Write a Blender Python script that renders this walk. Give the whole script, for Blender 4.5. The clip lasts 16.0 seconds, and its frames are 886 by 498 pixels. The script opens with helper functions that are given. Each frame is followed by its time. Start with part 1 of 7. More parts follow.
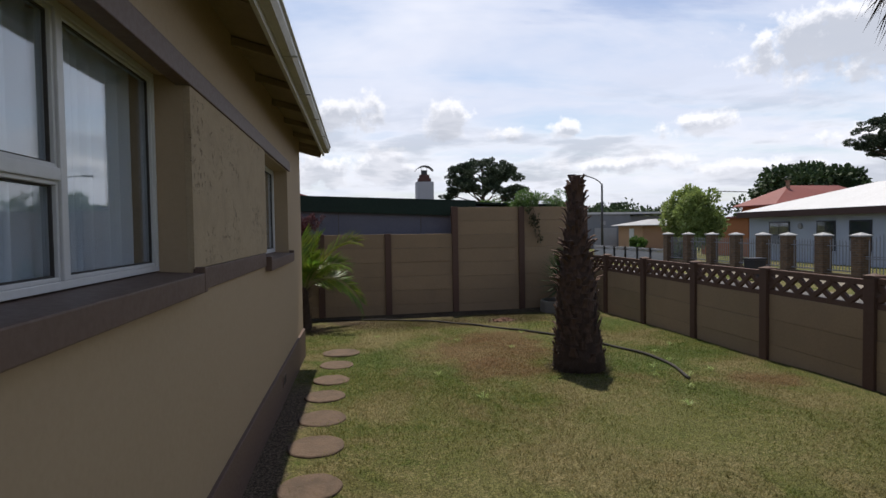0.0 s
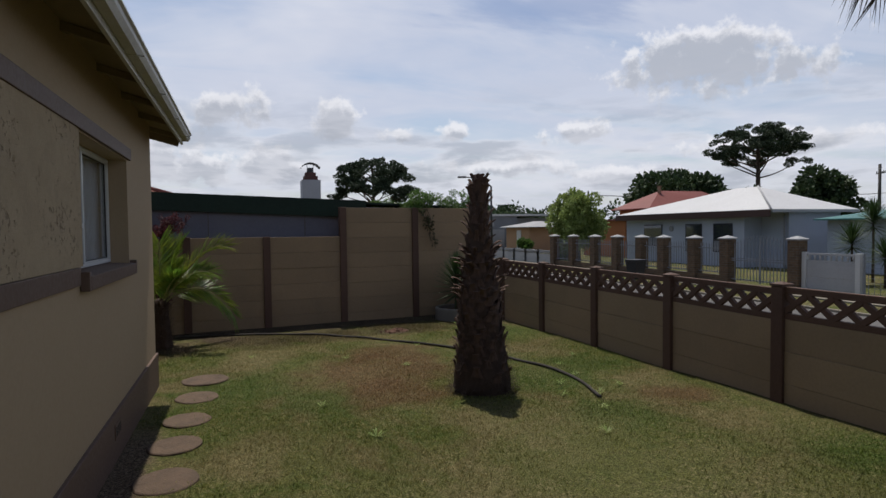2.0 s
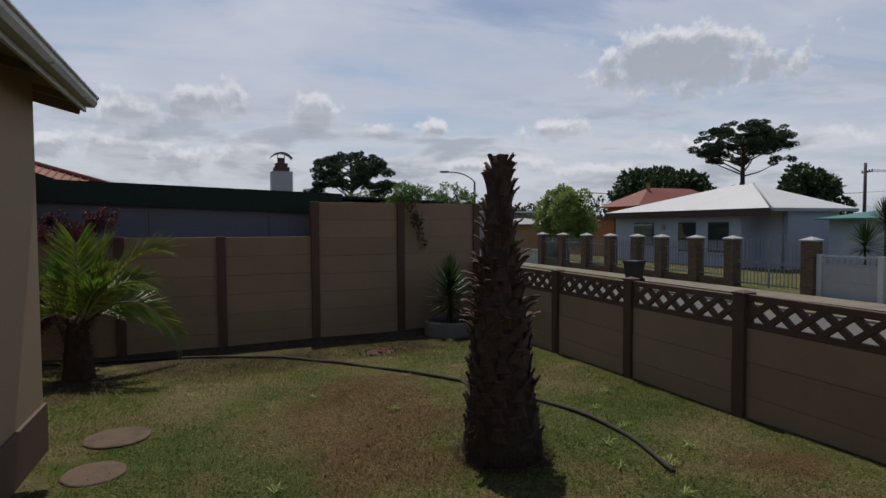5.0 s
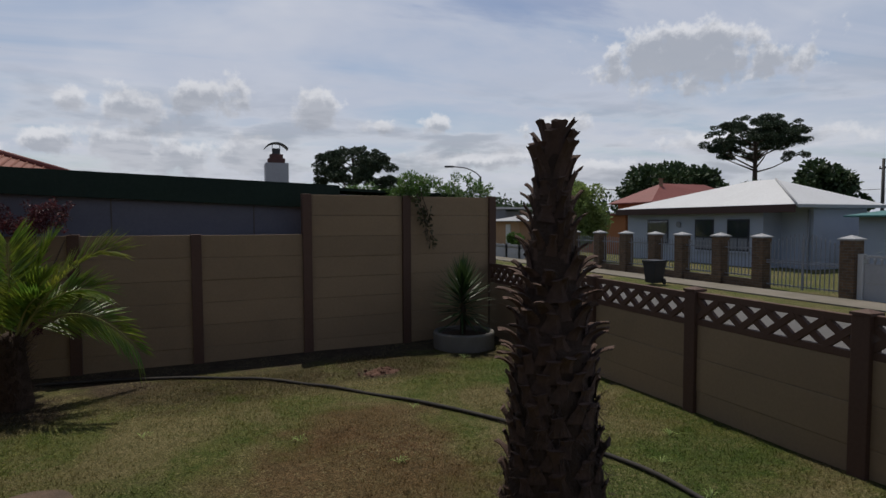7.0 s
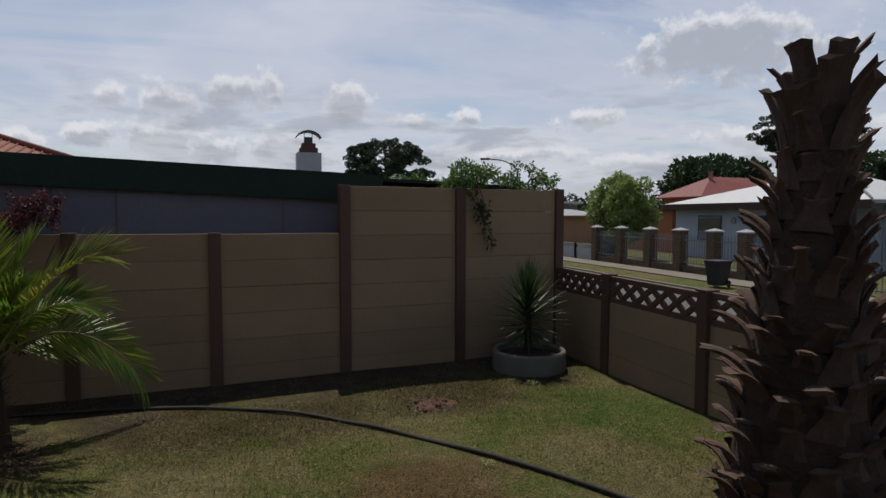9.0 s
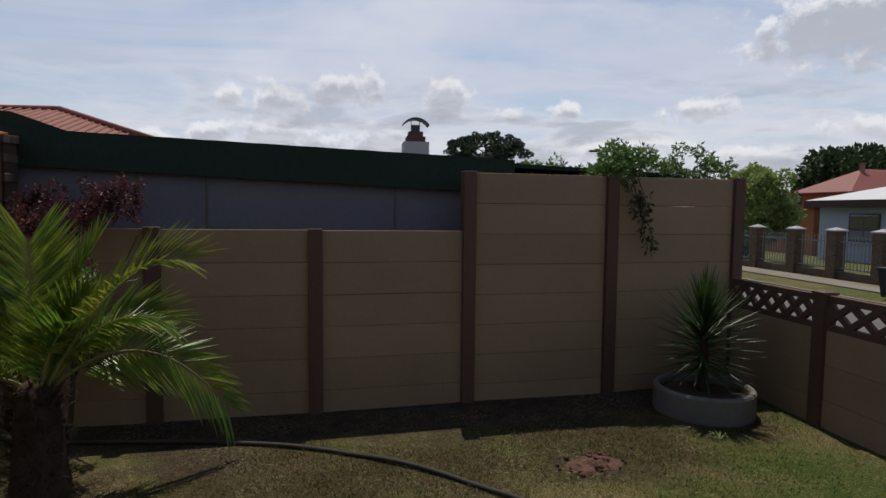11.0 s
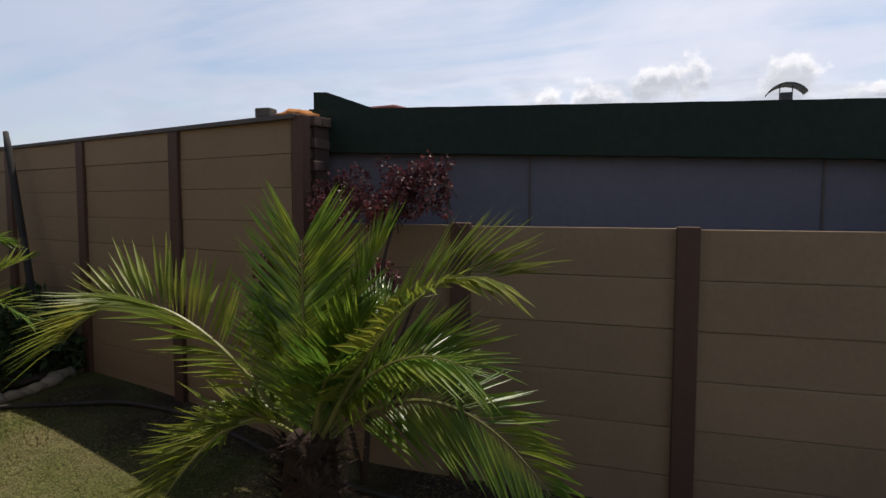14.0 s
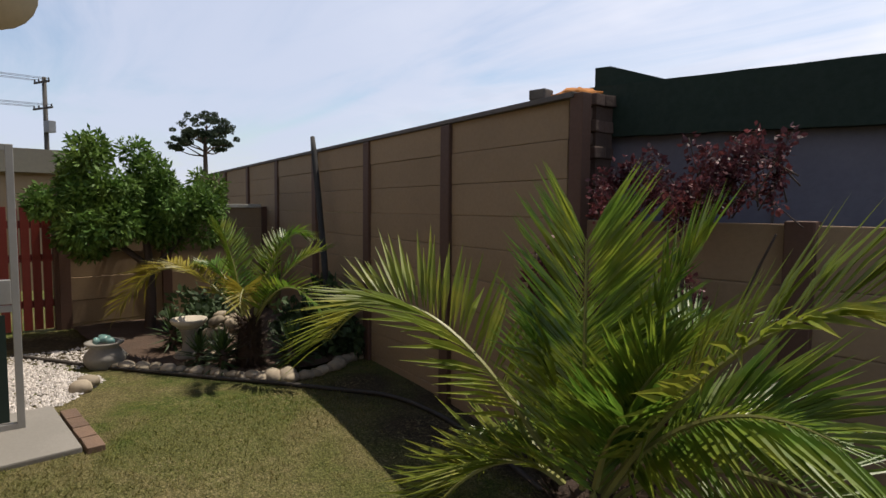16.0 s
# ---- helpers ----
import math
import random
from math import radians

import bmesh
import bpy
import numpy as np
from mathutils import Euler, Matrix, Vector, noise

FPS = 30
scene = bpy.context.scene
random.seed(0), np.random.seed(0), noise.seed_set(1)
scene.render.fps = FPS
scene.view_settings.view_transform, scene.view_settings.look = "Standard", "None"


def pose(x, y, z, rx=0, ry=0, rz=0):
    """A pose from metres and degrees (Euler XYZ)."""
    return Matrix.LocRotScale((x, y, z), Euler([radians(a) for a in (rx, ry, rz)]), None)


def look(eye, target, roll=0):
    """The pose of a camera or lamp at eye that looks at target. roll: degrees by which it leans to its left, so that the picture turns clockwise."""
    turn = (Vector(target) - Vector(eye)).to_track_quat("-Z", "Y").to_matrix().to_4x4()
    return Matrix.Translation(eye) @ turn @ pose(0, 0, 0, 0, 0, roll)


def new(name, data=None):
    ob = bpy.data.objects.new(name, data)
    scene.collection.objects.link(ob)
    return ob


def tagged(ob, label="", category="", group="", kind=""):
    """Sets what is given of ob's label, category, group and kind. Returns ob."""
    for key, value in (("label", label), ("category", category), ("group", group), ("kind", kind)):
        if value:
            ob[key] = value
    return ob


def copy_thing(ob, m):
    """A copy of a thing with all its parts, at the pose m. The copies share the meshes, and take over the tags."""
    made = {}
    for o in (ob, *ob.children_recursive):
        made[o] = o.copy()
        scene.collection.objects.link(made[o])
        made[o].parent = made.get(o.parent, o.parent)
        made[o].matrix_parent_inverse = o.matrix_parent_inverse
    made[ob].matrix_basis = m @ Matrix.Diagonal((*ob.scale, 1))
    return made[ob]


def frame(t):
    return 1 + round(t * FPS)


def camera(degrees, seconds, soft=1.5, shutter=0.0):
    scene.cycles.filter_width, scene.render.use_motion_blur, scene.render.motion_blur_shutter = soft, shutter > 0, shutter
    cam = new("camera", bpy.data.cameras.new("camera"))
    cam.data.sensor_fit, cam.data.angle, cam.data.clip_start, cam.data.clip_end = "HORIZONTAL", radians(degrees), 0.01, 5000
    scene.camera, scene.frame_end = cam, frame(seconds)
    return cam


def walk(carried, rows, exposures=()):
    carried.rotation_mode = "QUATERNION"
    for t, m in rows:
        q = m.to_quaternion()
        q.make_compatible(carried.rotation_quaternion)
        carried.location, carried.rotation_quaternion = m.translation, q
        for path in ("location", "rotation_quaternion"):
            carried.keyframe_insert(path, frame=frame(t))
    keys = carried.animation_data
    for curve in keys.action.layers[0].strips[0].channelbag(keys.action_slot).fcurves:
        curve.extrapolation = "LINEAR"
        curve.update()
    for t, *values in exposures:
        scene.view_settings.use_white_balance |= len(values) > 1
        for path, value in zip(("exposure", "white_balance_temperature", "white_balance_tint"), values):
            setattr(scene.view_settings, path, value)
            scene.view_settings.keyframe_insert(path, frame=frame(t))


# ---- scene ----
cam = camera(75.0, 16.0)
# seconds, x, y, z, yaw, pitch, roll
ROWS = [
    (0, 0.053, -0.137, 1.613, -8.33, -1.85, 0.89),
    (0.5, 0.103, 0.046, 1.641, -11.81, -1.86, 0.87),
    (1, 0.116, 0.255, 1.636, -15.83, -1.87, 0.77),
    (1.5, 0.182, 0.447, 1.649, -17.60, -1.89, 0.70),
    (2, 0.223, 0.721, 1.653, -19.19, -1.93, 0.66),
    (2.5, 0.284, 0.989, 1.661, -20.39, -1.98, 0.61),
    (3, 0.392, 1.255, 1.675, -20.85, -1.95, 0.57),
    (3.5, 0.453, 1.515, 1.664, -21.09, -1.88, 0.58),
    (4, 0.482, 1.796, 1.688, -21.23, -1.96, 0.47),
    (6.5, 0.852, 3.366, 1.708, -21.29, -2.68, 0.17),
    (7, 0.935, 3.663, 1.707, -21.04, -2.67, 0.16),
    (7.5, 1.014, 3.990, 1.724, -20.75, -2.99, 0.05),
    (8, 1.048, 4.339, 1.755, -20.22, -3.15, -0.06),
    (10.5, 1.001, 6.080, 1.731, -11.75, -3.65, -0.47),
    (11, 0.982, 6.438, 1.736, -8.65, -3.85, -0.67),
    (11.5, 0.932, 6.782, 1.710, -5.48, -3.86, -0.67),
    (12, 0.888, 7.105, 1.684, -1.79, -3.80, -0.57),
    (12.5, 0.807, 7.387, 1.683, 3.18, -3.97, -0.38),
    (13, 0.725, 7.626, 1.667, 8.64, -3.96, -0.38),
    (13.5, 0.640, 7.861, 1.662, 13.95, -4.09, -0.28),
    (14, 0.550, 8.107, 1.669, 21.64, -4.18, -0.14),
    (14.5, 0.441, 8.308, 1.656, 28.84, -4.23, -0.17),
    (15, 0.322, 8.444, 1.656, 34.42, -4.32, -0.13),
    (15.5, 0.227, 8.502, 1.651, 40.54, -4.26, -0.21),
    (16, 0.136, 8.560, 1.622, 47.25, -4.11, -0.34),
]
EXPOSURES = [(0, 0.45, 6650, 11), (1.5, 0.18, 6600, 11), (3.5, -0.12, 6550, 10), (6, -0.22, 6550, 10), (8, -0.18, 6550, 10), (11, 0.03, 6650, 11), (13, 0.22, 6700, 11), (14.5, 0.45, 6850, 12), (16, 0.6, 6950, 12)]
walk(cam, [(t, pose(x, y, z, 90 + pitch, roll, yaw)) for t, x, y, z, yaw, pitch, roll in ROWS], EXPOSURES)

# ---------------------------------------------------------------- sun, sky
SUN_ELEVATION, SUN_AZIMUTH = radians(68), radians(8.5)
sun = new("sun", bpy.data.lights.new("sun", "SUN"))
sun.data.energy, sun.data.angle, sun.data.color = 3.7, radians(0.6), (1.0, 0.95, 0.87)
sun.matrix_world = look((10 * math.sin(SUN_AZIMUTH) * math.cos(SUN_ELEVATION), 10 * math.cos(SUN_AZIMUTH) * math.cos(SUN_ELEVATION), 10 * math.sin(SUN_ELEVATION)), (0, 0, 0))


class Nodes:
    """Short hand for building a node tree."""

    def __init__(self, tree, fresh=True):
        self.tree = tree
        if fresh:
            tree.nodes.clear()

    def add(self, kind, inputs=None, **settings):
        n = self.tree.nodes.new(kind)
        for k, v in settings.items():
            setattr(n, k, v)
        for k, v in (inputs or {}).items():
            self.put(n.inputs[k], v)
        return n

    def put(self, socket, v):
        if isinstance(v, bpy.types.NodeSocket):
            self.tree.links.new(v, socket)
        elif isinstance(v, bpy.types.Node):
            self.tree.links.new(v.outputs[0], socket)
        else:
            socket.default_value = v

    def math(self, op, a, b=0.0, clamp=False):
        return self.add("ShaderNodeMath", {0: a, 1: b}, operation=op, use_clamp=clamp).outputs[0]

    def mix(self, f, a, b, blend="MIX"):
        n = self.add("ShaderNodeMix", data_type="RGBA", blend_type=blend)
        for k, v in ((0, f), (6, a), (7, b)):
            if isinstance(v, tuple) and len(v) == 3:
                v = (*v, 1)
            self.put(n.inputs[k], v)
        return n.outputs[2]

    def noise(self, vector, scale, detail=4.0, rough=0.55, distortion=0.0):
        return self.add("ShaderNodeTexNoise", {"Vector": vector, "Scale": scale, "Detail": detail, "Roughness": rough, "Distortion": distortion}).outputs[0]

    def ramp(self, f, lo, hi):
        n = self.add("ShaderNodeMapRange", {0: f, 1: lo, 2: hi}, interpolation_type="SMOOTHSTEP")
        return n.outputs[0]


# bearing, elevation, half width and half height of each heap of cloud, in degrees
CUMULUS = ((-0.9, 11.4, 3.4, 1.7), (9.1, 10.8, 2.2, 1.6), (-6.9, 10.0, 2.3, 1.6), (-11.5, 10.2, 1.7, 1.1), (-7.6, 6.8, 3.2, 1.5), (-3.1, 6.1, 3.2, 1.6),
           (2.2, 6.5, 2.6, 1.6), (-13.0, 6.7, 2.2, 1.1), (15.0, 9.4, 1.9, 0.8), (20.3, 9.5, 1.6, 0.8),
           (32.5, 9.1, 2.8, 1.0), (44.0, 14.5, 8.0, 2.6), (25.7, 6.0, 6.0, 0.9), (49.0, 7.0, 7.0, 1.0), (-18.0, 6.0, 2.5, 0.9), (37.0, 5.0, 5.0, 0.9))


def make_sky():
    world = bpy.data.worlds.new("sky")
    scene.world = world
    world.use_nodes = True
    n = Nodes(world.node_tree)
    way = n.add("ShaderNodeTexCoord").outputs["Generated"]
    sep = n.add("ShaderNodeSeparateXYZ", {0: way})
    up = n.math("MAXIMUM", sep.outputs[2], 0.0)
    den = n.math("ADD", up, 0.10)
    flat = n.add("ShaderNodeCombineXYZ", {0: n.math("DIVIDE", sep.outputs[0], den), 1: n.math("DIVIDE", sep.outputs[1], den), 2: 0.0}).outputs[0]
    air = n.add("ShaderNodeTexSky", sky_type="NISHITA", sun_disc=False, sun_elevation=SUN_ELEVATION, sun_rotation=SUN_AZIMUTH, dust_density=1.5)
    blue = n.mix(1.0, air.outputs[0], (0.105, 0.105, 0.105), "MULTIPLY")
    # high thin veil, drawn out in streaks
    streak = n.add("ShaderNodeMapping", {0: flat, 3: (0.45, 1.1, 1.0), 2: (0, 0, 0.5)}).outputs[0]
    veil = n.ramp(n.noise(streak, 1.1, 6.0, 0.6, 0.8), 0.25, 0.62)
    west = n.ramp(sep.outputs[0], -0.95, -0.15)
    c = n.mix(n.math("MULTIPLY", veil, 0.85), blue, n.mix(west, (0.40, 0.46, 0.60), (0.55, 0.595, 0.715)))
    # broad brighter and greyer sheets
    broad = n.ramp(n.noise(flat, 0.6, 5.0, 0.6, 0.3), 0.42, 0.75)
    c = n.mix(n.math("MULTIPLY", n.math("MULTIPLY", broad, west), 0.75), c, (0.70, 0.725, 0.80))
    # puffs of cumulus low in the north, each a ragged heap at its own bearing, bright at the rim and grey within
    bearing = n.math("MULTIPLY", n.add("ShaderNodeMath", {0: sep.outputs[0], 1: sep.outputs[1]}, operation="ARCTAN2").outputs[0], 57.3)
    height = n.math("MULTIPLY", n.add("ShaderNodeMath", {0: sep.outputs[2]}, operation="ARCSINE").outputs[0], 57.3)
    chart = n.add("ShaderNodeCombineXYZ", {0: bearing, 1: height, 2: 0.0}).outputs[0]
    wide_way = n.add("ShaderNodeMapping", {0: way, 3: (1.0, 1.0, 2.0)}).outputs[0]

    def heaped(rise):
        """How deep inside a heap of cloud the sky lies, the given degrees higher up."""
        near = None
        for b, e, w, h in CUMULUS:
            q = n.add("ShaderNodeVectorMath", {0: chart, 1: (1 / w, 1 / h, 0.0), 2: (-b / w, (rise - e) / h, 0.0)}, operation="MULTIPLY_ADD").outputs[0]
            d = n.add("ShaderNodeVectorMath", {0: q}, operation="LENGTH").outputs["Value"]
            near = d if near is None else n.math("MINIMUM", near, d)
        lift = (0.0, 0.0, rise / 57.3)
        curl = n.noise(n.add("ShaderNodeMapping", {0: way, 1: lift}).outputs[0], 30.0, 7.0, 0.60, 0.0)
        wide = n.noise(n.add("ShaderNodeMapping", {0: wide_way, 1: lift}).outputs[0], 9.0, 4.0, 0.5, 0.0)
        return n.math("SUBTRACT", n.math("ADD", n.math("MULTIPLY", curl, 2.8), n.math("MULTIPLY", wide, 1.6)), n.math("ADD", near, 0.92))

    puff = n.ramp(heaped(0.0), 0.0, 0.62)
    under = n.ramp(heaped(0.85), -0.15, 0.70)
    c = n.mix(n.math("MULTIPLY", puff, 0.86), c, n.mix(under, (0.80, 0.815, 0.86), (0.43, 0.46, 0.525)))
    # a gap of clear blue high in the north-east
    gap = n.add("ShaderNodeVectorMath", {0: chart, 1: (1 / 13, 1 / 2.6, 0.0), 2: (-31 / 13, -20.5 / 2.6, 0.0)}, operation="MULTIPLY_ADD").outputs[0]
    gap = n.math("ADD", n.add("ShaderNodeVectorMath", {0: gap}, operation="LENGTH").outputs["Value"], n.math("MULTIPLY", n.math("SUBTRACT", n.noise(streak, 5.0, 6.0, 0.6), 0.5), 2.2))
    c = n.mix(n.math("MULTIPLY", n.math("SUBTRACT", 1.0, n.ramp(gap, 0.25, 1.1)), 0.62), c, (0.25, 0.34, 0.55))
    # grey banks lying along the horizon
    bank_n = n.noise(n.add("ShaderNodeMapping", {0: way, 3: (1.0, 1.0, 4.5)}).outputs[0], 5.0, 6.0, 0.55, 0.2)
    low = n.math("SUBTRACT", 1.0, n.ramp(up, 0.10, 0.26))
    bank = n.math("MULTIPLY", n.ramp(bank_n, 0.40, 0.56), n.math("MULTIPLY", low, west))
    c = n.mix(n.math("MULTIPLY", bank, 0.70), c, n.mix(n.ramp(bank_n, 0.48, 0.64), (0.70, 0.72, 0.785), (0.38, 0.41, 0.475)))
    # clear deep blue overhead and in the south, away from the sun
    over = n.math("MAXIMUM", n.ramp(up, 0.36, 0.80), n.math("MULTIPLY", n.ramp(n.math("MULTIPLY", sep.outputs[1], -1.0), 0.0, 0.6), 0.35))
    thin = n.math("SUBTRACT", 0.93, n.math("MULTIPLY", n.ramp(n.math("MULTIPLY", sep.outputs[0], -1.0), 0.25, 0.75), 0.6))
    c = n.mix(n.math("MULTIPLY", over, thin), c, (0.085, 0.135, 0.26))
    # hazy horizon, dark ground below
    c = n.mix(n.math("MULTIPLY", n.math("SUBTRACT", 1.0, n.ramp(up, 0.0, 0.10)), 0.55), c, (0.49, 0.54, 0.63))
    bg = n.add("ShaderNodeBackground", {0: c, 1: 1.0})
    out = n.add("ShaderNodeOutputWorld")
    n.put(out.inputs[0], bg)


make_sky()


# ---------------------------------------------------------------- materials
def material(name, colour, rough=0.85, second=None, grain=30.0, stain=1.5, amount=0.35, bump=0.15, bump_scale=60.0, metal=0.0, spread=0.0, island=0.0, specular=0.35, depth=0.01, translucent=0.0, vertical=False):
    """A painted or natural surface with variation at two scales, fine relief, and a change from piece to piece."""
    mat = bpy.data.materials.new(name)
    mat.use_nodes = True
    n = Nodes(mat.node_tree)
    place = n.add("ShaderNodeTexCoord").outputs["Object"]
    geo = n.add("ShaderNodeNewGeometry")
    world_place = geo.outputs["Position"]
    if vertical:
        world_place = n.add("ShaderNodeMapping", {0: world_place, 3: (1.0, 1.0, 0.25)}).outputs[0]
    second = second or tuple(v * 0.6 for v in colour)
    big = n.ramp(n.noise(world_place, stain, 5.0, 0.62, 0.4), 0.38, 0.70)
    fine = n.ramp(n.noise(world_place, grain, 5.0, 0.65), 0.30, 0.75)
    c = n.mix(n.math("MULTIPLY", big, amount), colour, second)
    c = n.mix(n.math("MULTIPLY", fine, amount * 0.7), c, tuple(v * 0.72 for v in colour))
    if spread or island:
        r = n.add("ShaderNodeObjectInfo").outputs["Random"] if spread else geo.outputs["Random Per Island"]
        w = spread or island
        f = n.math("ADD", n.math("MULTIPLY", r, 2 * w), 1.0 - w)
        grey = n.add("ShaderNodeCombineXYZ", {0: f, 1: f, 2: f}).outputs[0]
        c = n.mix(1.0, c, grey, "MULTIPLY")
    b = n.add("ShaderNodeBsdfPrincipled", {"Base Color": c, "Metallic": metal, "Specular IOR Level": specular})
    n.put(b.inputs["Roughness"], n.math("ADD", n.math("MULTIPLY", n.math("SUBTRACT", fine, 0.5), 0.12), rough, True))
    if bump:
        h = n.noise(world_place, bump_scale, 6.0, 0.65)
        n.put(b.inputs["Normal"], n.add("ShaderNodeBump", {"Strength": bump, "Distance": depth, "Height": h}))
    shader = b.outputs[0]
    if translucent:
        t = n.add("ShaderNodeBsdfTranslucent", {0: c})
        shader = n.add("ShaderNodeMixShader", {0: translucent, 1: b, 2: t}).outputs[0]
    n.put(n.add("ShaderNodeOutputMaterial").inputs[0], shader)
    return mat


def glass_material(name, tint=(0.88, 0.92, 0.93), rough=0.02):
    mat = bpy.data.materials.new(name)
    mat.use_nodes = True
    n = Nodes(mat.node_tree)
    see = n.add("ShaderNodeBsdfTransparent", {0: (*tint, 1)})
    gloss = n.add("ShaderNodeBsdfGlossy", {0: (1, 1, 1, 1), 1: rough})
    facing = n.add("ShaderNodeLayerWeight", {0: 0.5}).outputs["Facing"]
    f2 = n.math("ADD", n.math("MULTIPLY", n.math("POWER", facing, 3.6), 0.85), 0.05, True)
    n.put(n.add("ShaderNodeOutputMaterial").inputs[0], n.add("ShaderNodeMixShader", {0: f2, 1: see, 2: gloss}))
    return mat


BEIGE = (0.325, 0.238, 0.147)
BROWN = (0.090, 0.047, 0.031)
M_HOUSE = material("house_paint", BEIGE, 0.8, (0.300, 0.22, 0.132), 45, 0.9, 0.25, 0.12, 140, depth=0.004)
M_ROUGHCAST = material("roughcast", (0.35, 0.268, 0.170), 0.9, (0.255, 0.19, 0.12), 60, 6.0, 0.5, 0.6, 40, depth=0.02)


def pit(mat, scale, lo, hi, dark, depth):
    """Scatters small pits, of uneven size, over a surface: relief, with their shade painted dark."""
    n = Nodes(mat.node_tree, False)
    b = next(q for q in n.tree.nodes if q.type == "BSDF_PRINCIPLED")
    old = b.inputs["Base Color"].links[0].from_socket
    p = n.add("ShaderNodeNewGeometry").outputs["Position"]
    holes = n.math("MULTIPLY", n.ramp(n.noise(p, scale, 3.0, 0.55), lo, hi), n.ramp(n.noise(p, scale * 0.12, 3.0, 0.6), 0.44, 0.62))
    n.put(b.inputs["Base Color"], n.mix(n.math("MULTIPLY", holes, 0.5), old, dark))
    n.put(b.inputs["Normal"], n.add("ShaderNodeBump", {"Strength": 0.8, "Distance": depth, "Height": n.math("SUBTRACT", n.math("MULTIPLY", n.noise(p, 90.0, 5.0, 0.65), 0.35), holes)}))


pit(M_ROUGHCAST, 30.0, 0.58, 0.64, (0.10, 0.072, 0.048), 0.015)
M_TRIM = material("brown_trim_paint", (0.115, 0.073, 0.055), 0.6, (0.09, 0.057, 0.043), 40, 1.6, 0.3, 0.08, 120, depth=0.003)
M_SLAB = material("slab_paint", (0.268, 0.187, 0.110), 0.85, (0.195, 0.135, 0.082), 35, 1.1, 0.45, 0.25, 55, spread=0.07, depth=0.006)
M_POST = material("post_paint", BROWN, 0.7, (0.09, 0.052, 0.036), 40, 2.0, 0.4, 0.2, 70, spread=0.1, depth=0.005)
M_CAP = material("wall_capping", (0.10, 0.085, 0.075), 0.7, None, 30, 2.0)
M_WHITE = material("white_enamel", (0.50, 0.50, 0.49), 0.4, (0.40, 0.39, 0.37), 30, 2.5, 0.25, 0.03)
M_GUTTER = material("gutter_enamel", (0.46, 0.44, 0.39), 0.45, (0.30, 0.28, 0.24), 25, 2.2, 0.45, 0.05)
M_EAVE = material("eave_boards", (0.24, 0.185, 0.115), 0.8, None, 30, 2.0, 0.4, 0.2)
M_ROOF = material("roof_sheet", (0.32, 0.16, 0.12), 0.6, None, 20, 1.0)
M_GLASS = glass_material("window_glass", (0.84, 0.88, 0.91))
M_CURTAIN = material("net_curtain", (0.86, 0.86, 0.86), 0.95, (0.8, 0.8, 0.8), 60, 3.0, 0.2, 0.1, translucent=0.12)
# near-black: real gaskets, plus painted shade for the rooms and air-brick slots
M_DARK = material("dark_shade_and_gasket", (0.05, 0.045, 0.04), 0.9)
M_PALM_TRUNK = material("palm_trunk_fibre", (0.070, 0.044, 0.030), 0.95, (0.035, 0.022, 0.016), 50, 5.0, 0.6, 0.9, 60, depth=0.02)
M_BOOT = material("cut_leaf_base", (0.122, 0.074, 0.055), 0.95, (0.045, 0.028, 0.023), 40, 9.0, 0.6, 0.6, 70, spread=0.0, island=0.35, depth=0.01)
M_HOSE = material("irrigation_pipe", (0.034, 0.030, 0.026), 0.85, (0.075, 0.060, 0.045), 40, 6.0)
M_STONE_STEP = material("concrete_round", (0.118, 0.080, 0.054), 0.95, (0.06, 0.044, 0.031), 60, 7.0, 0.8, 0.9, 50, spread=0.12, depth=0.008)
M_GREYWALL = material("grey_neighbour_wall", (0.132, 0.130, 0.156), 0.9, (0.098, 0.096, 0.125), 30, 0.9, 0.5, 0.15, 50)
M_GREEN = material("green_fascia", (0.010, 0.024, 0.015), 0.8, (0.007, 0.016, 0.011), 25, 1.5, 0.5, 0.15, 40)
M_BRICK = material("brick", (0.19, 0.115, 0.078), 0.9, (0.15, 0.075, 0.05), 60, 6.0, 0.5, 0.4, 80, spread=0.25)
M_CONCRETE = material("concrete", (0.22, 0.205, 0.18), 0.9, (0.155, 0.145, 0.125), 40, 1.6, 0.5, 0.3, 60)
M_ASPHALT = material("asphalt", (0.108, 0.102, 0.096), 0.95, (0.085, 0.08, 0.076), 80, 0.6, 0.5, 0.4, 90)
M_FROND = material("palm_leaflet", (0.100, 0.198, 0.024), 0.40, (0.33, 0.33, 0.038), 12, 3.2, 0.75, 0.0, island=0.25, specular=0.5, translucent=0.46)
M_RACHIS = material("palm_rachis", (0.20, 0.20, 0.06), 0.5, None, 30, 4.0, 0.3, 0.0)
M_LEAF = material("broad_leaf", (0.075, 0.15, 0.03), 0.45, (0.13, 0.20, 0.05), 20, 2.5, 0.6, 0.0, island=0.35, specular=0.5, translucent=0.4)
M_LEAF_LIGHT = material("light_foliage", (0.22, 0.29, 0.085), 0.55, (0.31, 0.36, 0.12), 20, 0.9, 0.6, 0.0, island=0.3, translucent=0.4)
# dark green, its colour lightened for the haze over far trees
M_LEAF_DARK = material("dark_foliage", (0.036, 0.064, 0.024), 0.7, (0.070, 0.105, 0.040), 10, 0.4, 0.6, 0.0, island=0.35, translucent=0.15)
M_LEAF_RED = material("purple_leaf", (0.055, 0.020, 0.026), 0.5, (0.34, 0.10, 0.095), 25, 3.5, 0.7, 0.0, island=0.45, specular=0.2, translucent=0.25)
M_BARK = material("bark", (0.07, 0.05, 0.038), 0.95, None, 30, 3.0, 0.5, 0.8, 40)
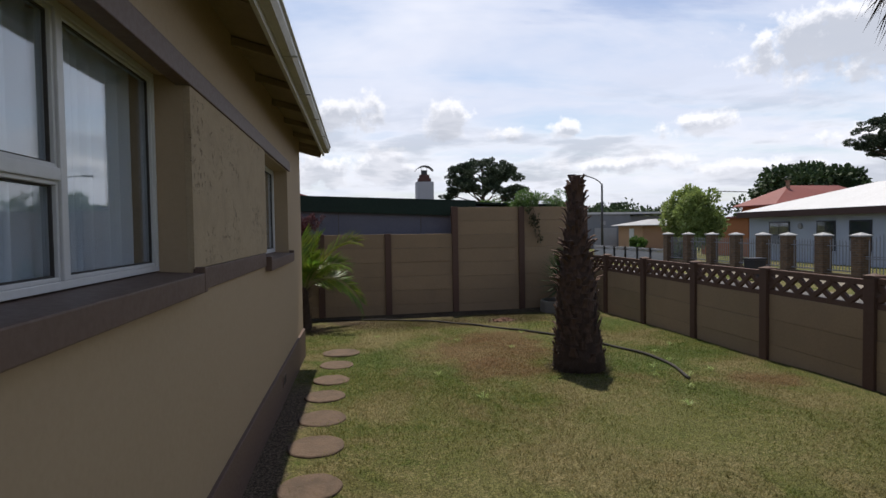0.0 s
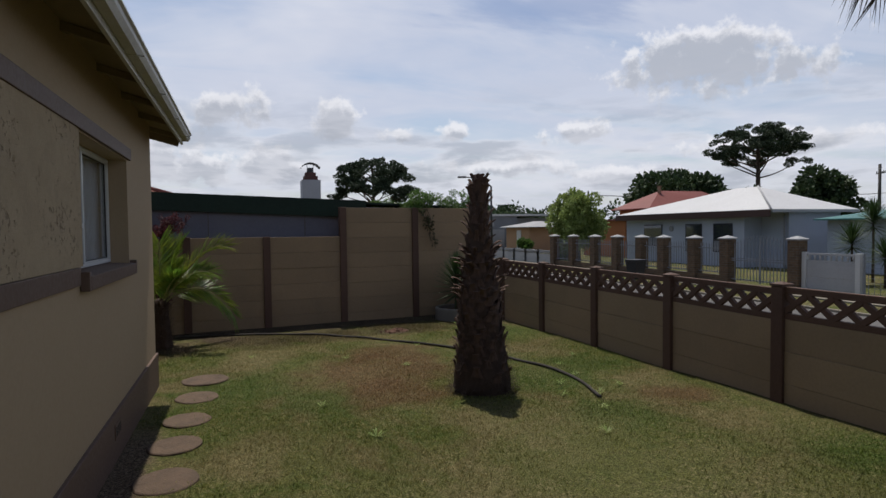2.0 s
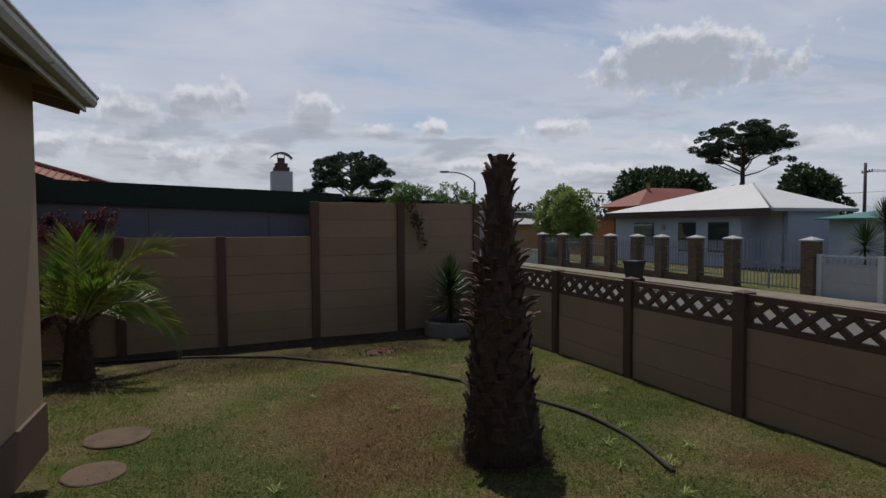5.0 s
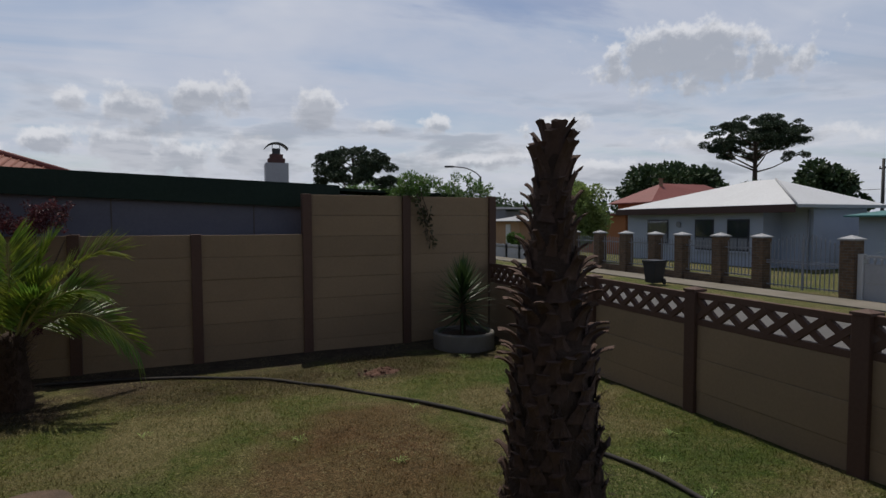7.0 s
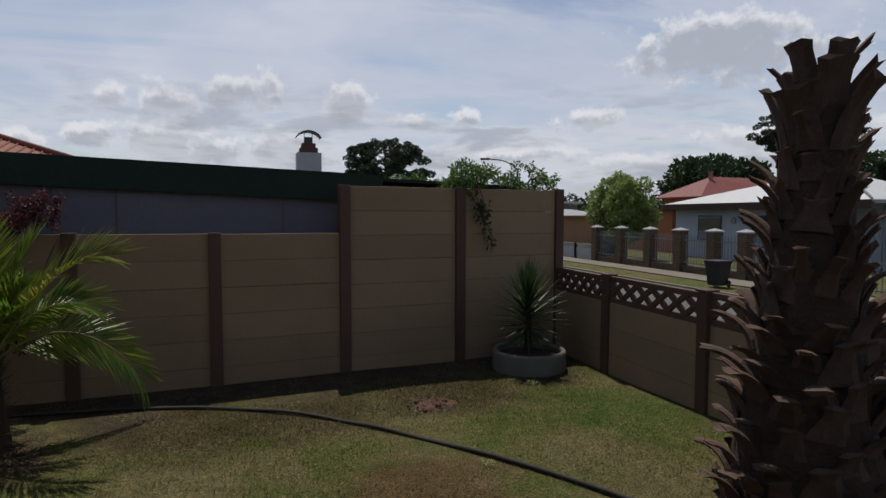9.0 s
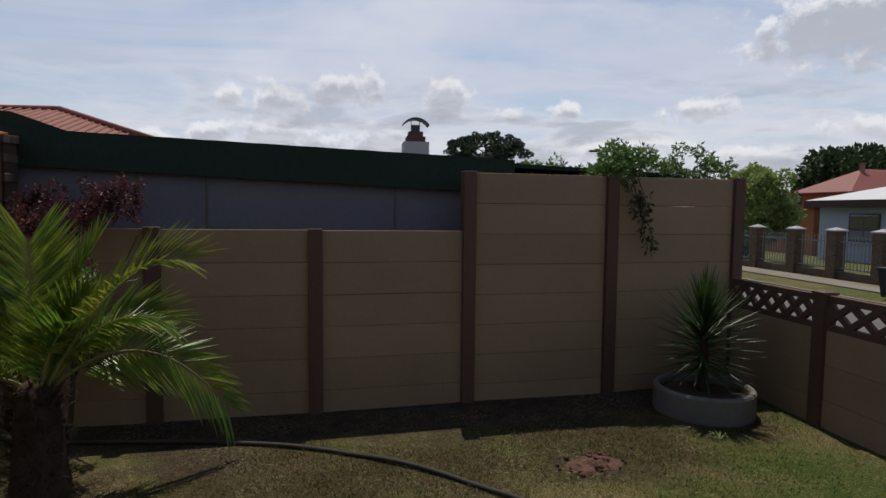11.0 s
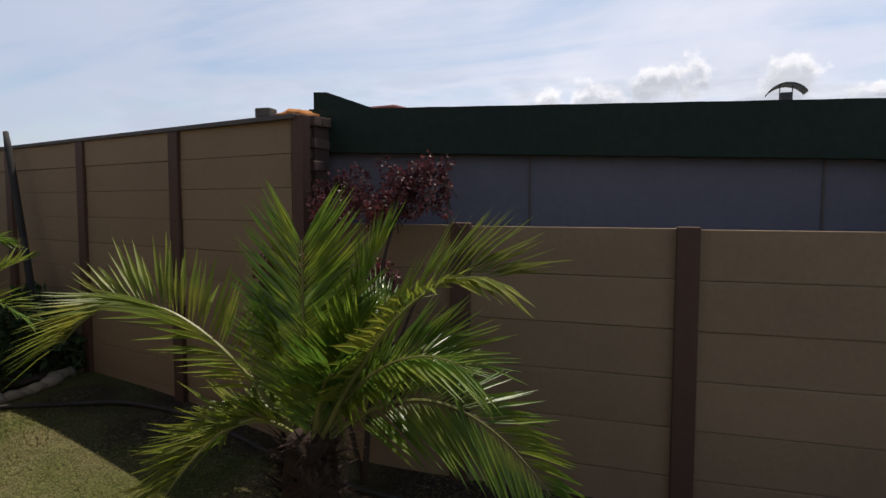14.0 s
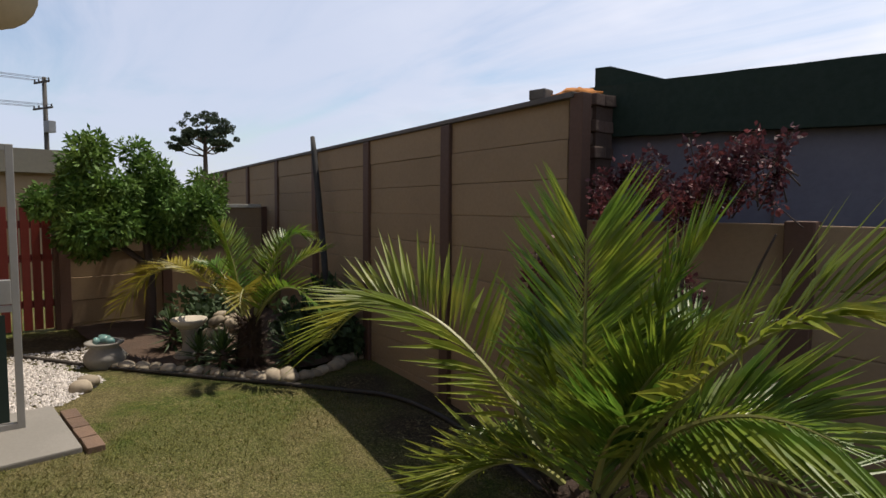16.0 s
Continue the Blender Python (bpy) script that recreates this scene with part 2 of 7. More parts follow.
M_YUCCA = material("yucca_leaf", (0.034, 0.066, 0.020), 0.5, (0.07, 0.10, 0.028), 20, 3.0, 0.5, 0.0, island=0.3, translucent=0.2)
M_SOIL = material("bare_soil", (0.085, 0.054, 0.037), 1.0, (0.05, 0.034, 0.025), 60, 2.5, 0.6, 0.8, 45, depth=0.03)


# ---------------------------------------------------------------- mesh helpers
def mesh_of(bm, name, mat, smooth=False):
    me = bpy.data.meshes.new(name)
    bm.to_mesh(me)
    bm.free()
    for m in (mat if isinstance(mat, (list, tuple)) else [mat]):
        me.materials.append(m)
    if smooth:
        me.polygons.foreach_set("use_smooth", [True] * len(me.polygons))
    return me


def part(name, bm, mat, parent=None, label="", smooth=False, at=None):
    """Link a bmesh as one mesh object, under a thing or on its own."""
    ob = new(name, mesh_of(bm, name, mat, smooth))
    if at is not None:
        ob.matrix_basis = at
    if parent is not None:
        ob.parent = parent
    return tagged(ob, label) if label else ob


def piece(name, me, parent, at):
    """One more object on a shared mesh."""
    ob = new(name, me)
    ob.matrix_basis = at
    ob.parent = parent
    return ob


def thing(name, label, category, group="", at=None):
    ob = tagged(new(name), label, category, group)
    ob.empty_display_size = 0.1
    if at is not None:
        ob.matrix_basis = at
    return ob


def setting(name, label, category):
    return tagged(new(name), label, category, kind="structure")


def box(bm, x0, x1, y0, y1, z0, z1, bevel=0.0, m=None):
    vs = [bm.verts.new((x, y, z)) for x in (x0, x1) for y in (y0, y1) for z in (z0, z1)]
    fs = [bm.faces.new([vs[i] for i in q]) for q in ((0, 1, 3, 2), (4, 6, 7, 5), (0, 4, 5, 1), (2, 3, 7, 6), (0, 2, 6, 4), (1, 5, 7, 3))]
    if bevel:
        es = {e for f in fs for e in f.edges}
        r = bmesh.ops.bevel(bm, geom=list(es), offset=bevel, segments=2, affect="EDGES", profile=0.6)
        vs = list({v for f in r["faces"] for v in f.verts} | {v for v in vs if v.is_valid})
    if m is not None:
        bmesh.ops.transform(bm, matrix=m, verts=vs)
    return vs


def boxed(*a, **k):
    bm = bmesh.new()
    box(bm, *a, **k)
    return bm


def tube(bm, points, radii, sides=8):
    """A round tube along points."""
    rings = []
    for i, p in enumerate(points):
        p = Vector(p)
        a, b = Vector(points[max(i - 1, 0)]), Vector(points[min(i + 1, len(points) - 1)])
        d = (b - a).normalized()
        side = d.cross(Vector((0, 0, 1)) if abs(d.z) < 0.9 else Vector((1, 0, 0))).normalized()
        up = side.cross(d)
        r = radii[i] if isinstance(radii, (list, tuple)) else radii
        rings.append([bm.verts.new(p + r * (math.cos(t) * side + math.sin(t) * up)) for t in (2 * math.pi * k / sides for k in range(sides))])
    for a, b in zip(rings, rings[1:]):
        for k in range(sides):
            bm.faces.new((a[k], a[(k + 1) % sides], b[(k + 1) % sides], b[k]))
    bm.faces.new(rings[0][::-1])
    bm.faces.new(rings[-1])


def lathe(bm, profile, sides=24, centre=(0, 0, 0)):
    """Turn a profile of (radius, height) about the upright axis."""
    rings = []
    for r, z in profile:
        rings.append([bm.verts.new((centre[0] + r * math.cos(t), centre[1] + r * math.sin(t), centre[2] + z)) for t in (2 * math.pi * k / sides for k in range(sides))])
    for a, b in zip(rings, rings[1:]):
        for k in range(sides):
            bm.faces.new((a[k], a[(k + 1) % sides], b[(k + 1) % sides], b[k]))
    bm.faces.new(rings[0][::-1])
    bm.faces.new(rings[-1])


def cloud_mesh(name, verts, faces, mat):
    me = bpy.data.meshes.new(name)
    me.from_pydata(verts, [], faces)
    me.materials.append(mat)
    return me


def spline(points, steps=12):
    """A smooth line through a few points."""
    p = [Vector(q) for q in points]
    p = [2 * p[0] - p[1]] + p + [2 * p[-1] - p[-2]]
    out = []
    for i in range(1, len(p) - 2):
        for s in range(steps):
            t = s / steps
            out.append(0.5 * (2 * p[i] + (p[i + 1] - p[i - 1]) * t + (2 * p[i - 1] - 5 * p[i] + 4 * p[i + 1] - p[i + 2]) * t * t + (3 * p[i] - p[i - 1] - 3 * p[i + 1] + p[i + 2]) * t ** 3))
    return out + [p[-2]]


def lawn_height(x, y):
    """The yard falls a little towards the back wall; the street lies lower."""
    yard = 0.02 - 0.11 * min(max((y - 4.0) / 7.0, 0.0), 1.0)
    if x > 4.98 or y > 12.6 or x < -15 or y < -14:
        return -0.34
    k = min(max((-x - 0.9) / 3.0, 0.0), 1.0)
    yard += (0.18 * k * k * (3 - 2 * k)) * min(max((y - 6.5) / 2.0, 0.0), 1.0)
    return yard + 0.012 * noise.noise((x * 0.9, y * 0.9, 0.0))

# ---------------------------------------------------------------- ground
def spaced(lo, hi, fine_lo, fine_hi, step, coarse):
    a = list(np.arange(fine_lo, fine_hi + 1e-6, step))
    left = [fine_lo - coarse * (1.6 ** k - 1) for k in range(1, 20)]
    right = [fine_hi + coarse * (1.6 ** k - 1) for k in range(1, 20)]
    return sorted([v for v in left if v > lo] + [lo] + a + [v for v in right if v < hi] + [hi])


def ground_material(name="lawn", translucent=0.0, lift=1.0):
    """Mown lawn, green and straw-brown in patches, with bare soil beside the house and under the back wall, where shade
    is also painted in.
    """
    mat = bpy.data.materials.new(name)
    mat.use_nodes = True
    n = Nodes(mat.node_tree)
    p = n.add("ShaderNodeNewGeometry").outputs["Position"]
    sep = n.add("ShaderNodeSeparateXYZ", {0: p})
    patch = n.ramp(n.noise(p, 0.9, 6.0, 0.68, 0.6), 0.42, 0.61)
    tuft = n.ramp(n.noise(p, 9.0, 6.0, 0.7), 0.35, 0.70)
    fine = n.noise(p, 70.0, 5.0, 0.7)
    green = n.mix(tuft, (0.080, 0.110, 0.021), (0.170, 0.167, 0.049))
    straw = n.mix(tuft, (0.235, 0.190, 0.088), (0.145, 0.125, 0.050))
    c = n.mix(patch, green, straw)

    def blotch(x, y, r, wobble=0.35):
        d = n.add("ShaderNodeVectorMath", {0: p, 1: (x, y, 0.0)}, operation="DISTANCE").outputs["Value"]
        d = n.math("ADD", d, n.math("MULTIPLY", n.math("SUBTRACT", n.noise(p, 2.2, 5.0, 0.65), 0.5), 2 * wobble * r * 2.2))
        return n.math("SUBTRACT", 1.0, n.ramp(d, r * 0.45, r * 1.15))

    for x, y, r in ((0.15, 7.3, 0.75), (1.0, 6.4, 0.55), (3.35, 5.0, 0.55), (4.2, 9.7, 0.8), (4.3, 6.9, 0.6), (3.4, 6.4, 0.7), (4.4, 3.6, 0.6)):
        c = n.mix(n.math("MULTIPLY", blotch(x, y, r), 0.80), c, n.mix(tuft, (0.060, 0.106, 0.017), (0.115, 0.143, 0.034)))
    for x, y, r in ((1.75, 7.5, 1.05), (2.1, 8.45, 0.75), (1.65, 6.5, 0.7), (4.28, 5.3, 0.42)):
        c = n.mix(n.math("MULTIPLY", blotch(x, y, r), 0.82), c, n.mix(tuft, (0.185, 0.105, 0.052), (0.120, 0.070, 0.034)))
    for x, y, r in ((1.6, 3.7, 1.2), (3.2, 3.4, 1.0), (0.7, 2.6, 1.0), (2.6, 4.7, 0.8), (0.5, 5.1, 0.6), (4.3, 4.3, 0.6), (-3.4, 9.9, 0.9), (-2.4, 9.7, 0.9), (-3.2, 8.9, 0.8), (0.6, 9.2, 0.8)):
        c = n.mix(n.math("MULTIPLY", blotch(x, y, r), 0.35), c, n.mix(tuft, (0.270, 0.225, 0.105), (0.150, 0.150, 0.052)))
    # brown earth before the back wall, its colour deepened for the wall's shade
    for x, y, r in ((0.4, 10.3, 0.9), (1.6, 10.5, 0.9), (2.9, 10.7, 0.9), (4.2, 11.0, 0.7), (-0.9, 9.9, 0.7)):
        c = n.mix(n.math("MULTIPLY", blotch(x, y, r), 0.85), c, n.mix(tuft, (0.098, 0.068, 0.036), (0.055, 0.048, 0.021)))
    soil = n.mix(tuft, (0.098, 0.068, 0.046), (0.056, 0.040, 0.029))
    edge = n.math("ADD", sep.outputs[0], n.math("MULTIPLY", n.math("SUBTRACT", n.noise(p, 3.0, 4.0), 0.5), 0.35))
    grit = n.mix(n.ramp(n.noise(p, 45.0, 4.0, 0.7), 0.42, 0.62), (0.125, 0.086, 0.060), (0.275, 0.205, 0.145))
    strip = n.math("MULTIPLY", n.math("SUBTRACT", 1.0, n.ramp(edge, -0.52, -0.38)), n.math("SUBTRACT", 1.0, n.ramp(sep.outputs[1], 5.6, 6.5)))
    c = n.mix(strip, c, grit)
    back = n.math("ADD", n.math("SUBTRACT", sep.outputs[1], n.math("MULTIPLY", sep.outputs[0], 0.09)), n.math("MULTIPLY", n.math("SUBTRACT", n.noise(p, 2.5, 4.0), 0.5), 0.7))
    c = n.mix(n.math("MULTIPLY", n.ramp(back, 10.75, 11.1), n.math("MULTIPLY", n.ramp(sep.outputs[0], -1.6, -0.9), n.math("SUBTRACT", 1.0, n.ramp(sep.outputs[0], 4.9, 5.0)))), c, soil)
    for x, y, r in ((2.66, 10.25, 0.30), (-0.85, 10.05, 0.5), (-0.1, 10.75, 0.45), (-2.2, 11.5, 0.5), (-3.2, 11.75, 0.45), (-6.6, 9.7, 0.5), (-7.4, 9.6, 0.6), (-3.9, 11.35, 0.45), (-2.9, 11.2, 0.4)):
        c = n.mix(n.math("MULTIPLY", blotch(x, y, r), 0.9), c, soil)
    dry = n.math("MULTIPLY", n.ramp(n.noise(p, 34.0, 6.0, 0.75, 0.4), 0.50, 0.62), n.ramp(n.noise(p, 1.6, 5.0, 0.65), 0.38, 0.60))
    c = n.mix(n.math("MULTIPLY", dry, n.math("SUBTRACT", 0.75, n.math("MULTIPLY", strip, 0.6))), c, (0.33, 0.275, 0.140))
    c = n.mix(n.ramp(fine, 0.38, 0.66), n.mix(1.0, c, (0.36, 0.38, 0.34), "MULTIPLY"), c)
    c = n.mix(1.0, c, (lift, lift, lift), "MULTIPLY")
    b = n.add("ShaderNodeBsdfPrincipled", {"Base Color": c, "Roughness": 0.95, "Specular IOR Level": 0.15})
    n.put(b.inputs["Normal"], n.add("ShaderNodeBump", {"Strength": 0.9, "Distance": 0.03, "Height": n.math("ADD", n.math("MULTIPLY", tuft, 0.5), fine)}))
    shader = b.outputs[0]
    if translucent:
        shader = n.add("ShaderNodeMixShader", {0: translucent, 1: b, 2: n.add("ShaderNodeBsdfTranslucent", {0: c})}).outputs[0]
    n.put(n.add("ShaderNodeOutputMaterial").inputs[0], shader)
    return mat


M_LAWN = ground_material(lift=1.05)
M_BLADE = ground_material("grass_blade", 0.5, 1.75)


def build_ground():
    xs = sorted(set(spaced(-900, 900, -6, 4.9, 0.25, 2.0) + [4.97, 5.06]))
    ys = sorted(set(spaced(-900, 900, -3, 12.0, 0.25, 2.0) + [12.55, 12.65]))
    verts = [(x, y, lawn_height(x, y)) for y in ys for x in xs]
    w = len(xs)
    faces = [(j * w + i, j * w + i + 1, (j + 1) * w + i + 1, (j + 1) * w + i) for j in range(len(ys) - 1) for i in range(w - 1)]
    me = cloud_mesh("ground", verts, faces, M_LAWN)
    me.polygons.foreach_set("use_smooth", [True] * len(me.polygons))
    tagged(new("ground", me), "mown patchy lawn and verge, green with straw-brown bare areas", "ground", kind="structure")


build_ground()


def strip(name, label, category, x0, x1, y0, y1, z0, z1, mat, bevel=0.02):
    return tagged(part(name, boxed(x0, x1, y0, y1, z0, z1, bevel), mat), label, category, kind="structure")


M_PAVING = material("worn_paving", (0.20, 0.175, 0.14), 0.95, (0.11, 0.10, 0.065), 40, 0.9, 0.75, 0.3, 60)
strip("road", "worn grey asphalt street with a pale dusty surface", "road", 6.8, 12.9, -80, 140, -0.50, -0.328, M_ASPHALT, 0)
strip("pavement", "pale concrete pavement in front of the street railings", "pavement", 14.75, 16.0, -80, 140, -0.50, -0.30, M_PAVING, 0.004)
strip("kerb", "grey concrete kerb along the street edge", "kerb", 12.9, 13.03, -80, 140, -0.5, -0.27, M_PAVING)


# ---------------------------------------------------------------- slab walls
SLAB = 0.3
POST_W = 0.125


def slab_mesh(width, height, name, thick=0.045):
    return mesh_of(boxed(-width / 2, width / 2, -thick / 2, thick / 2, 0.0018, height, 0.007), name, M_SLAB)


def post_mesh(height, pointed=True):
    """An H-section precast post with a low pointed cap."""
    bm = boxed(-POST_W / 2, POST_W / 2, -0.065, 0.065, 0.0, height, 0.008)
    if pointed:
        a = [bm.verts.new((sx * 0.07, sy * 0.072, height + 0.002)) for sx, sy in ((-1, -1), (1, -1), (1, 1), (-1, 1))]
        b = [bm.verts.new((sx * 0.07, sy * 0.072, height + 0.022)) for sx, sy in ((-1, -1), (1, -1), (1, 1), (-1, 1))]
        top = bm.verts.new((0, 0, height + 0.045))
        bm.faces.new(a[::-1])
        for k in range(4):
            bm.faces.new((a[k], a[(k + 1) % 4], b[(k + 1) % 4], b[k]))
            bm.faces.new((b[k], b[(k + 1) % 4], top))
    return mesh_of(bm, "post", M_POST)


def heading(a, b):
    return math.degrees(math.atan2(b[1] - a[1], b[0] - a[0]))


def slab_wall(name, label, posts, tops, base=-0.45, lean=0.35, skip=(), slab=0.288):
    """A precast wall: posts at the given places, slabs stacked between them from the top down."""
    root = setting(name, label, "wall")
    for i, (x, y, top) in enumerate(posts):
        if i in skip:
            continue
        nx = posts[min(i + 1, len(posts) - 1)]
        pv = posts[max(i - 1, 0)]
        turn = heading(pv, nx)
        piece("post", post_mesh(top - base, False), root, pose(x, y, base, random.uniform(-lean, lean), random.uniform(-lean, lean), turn))
    for i, top in enumerate(tops):
        a, b = posts[i], posts[i + 1]
        length = math.hypot(b[0] - a[0], b[1] - a[1]) - POST_W * 0.55
        mid = ((a[0] + b[0]) / 2, (a[1] + b[1]) / 2)
        me = slab_mesh(length, slab, "slab")
        z = top
        while z > base + 0.05:
            z -= slab
            off = random.uniform(-0.004, 0.004)
            piece("slab", me, root, pose(mid[0] - off * math.sin(radians(heading(a, b))), mid[1] + off, z, random.uniform(-0.3, 0.3), 0, heading(a, b)))
    return root


BACK = [(-1.87, 11.50, 2.28), (-0.69, 11.56, 1.57), (0.64, 11.645, 1.56), (2.04, 11.775, 2.10), (3.50, 11.885, 2.10), (4.98, 12.05, 2.11)]
slab_wall("wall_back", "beige painted precast slab wall with brown posts", BACK, (1.555, 1.55, 1.545, 2.09, 2.09), skip=(0,))
SIDE = [(-1.82 - 0.985 * d, 11.46 + 0.173 * d, 2.262) for d in (0.0, 1.38, 2.82, 4.245, 5.79, 7.40, 9.0, 10.5, 12.0)]
slab_wall("wall_side", "tall beige precast slab wall with brown posts and dark capping", SIDE[1:], (2.27,) * 7, slab=0.236)
slab_wall("wall_side_corner", "tall beige precast slab wall bay with brown posts", [SIDE[1], (-1.88, 11.49, 2.29)], (2.27,), skip=(0, 1), slab=0.236)
part("corner_post", boxed(-0.05, 0.05, -0.045, 0.03, 0.0, 2.74, 0.006), M_POST, bpy.data.objects["wall_side_corner"], at=pose(-1.835, 11.462, -0.45, 0, 0, 172))
cap_bm = bmesh.new()
box(cap_bm, -0.02, 12.2, -0.055, 0.055, 0, 0.034, 0.005)
tagged(part("wall_capping", cap_bm, M_CAP, at=pose(-1.87, 11.475, 2.266, 0, 0, heading(SIDE[0], SIDE[8]))), "thin dark capping strip along the tall wall", "capping", kind="structure")


def lattice_mesh(length, height=0.30):
    """A precast screen of crossed bars between two rails, seven crosses long."""
    bm = bmesh.new()
    t = 0.022
    box(bm, -length / 2, length / 2, -t, t, 0.0, 0.055, 0.006)
    box(bm, -length / 2, length / 2, -t, t, height - 0.06, height, 0.006)
    count = 6
    w = length / count
    h = height - 0.115
    for k in range(count):
        cx = -length / 2 + (k + 0.5) * w
        a = math.degrees(math.atan2(h, w))
        for s in (1, -1):
            l = math.hypot(h, w) / 2 + 0.006
            box(bm, -l, l, -t + 0.003 * s, t - 0.004 + 0.003 * s, -0.026, 0.026, 0.004, pose(cx, 0, 0.055 + h / 2, 0, s * a, 0))
    for s in (-1, 1):
        box(bm, s * length / 2 - 0.012, s * length / 2 + 0.012, -t, t, 0.05, height - 0.05)
    return mesh_of(bm, "lattice_panel", M_POST)


def street_fence():
    root = setting("wall_street", "low beige precast wall with brown posts and crossed lattice top", "wall")
    ys = [12.05, 10.80, 9.25, 7.735, 6.235, 4.76, 3.26, 1.76, 0.26, -1.24, -2.74, -4.24]
    tops = [1.085, 1.085, 1.09, 1.10, 1.105, 1.12, 1.125, 1.13, 1.13, 1.13, 1.13, 1.13]
    x = 4.965
    for y, top in zip(ys[1:], tops[1:]):
        piece("post", post_mesh(top + 0.42, True), root, pose(x, y, -0.45, random.uniform(-0.4, 0.4), random.uniform(-0.4, 0.4), 90))
    for i in range(len(ys) - 1):
        y0, y1 = ys[i], ys[i + 1]
        length = y0 - y1 - POST_W * 0.55
        top = (tops[i] + tops[i + 1]) / 2 - 0.035
        mid = (y0 + y1) / 2
        tilt = math.degrees(math.atan2(tops[i + 1] - tops[i], y0 - y1))
        piece("lattice_panel", lattice_mesh(length), root, pose(x, mid, top - 0.30, 0, tilt, -90))
        me = slab_mesh(length, SLAB, "slab")
        for k in range(1, 5):
            piece("slab", me, root, pose(x + random.uniform(-0.004, 0.004), mid, top - 0.30 - SLAB * k, random.uniform(-0.3, 0.3), tilt, -90))


street_fence()


# ---------------------------------------------------------------- the house
XW = -0.70
Y_END = 7.70


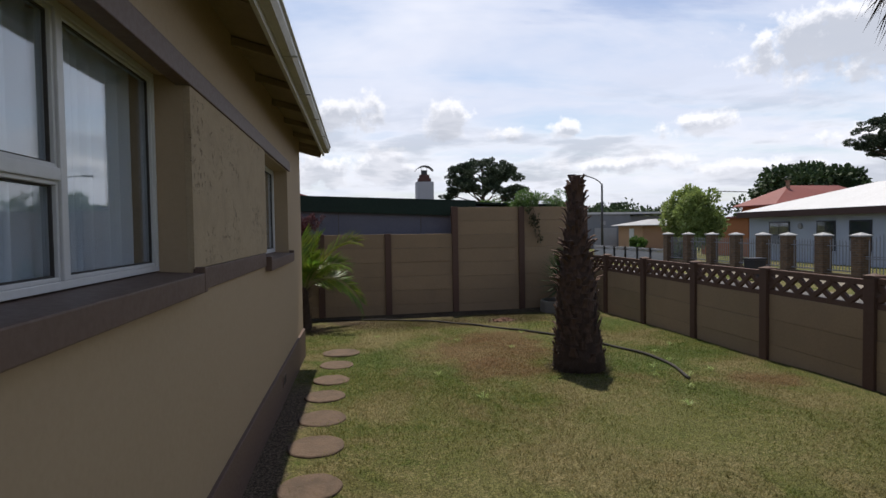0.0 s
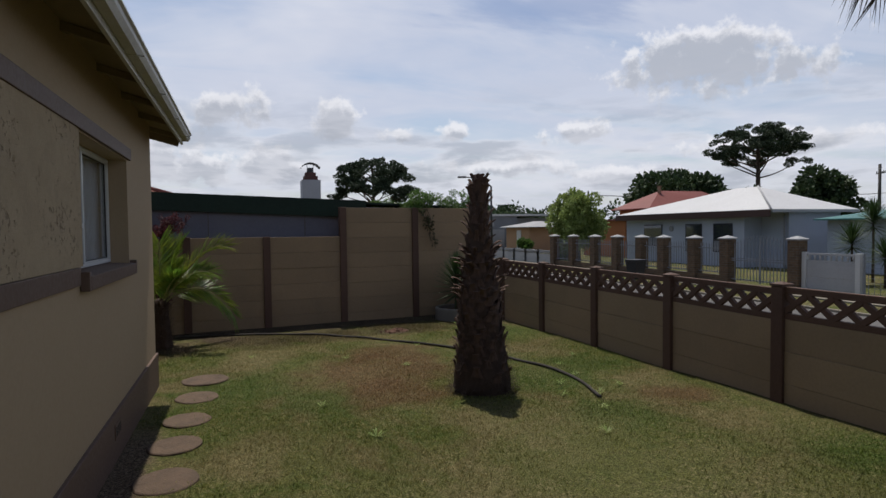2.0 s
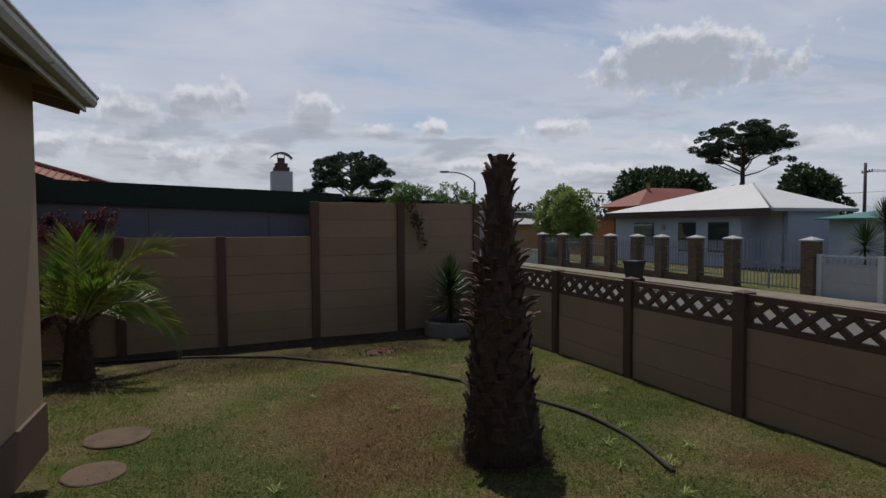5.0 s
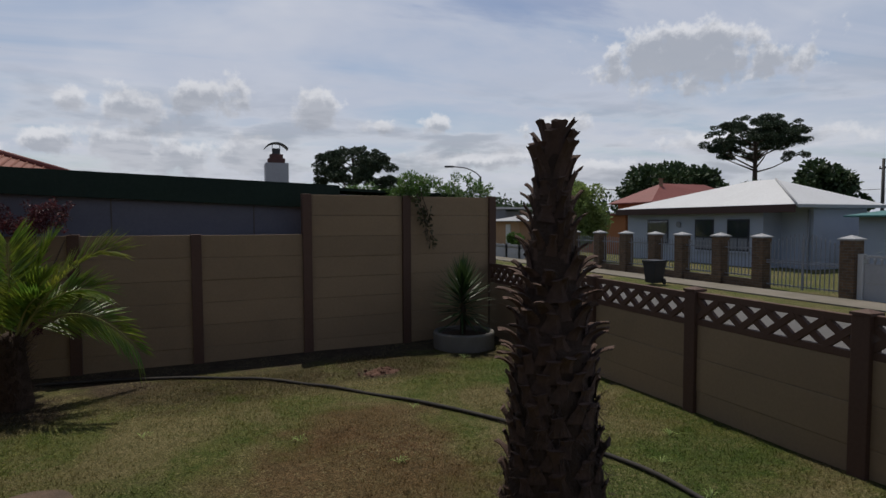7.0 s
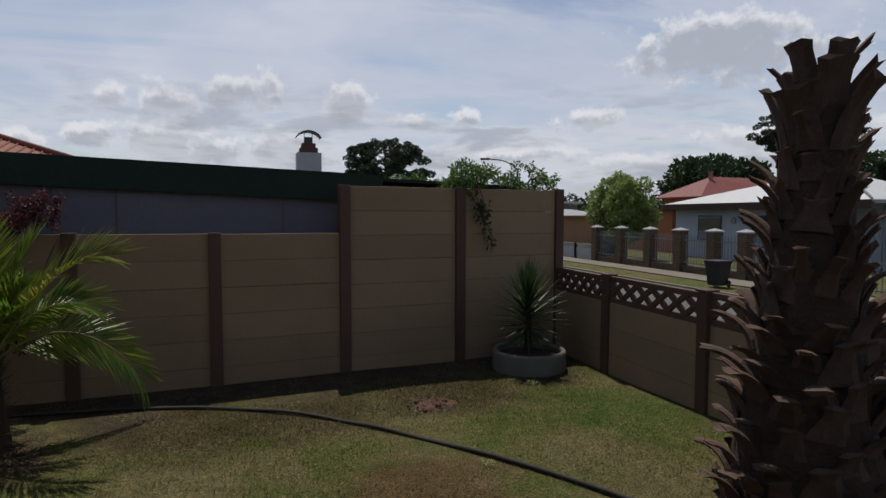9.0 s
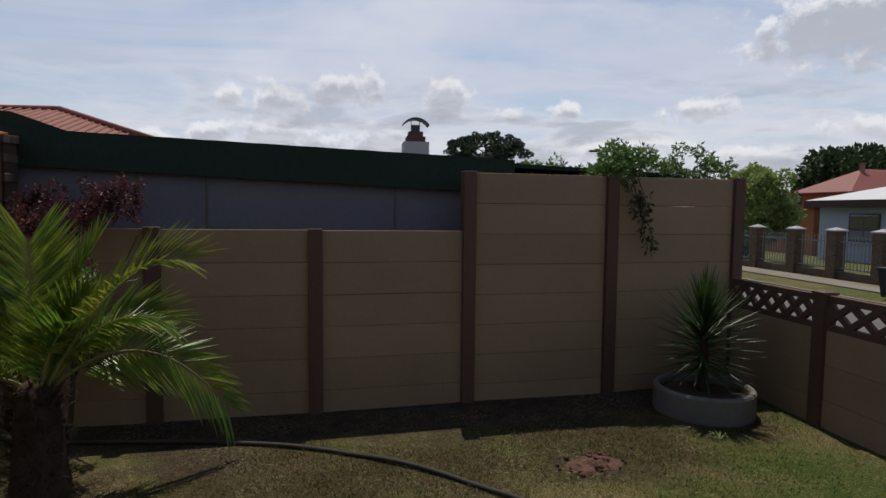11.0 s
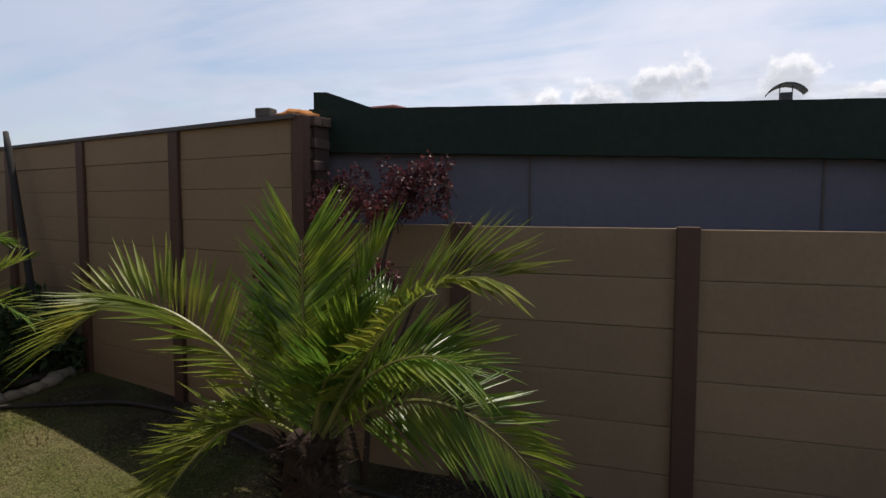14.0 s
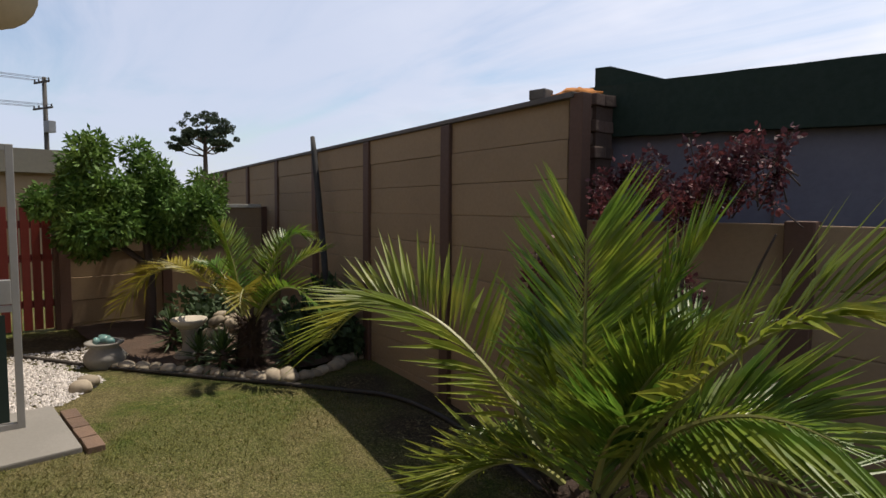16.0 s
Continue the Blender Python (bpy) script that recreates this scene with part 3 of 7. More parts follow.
def house():
    wall = setting("wall_house", "beige painted plastered house wall with brown plinth", "wall")
    bm = bmesh.new()
    w1 = (0.15, 2.63, 1.45, 2.33)
    w2 = (4.73, 6.30, 1.41, 2.275)
    x0, x1 = XW - 0.26, XW
    ys = [-6.0, w1[0], w1[1], w2[0], w2[1], Y_END]
    for i in range(5):
        a, b = ys[i], ys[i + 1]
        hole = {1: w1, 3: w2}.get(i)
        if hole:
            box(bm, x0, x1, a, b, -0.4, hole[2] - 0.09)
            box(bm, x0, x1, a, b, hole[3], 3.0)
        else:
            box(bm, x0, x1, a, b, -0.4, 3.0)
    bmesh.ops.remove_doubles(bm, verts=bm.verts, dist=0.0005)
    part("plaster", bm, M_HOUSE, wall)
    end = bmesh.new()
    box(end, -9.5, x0, Y_END - 0.26, Y_END, -0.4, 3.0)
    part("end_wall", end, M_HOUSE, wall)
    part("roughcast_panel", boxed(XW - 0.02, XW + 0.012, w1[1] - 0.001, w2[0] + 0.001, 1.455, 2.285, 0.003), M_ROUGHCAST, wall, "pitted roughcast panel")
    plinth = bmesh.new()
    box(plinth, XW - 0.05, XW + 0.025, -6, Y_END + 0.02, -0.4, 0.335, 0.006)
    part("plinth", plinth, M_TRIM, wall, "brown painted plinth")
    part("lintel_band", boxed(XW - 0.05, XW + 0.022, -6, 6.42, 2.285, 2.385, 0.005), M_TRIM, wall, "brown painted band over the windows")
    part("sill_band", boxed(XW - 0.05, XW + 0.018, w1[1] + 0.04, w2[0] - 0.08, 1.345, 1.452, 0.005), M_TRIM, wall, "brown painted band between the sills")
    for y in (5.5, 0.8):
        vent = bmesh.new()
        box(vent, XW + 0.02, XW + 0.031, y - 0.11, y + 0.11, 0.155, 0.265, 0.003)
        v = part("air_brick", vent, M_TRIM, wall, "brown painted air brick")
        # dark slivers on the face paint the shade inside the openings
        for k in range(5):
            part("slot_shade", boxed(XW + 0.03, XW + 0.0325, y - 0.09 + k * 0.038, y - 0.07 + k * 0.038, 0.175, 0.245), M_DARK, v)

    def window(name, label, y0, y1, z0, z1, bars, left_transom=None):
        win = setting(name, label, "window")
        xf = XW - 0.17
        f = bmesh.new()
        t = 0.026
        box(f, xf - 0.03, xf + 0.03, y0, y0 + t, z0, z1, 0.004)
        box(f, xf - 0.03, xf + 0.03, y1 - t, y1, z0, z1, 0.004)
        box(f, xf - 0.03, xf + 0.03, y0 + t, y1 - t, z0, z0 + t, 0.004)
        box(f, xf - 0.03, xf + 0.03, y0 + t, y1 - t, z1 - t, z1, 0.004)
        part("window_frame", f, M_WHITE, win, "white painted steel frame")
        edges = [y0 + t] + [v for y in bars for v in (y - 0.02, y + 0.02)] + [y1 - t]
        for y in bars:
            part("mullion", boxed(xf - 0.028, xf + 0.034, y - 0.02, y + 0.02, z0 + t, z1 - t, 0.004), M_WHITE, win)
        for a, b in zip(edges[::2], edges[1::2]):
            rows = [(z0 + t, z1 - t)]
            if left_transom and b < left_transom[0]:
                zt = left_transom[1]
                part("transom", boxed(xf - 0.028, xf + 0.034, a, b, zt - 0.02, zt + 0.02, 0.004), M_WHITE, win)
                rows = [(z0 + t, zt - 0.02), (zt + 0.02, z1 - t)]
            for c, d in rows:
                s = bmesh.new()
                u = 0.013
                box(s, xf - 0.02, xf + 0.024, a, a + u, c, d, 0.003)
                box(s, xf - 0.02, xf + 0.024, b - u, b, c, d, 0.003)
                box(s, xf - 0.02, xf + 0.024, a + u, b - u, c, c + u, 0.003)
                box(s, xf - 0.02, xf + 0.024, a + u, b - u, d - u, d, 0.003)
                sash = part("sash", s, M_WHITE, win)
                g = bmesh.new()
                for q in ((a + u, a + u + 0.006, c + u, d - u), (b - u - 0.006, b - u, c + u, d - u), (a + u + 0.006, b - u - 0.006, c + u, c + u + 0.006), (a + u + 0.006, b - u - 0.006, d - u - 0.006, d - u)):
                    box(g, xf + 0.002, xf + 0.012, *q)
                part("gasket", g, M_DARK, sash, "black glazing gasket")
                pane = part("pane", boxed(xf - 0.004, xf + 0.002, a + u - 0.004, b - u + 0.004, c + u - 0.004, d - u + 0.004), M_GLASS, sash)
                pane.visible_shadow = False
        sill = bmesh.new()
        box(sill, XW - 0.25, XW + 0.055, y0 - 0.002, y1 + 0.002, z0 - 0.105, z0 - 0.001, 0.006)
        box(sill, XW + 0.004, XW + 0.055, y0 - 0.045, y0 - 0.003, z0 - 0.105, z0 + 0.012, 0.005)
        box(sill, XW + 0.004, XW + 0.055, y1 + 0.003, y1 + 0.045, z0 - 0.105, z0 + 0.012, 0.005)
        for v in sill.verts:
            if z0 - 0.03 < v.co.z < z0 + 0.005 and v.co.x > XW:
                v.co.z -= 0.014
        part("window_sill", sill, M_TRIM, win, "brown painted plaster sill")
        # pleated net curtain behind the glass
        bm = bmesh.new()
        cols = int((y1 - y0) / 0.015)
        ring = []
        for i in range(cols + 1):
            y = y0 + 0.008 + (y1 - y0 - 0.016) * i / cols
            x = xf - 0.066 + 0.026 * math.sin(y * 58 + 1.9 * math.sin(y * 9)) + 0.012 * math.sin(y * 17)
            ring.append((bm.verts.new((x, y, z0 + 0.004)), bm.verts.new((x, y, z1 - 0.003))))
        for p, q in zip(ring, ring[1:]):
            bm.faces.new((p[0], q[0], q[1], p[1]))
        tagged(part("net_curtain", bm, M_CURTAIN, smooth=True), "pleated white net curtain behind the window", "curtain")
        # unseen room box, its dimness put into near-black walls
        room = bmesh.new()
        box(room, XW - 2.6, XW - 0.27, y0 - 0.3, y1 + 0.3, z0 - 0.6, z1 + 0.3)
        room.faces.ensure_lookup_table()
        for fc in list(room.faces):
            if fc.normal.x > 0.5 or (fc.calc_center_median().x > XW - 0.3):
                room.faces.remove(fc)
        tagged(part("wall_room", room, M_DARK), "room box behind the window, its dimness painted dark", "room", kind="structure")

    window("window_1", "large white steel window in a deep beige reveal", w1[0], w1[1], w1[2], w1[3], (0.95, 1.79), (1.8, 1.80))
    window("window_2", "small white steel window in a deep beige reveal", w2[0], w2[1], w2[2], w2[3], (5.43,), (5.45, 1.71))
    # lintel soffits hide under the brown band
    roof = setting("roof_house", "sloping roof with open eaves, rafters and pale gutter", "roof")
    slope = math.radians(15)
    xe, ze, yo = -0.41, 2.755, Y_END + 0.23

    def up(x):
        return ze + (xe - x) * math.tan(slope)

    bm = bmesh.new()
    vs = [bm.verts.new((x, y, up(x) + z)) for x in (xe, -5.0) for y in (-6.2, yo) for z in (0.0, 0.035)]
    for q in ((0, 1, 3, 2), (4, 6, 7, 5), (0, 4, 5, 1), (2, 3, 7, 6), (0, 2, 6, 4), (1, 5, 7, 3)):
        bm.faces.new([vs[i] for i in q])
    part("roof_deck", bm, M_EAVE, roof, "brown eave boarding")
    bm = bmesh.new()
    vs = [bm.verts.new((x, y, up(x) + z)) for x in (xe + 0.05, -5.05) for y in (-6.25, yo + 0.03) for z in (0.04, 0.06)]
    for q in ((0, 1, 3, 2), (4, 6, 7, 5), (0, 4, 5, 1), (2, 3, 7, 6), (0, 2, 6, 4), (1, 5, 7, 3)):
        bm.faces.new([vs[i] for i in q])
    part("roof_sheeting", bm, M_ROOF, roof, "red-brown roof sheeting")
    rafter = boxed(-1.6, 0.0, -0.020, 0.020, -0.055, -0.004, 0.003)
    me = mesh_of(rafter, "rafter", M_EAVE)
    for k in range(16):
        piece("rafter", me, roof, pose(xe, yo - 0.06 - 0.85 * k, up(xe), 0, math.degrees(slope), 0))
    part("fascia_board", boxed(xe - 0.002, xe + 0.022, -6.2, yo, ze - 0.105, ze + 0.03, 0.003), M_GUTTER, roof)
    part("barge_board", boxed(-4.7, 0.0, -0.012, 0.012, -0.13, 0.035, 0.003), M_EAVE, roof, at=pose(xe, yo + 0.013, ze, 0, math.degrees(slope), 0))
    g = bmesh.new()
    prof = [(0.0, 0.0), (0.0, -0.085), (0.055, -0.085), (0.075, -0.05), (0.075, -0.02), (0.088, -0.012), (0.088, 0.0), (0.070, 0.0), (0.070, -0.045), (0.052, -0.078), (0.008, -0.078), (0.008, 0.0)]
    ends = []
    for y in (-6.2, yo + 0.02):
        ends.append([g.verts.new((xe + 0.024 + px, y, ze + 0.022 + pz)) for px, pz in prof])
    for k in range(len(prof)):
        j = (k + 1) % len(prof)
        g.faces.new((ends[0][k], ends[0][j], ends[1][j], ends[1][k]))
    cap_end = [g.verts.new((xe + 0.024 + px, yo + 0.024, ze + 0.022 + pz)) for px, pz in prof[:7]]
    g.faces.new(cap_end)
    part("gutter", g, M_GUTTER, roof, "pale ogee gutter")
    br = mesh_of(boxed(0.0, 0.092, -0.008, 0.008, -0.088, -0.080), "gutter_bracket", M_GUTTER)
    for k in range(10):
        piece("gutter_bracket", br, roof, pose(xe + 0.024, yo - 0.4 - 1.0 * k, ze + 0.02))


house()
# far half of the house, closing the place behind
tagged(part("wall_house_back", boxed(-9.5, -9.25, -6.0, Y_END - 0.26, -0.4, 3.0), M_HOUSE), "beige plastered rear house wall", "wall", kind="structure")
tagged(part("wall_house_south", boxed(-9.25, XW - 0.26, -6.0, -5.75, -0.4, 3.0), M_HOUSE), "beige plastered house end wall", "wall", kind="structure")


# ---------------------------------------------------------------- neighbour behind the back wall
def neighbour_garage():
    root = thing("neighbour_garage", "low grey plastered outbuilding with a deep dark green fascia", "building")
    a, b = (-1.93, 11.80), (4.4, 12.22)
    turn = heading(a, b)
    length = math.hypot(b[0] - a[0], b[1] - a[1])
    m = pose(a[0], a[1], 0, 0, 0, turn)
    part("wall", boxed(0, length, 0.06, 0.22, -0.4, 2.03), M_GREYWALL, root, at=m)
    part("wall", boxed(0, 0.16, 0.22, 5.3, -0.4, 2.05), M_GREYWALL, root, at=m)
    part("wall", boxed(length - 0.16, length, 0.22, 5.3, -0.4, 2.0), M_GREYWALL, root, at=m)
    part("wall", boxed(0, length, 5.3, 5.5, -0.4, 2.05), M_GREYWALL, root, at=m)
    bm = bmesh.new()
    vs = [bm.verts.new(p) for y in (0.064, 0.216) for p in ((0.0, y, 2.03), (length, y, 2.03), (length, y, 2.06), (0.0, y, 2.27))]
    for q in ((0, 1, 2, 3), (4, 7, 6, 5), (3, 2, 6, 7), (0, 3, 7, 4), (1, 5, 6, 2), (0, 4, 5, 1)):
        bm.faces.new([vs[i] for i in q])
    part("gable", bm, M_GREYWALL, root, at=m)
    for x in (1.0, 1.58, 3.3):
        part("joint", boxed(x, x + 0.014, 0.052, 0.0615, 1.0, 2.03), M_CAP, root, "dark joint", at=m)
    bm = bmesh.new()
    vs = []
    n = 40
    for i in range(n + 1):
        x = -0.05 + 4.55 * i / n
        top = 2.385 - 0.031 * x + 0.0012 * math.sin(i * 1.7)
        bot = 2.072 - 0.037 * x + 0.003 * math.sin(i * 2.9)
        vs.append([bm.verts.new((x, y, z)) for y, z in ((-0.02, bot), (-0.02, top), (0.045, top), (0.045, bot))])
    for p, q in zip(vs, vs[1:]):
        for k in range(4):
            bm.faces.new((p[k], q[k], q[(k + 1) % 4], p[(k + 1) % 4]))
    bm.faces.new(vs[0])
    bm.faces.new(vs[-1][::-1])
    part("fascia", bm, M_GREEN, root, "dark green fascia", at=m)
    bm = bmesh.new()
    vs = [bm.verts.new((x, y, 2.355 - 0.031 * x + z)) for x in (-0.1, length + 0.05) for y in (0.046, 5.6) for z in (-0.04, 0.0)]
    for q in ((0, 1, 3, 2), (4, 6, 7, 5), (0, 4, 5, 1), (2, 3, 7, 6), (0, 2, 6, 4), (1, 5, 7, 3)):
        bm.faces.new([vs[i] for i in q])
    part("roof", bm, M_GREEN, root, at=m)


neighbour_garage()

# ---------------------------------------------------------------- lawn blades
def grass_blades():
    rng = np.random.default_rng(7)
    n = 330000
    x = rng.uniform(-4.3, 4.88, n)
    y = 0.9 + 10.7 * rng.uniform(0, 1, n) ** 1.25
    keep = ~((x < -0.30 + 0.08 * np.sin(5 * y)) & (y < 6.1)) & (x > np.where(y < 7.75, -0.66, -9.0)) & ~(((y - 0.09 * x) > 10.75 + 0.2 * np.sin(3 * x)) & (x > -1.2)) & (y < 11.25)
    keep &= (np.hypot(x - 2.56, y - 6.24) > 0.33) & (np.hypot(x - 2.66, (y - 10.25) * 1.5) > 0.24)
    keep &= rng.uniform(0, 1, n) < 0.55 + 0.45 * np.sin(1.7 * x + 0.6 * np.sin(2.3 * y)) * np.sin(1.3 * y + x)
    x, y = x[keep], y[keep]
    n = len(x)
    z = np.array([lawn_height(a, b) for a, b in zip(x, y)])
    a = rng.uniform(0, 2 * np.pi, n)
    h = rng.uniform(0.008, 0.032, n)
    w = rng.uniform(0.0028, 0.0065, n)
    lean = rng.uniform(0.005, 0.04, n)
    b = rng.uniform(0, 2 * np.pi, n)
    v = np.empty((n, 3, 3))
    v[:, 0] = np.stack([x - w * np.cos(a), y - w * np.sin(a), z - 0.004], 1)
    v[:, 1] = np.stack([x + w * np.cos(a), y + w * np.sin(a), z - 0.004], 1)
    v[:, 2] = np.stack([x + lean * np.cos(b), y + lean * np.sin(b), z + h], 1)
    me = bpy.data.meshes.new("grass")
    me.vertices.add(3 * n)
    me.vertices.foreach_set("co", v.ravel())
    me.loops.add(3 * n)
    me.loops.foreach_set("vertex_index", np.arange(3 * n, dtype=np.int32))
    me.polygons.add(n)
    me.polygons.foreach_set("loop_start", np.arange(0, 3 * n, 3, dtype=np.int32))
    me.update(calc_edges=True)
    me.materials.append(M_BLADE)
    tagged(new("grass", me), "short mown grass blades, green and straw coloured", "grass", kind="stuff")


grass_blades()


def weed_mesh(seed, count=9, reach=0.10):
    rng = random.Random(seed)
    bm = bmesh.new()
    heart = bm.verts.new((0, 0, 0.004))
    for k in range(count):
        a = rng.uniform(0, 2 * math.pi)
        r = reach * rng.uniform(0.5, 1.0)
        d, s = Vector((math.cos(a), math.sin(a), 0)), Vector((-math.sin(a), math.cos(a), 0))
        p = [d * r * 0.55 + Vector((0, 0, rng.uniform(0.02, 0.05))), d * r + Vector((0, 0, rng.uniform(0.01, 0.06)))]
        w = rng.uniform(0.004, 0.007)
        q = [bm.verts.new(p[0] + s * w), bm.verts.new(p[0] - s * w), bm.verts.new(p[1])]
        bm.faces.new((heart, q[0], q[1]))
        bm.faces.new((q[1], q[0], q[2]))
    return mesh_of(bm, "weed", M_LEAF_LIGHT)


weeds = [weed_mesh(s) for s in range(4)]
rng = random.Random(5)
for x, y in ((3.4, 6.1), (3.55, 5.6), (3.2, 5.7), (3.75, 6.35), (3.3, 5.2), (3.95, 5.8), (2.1, 7.6), (1.5, 8.3), (3.85, 6.9), (4.3, 7.3), (3.9, 10.6), (0.9, 6.2), (1.2, 5.2), (2.95, 4.6), (0.3, 8.9), (2.6, 8.8)):
    ob = new("weed", weeds[rng.randrange(4)])
    ob.matrix_basis = pose(x, y, lawn_height(x, y), 0, 0, rng.uniform(0, 360))
    tagged(ob, "small flat rosette weed in the lawn", "weed", "weeds in the lawn")


# ---------------------------------------------------------------- stepping stones, pipe, soil
def stepping_stone(x, y, r, seed):
    rng = random.Random(seed)
    bm = bmesh.new()
    prof = [(r * 0.985, -0.03), (r, 0.0), (r, 0.006), (r * 0.96, 0.013), (r * 0.6, 0.015), (0.02, 0.015)]
    lathe(bm, prof, 36)
    for v in bm.verts:
        k = 1 + 0.05 * noise.noise((v.co.x * 9 + seed, v.co.y * 9, 0))
        v.co.x *= k
        v.co.y *= k
        v.co.z += 0.004 * noise.noise((v.co.x * 14, v.co.y * 14 + seed, 1))
    ob = part("stepping_stone", bm, M_STONE_STEP, smooth=False, at=pose(x, y, lawn_height(x, y) + 0.006, rng.uniform(-1, 1), rng.uniform(-1, 1), rng.uniform(0, 360)))
    tagged(ob, "round weathered brown concrete stepping stone set in the grass", "stepping stone", "stepping stones along the house")


for i, (x, y, r) in enumerate(((-0.208, 7.785, 0.25), (-0.245, 7.02, 0.205), (-0.268, 6.22, 0.195), (-0.303, 5.59, 0.20), (-0.29, 4.88, 0.205), (-0.288, 4.18, 0.21), (-0.28, 3.485, 0.205), (-0.29, 2.75, 0.21))):
    stepping_stone(x, y, r, i)

pipe_line = [(3.47, 5.47), (3.66, 6.25), (3.56, 7.2), (2.97, 8.5), (2.03, 9.75), (1.28, 10.45), (0.42, 10.88), (-0.55, 11.06), (-1.5, 11.15), (-2.4, 11.35), (-3.1, 11.42), (-3.6, 11.30), (-4.42, 10.80), (-5.35, 10.17), (-6.2, 9.62), (-6.9, 9.25)]


pts = spline([(x, y, lawn_height(x, y) + 0.020) for x, y in pipe_line], 10)
bm = bmesh.new()
tube(bm, [p + Vector((0, 0, 0.012 * noise.noise((p.x * 2, p.y * 2, 3)))) for p in pts], 0.0175, 10)
tagged(part("irrigation_pipe", bm, M_HOSE, smooth=True), "black plastic pipe lying in a curve across the lawn", "pipe")

M_CLAY = material("red_clay", (0.135, 0.070, 0.047), 1.0, (0.075, 0.042, 0.030), 60, 6.0, 0.6, 0.8, 45, depth=0.03, spread=0.2)
mound = thing("soil_mound", "small dug mound of bare reddish soil in the lawn", "soil mound", at=pose(2.66, 10.25, lawn_height(2.66, 10.25), 0, 0, 10))
bm = bmesh.new()
ring = []
for k in range(9):
    f = k / 8
    ring.append([])
    for q in range(36):
        a = 2 * math.pi * q / 36
        edge = 1 + 0.35 * noise.noise((math.cos(a) * 1.6, math.sin(a) * 1.6, 4.0))
        x, y = 0.25 * edge * f * math.cos(a), 0.16 * edge * f * math.sin(a)
        h = (1 - f * f) * (0.045 + 0.05 * noise.noise((x * 14, y * 14, 2.0))) - 0.018 * f
        ring[-1].append(bm.verts.new((x, y, h + 0.012 * noise.noise((x * 40, y * 40, 5.0)) * (1 - f))))
for p, q in zip(ring[1:], ring[2:]):
    for k in range(36):
        bm.faces.new((p[k], q[k], q[(k + 1) % 36], p[(k + 1) % 36]))
bm.faces.new(ring[1])
bmesh.ops.delete(bm, geom=ring[0], context="VERTS")
part("body", bm, M_CLAY, mound)
rng = random.Random(31)
for k in range(26):
    bm = bmesh.new()
    bmesh.ops.create_icosphere(bm, subdivisions=1, radius=1.0)
    for v in bm.verts:
        v.co *= 1 + 0.3 * noise.noise(v.co * 1.7 + Vector((k * 2.3, 0, 0)))
    a, f, s = rng.uniform(0, 6.28), math.sqrt(rng.random()), rng.uniform(0.008, 0.024)
    part("clod", bm, M_CLAY, mound, at=pose(0.29 * f * math.cos(a), 0.19 * f * math.sin(a), 0.04 * (1 - f) + s * 0.4, 0, 0, rng.uniform(0, 360)) @ Matrix.Scale(s, 4))


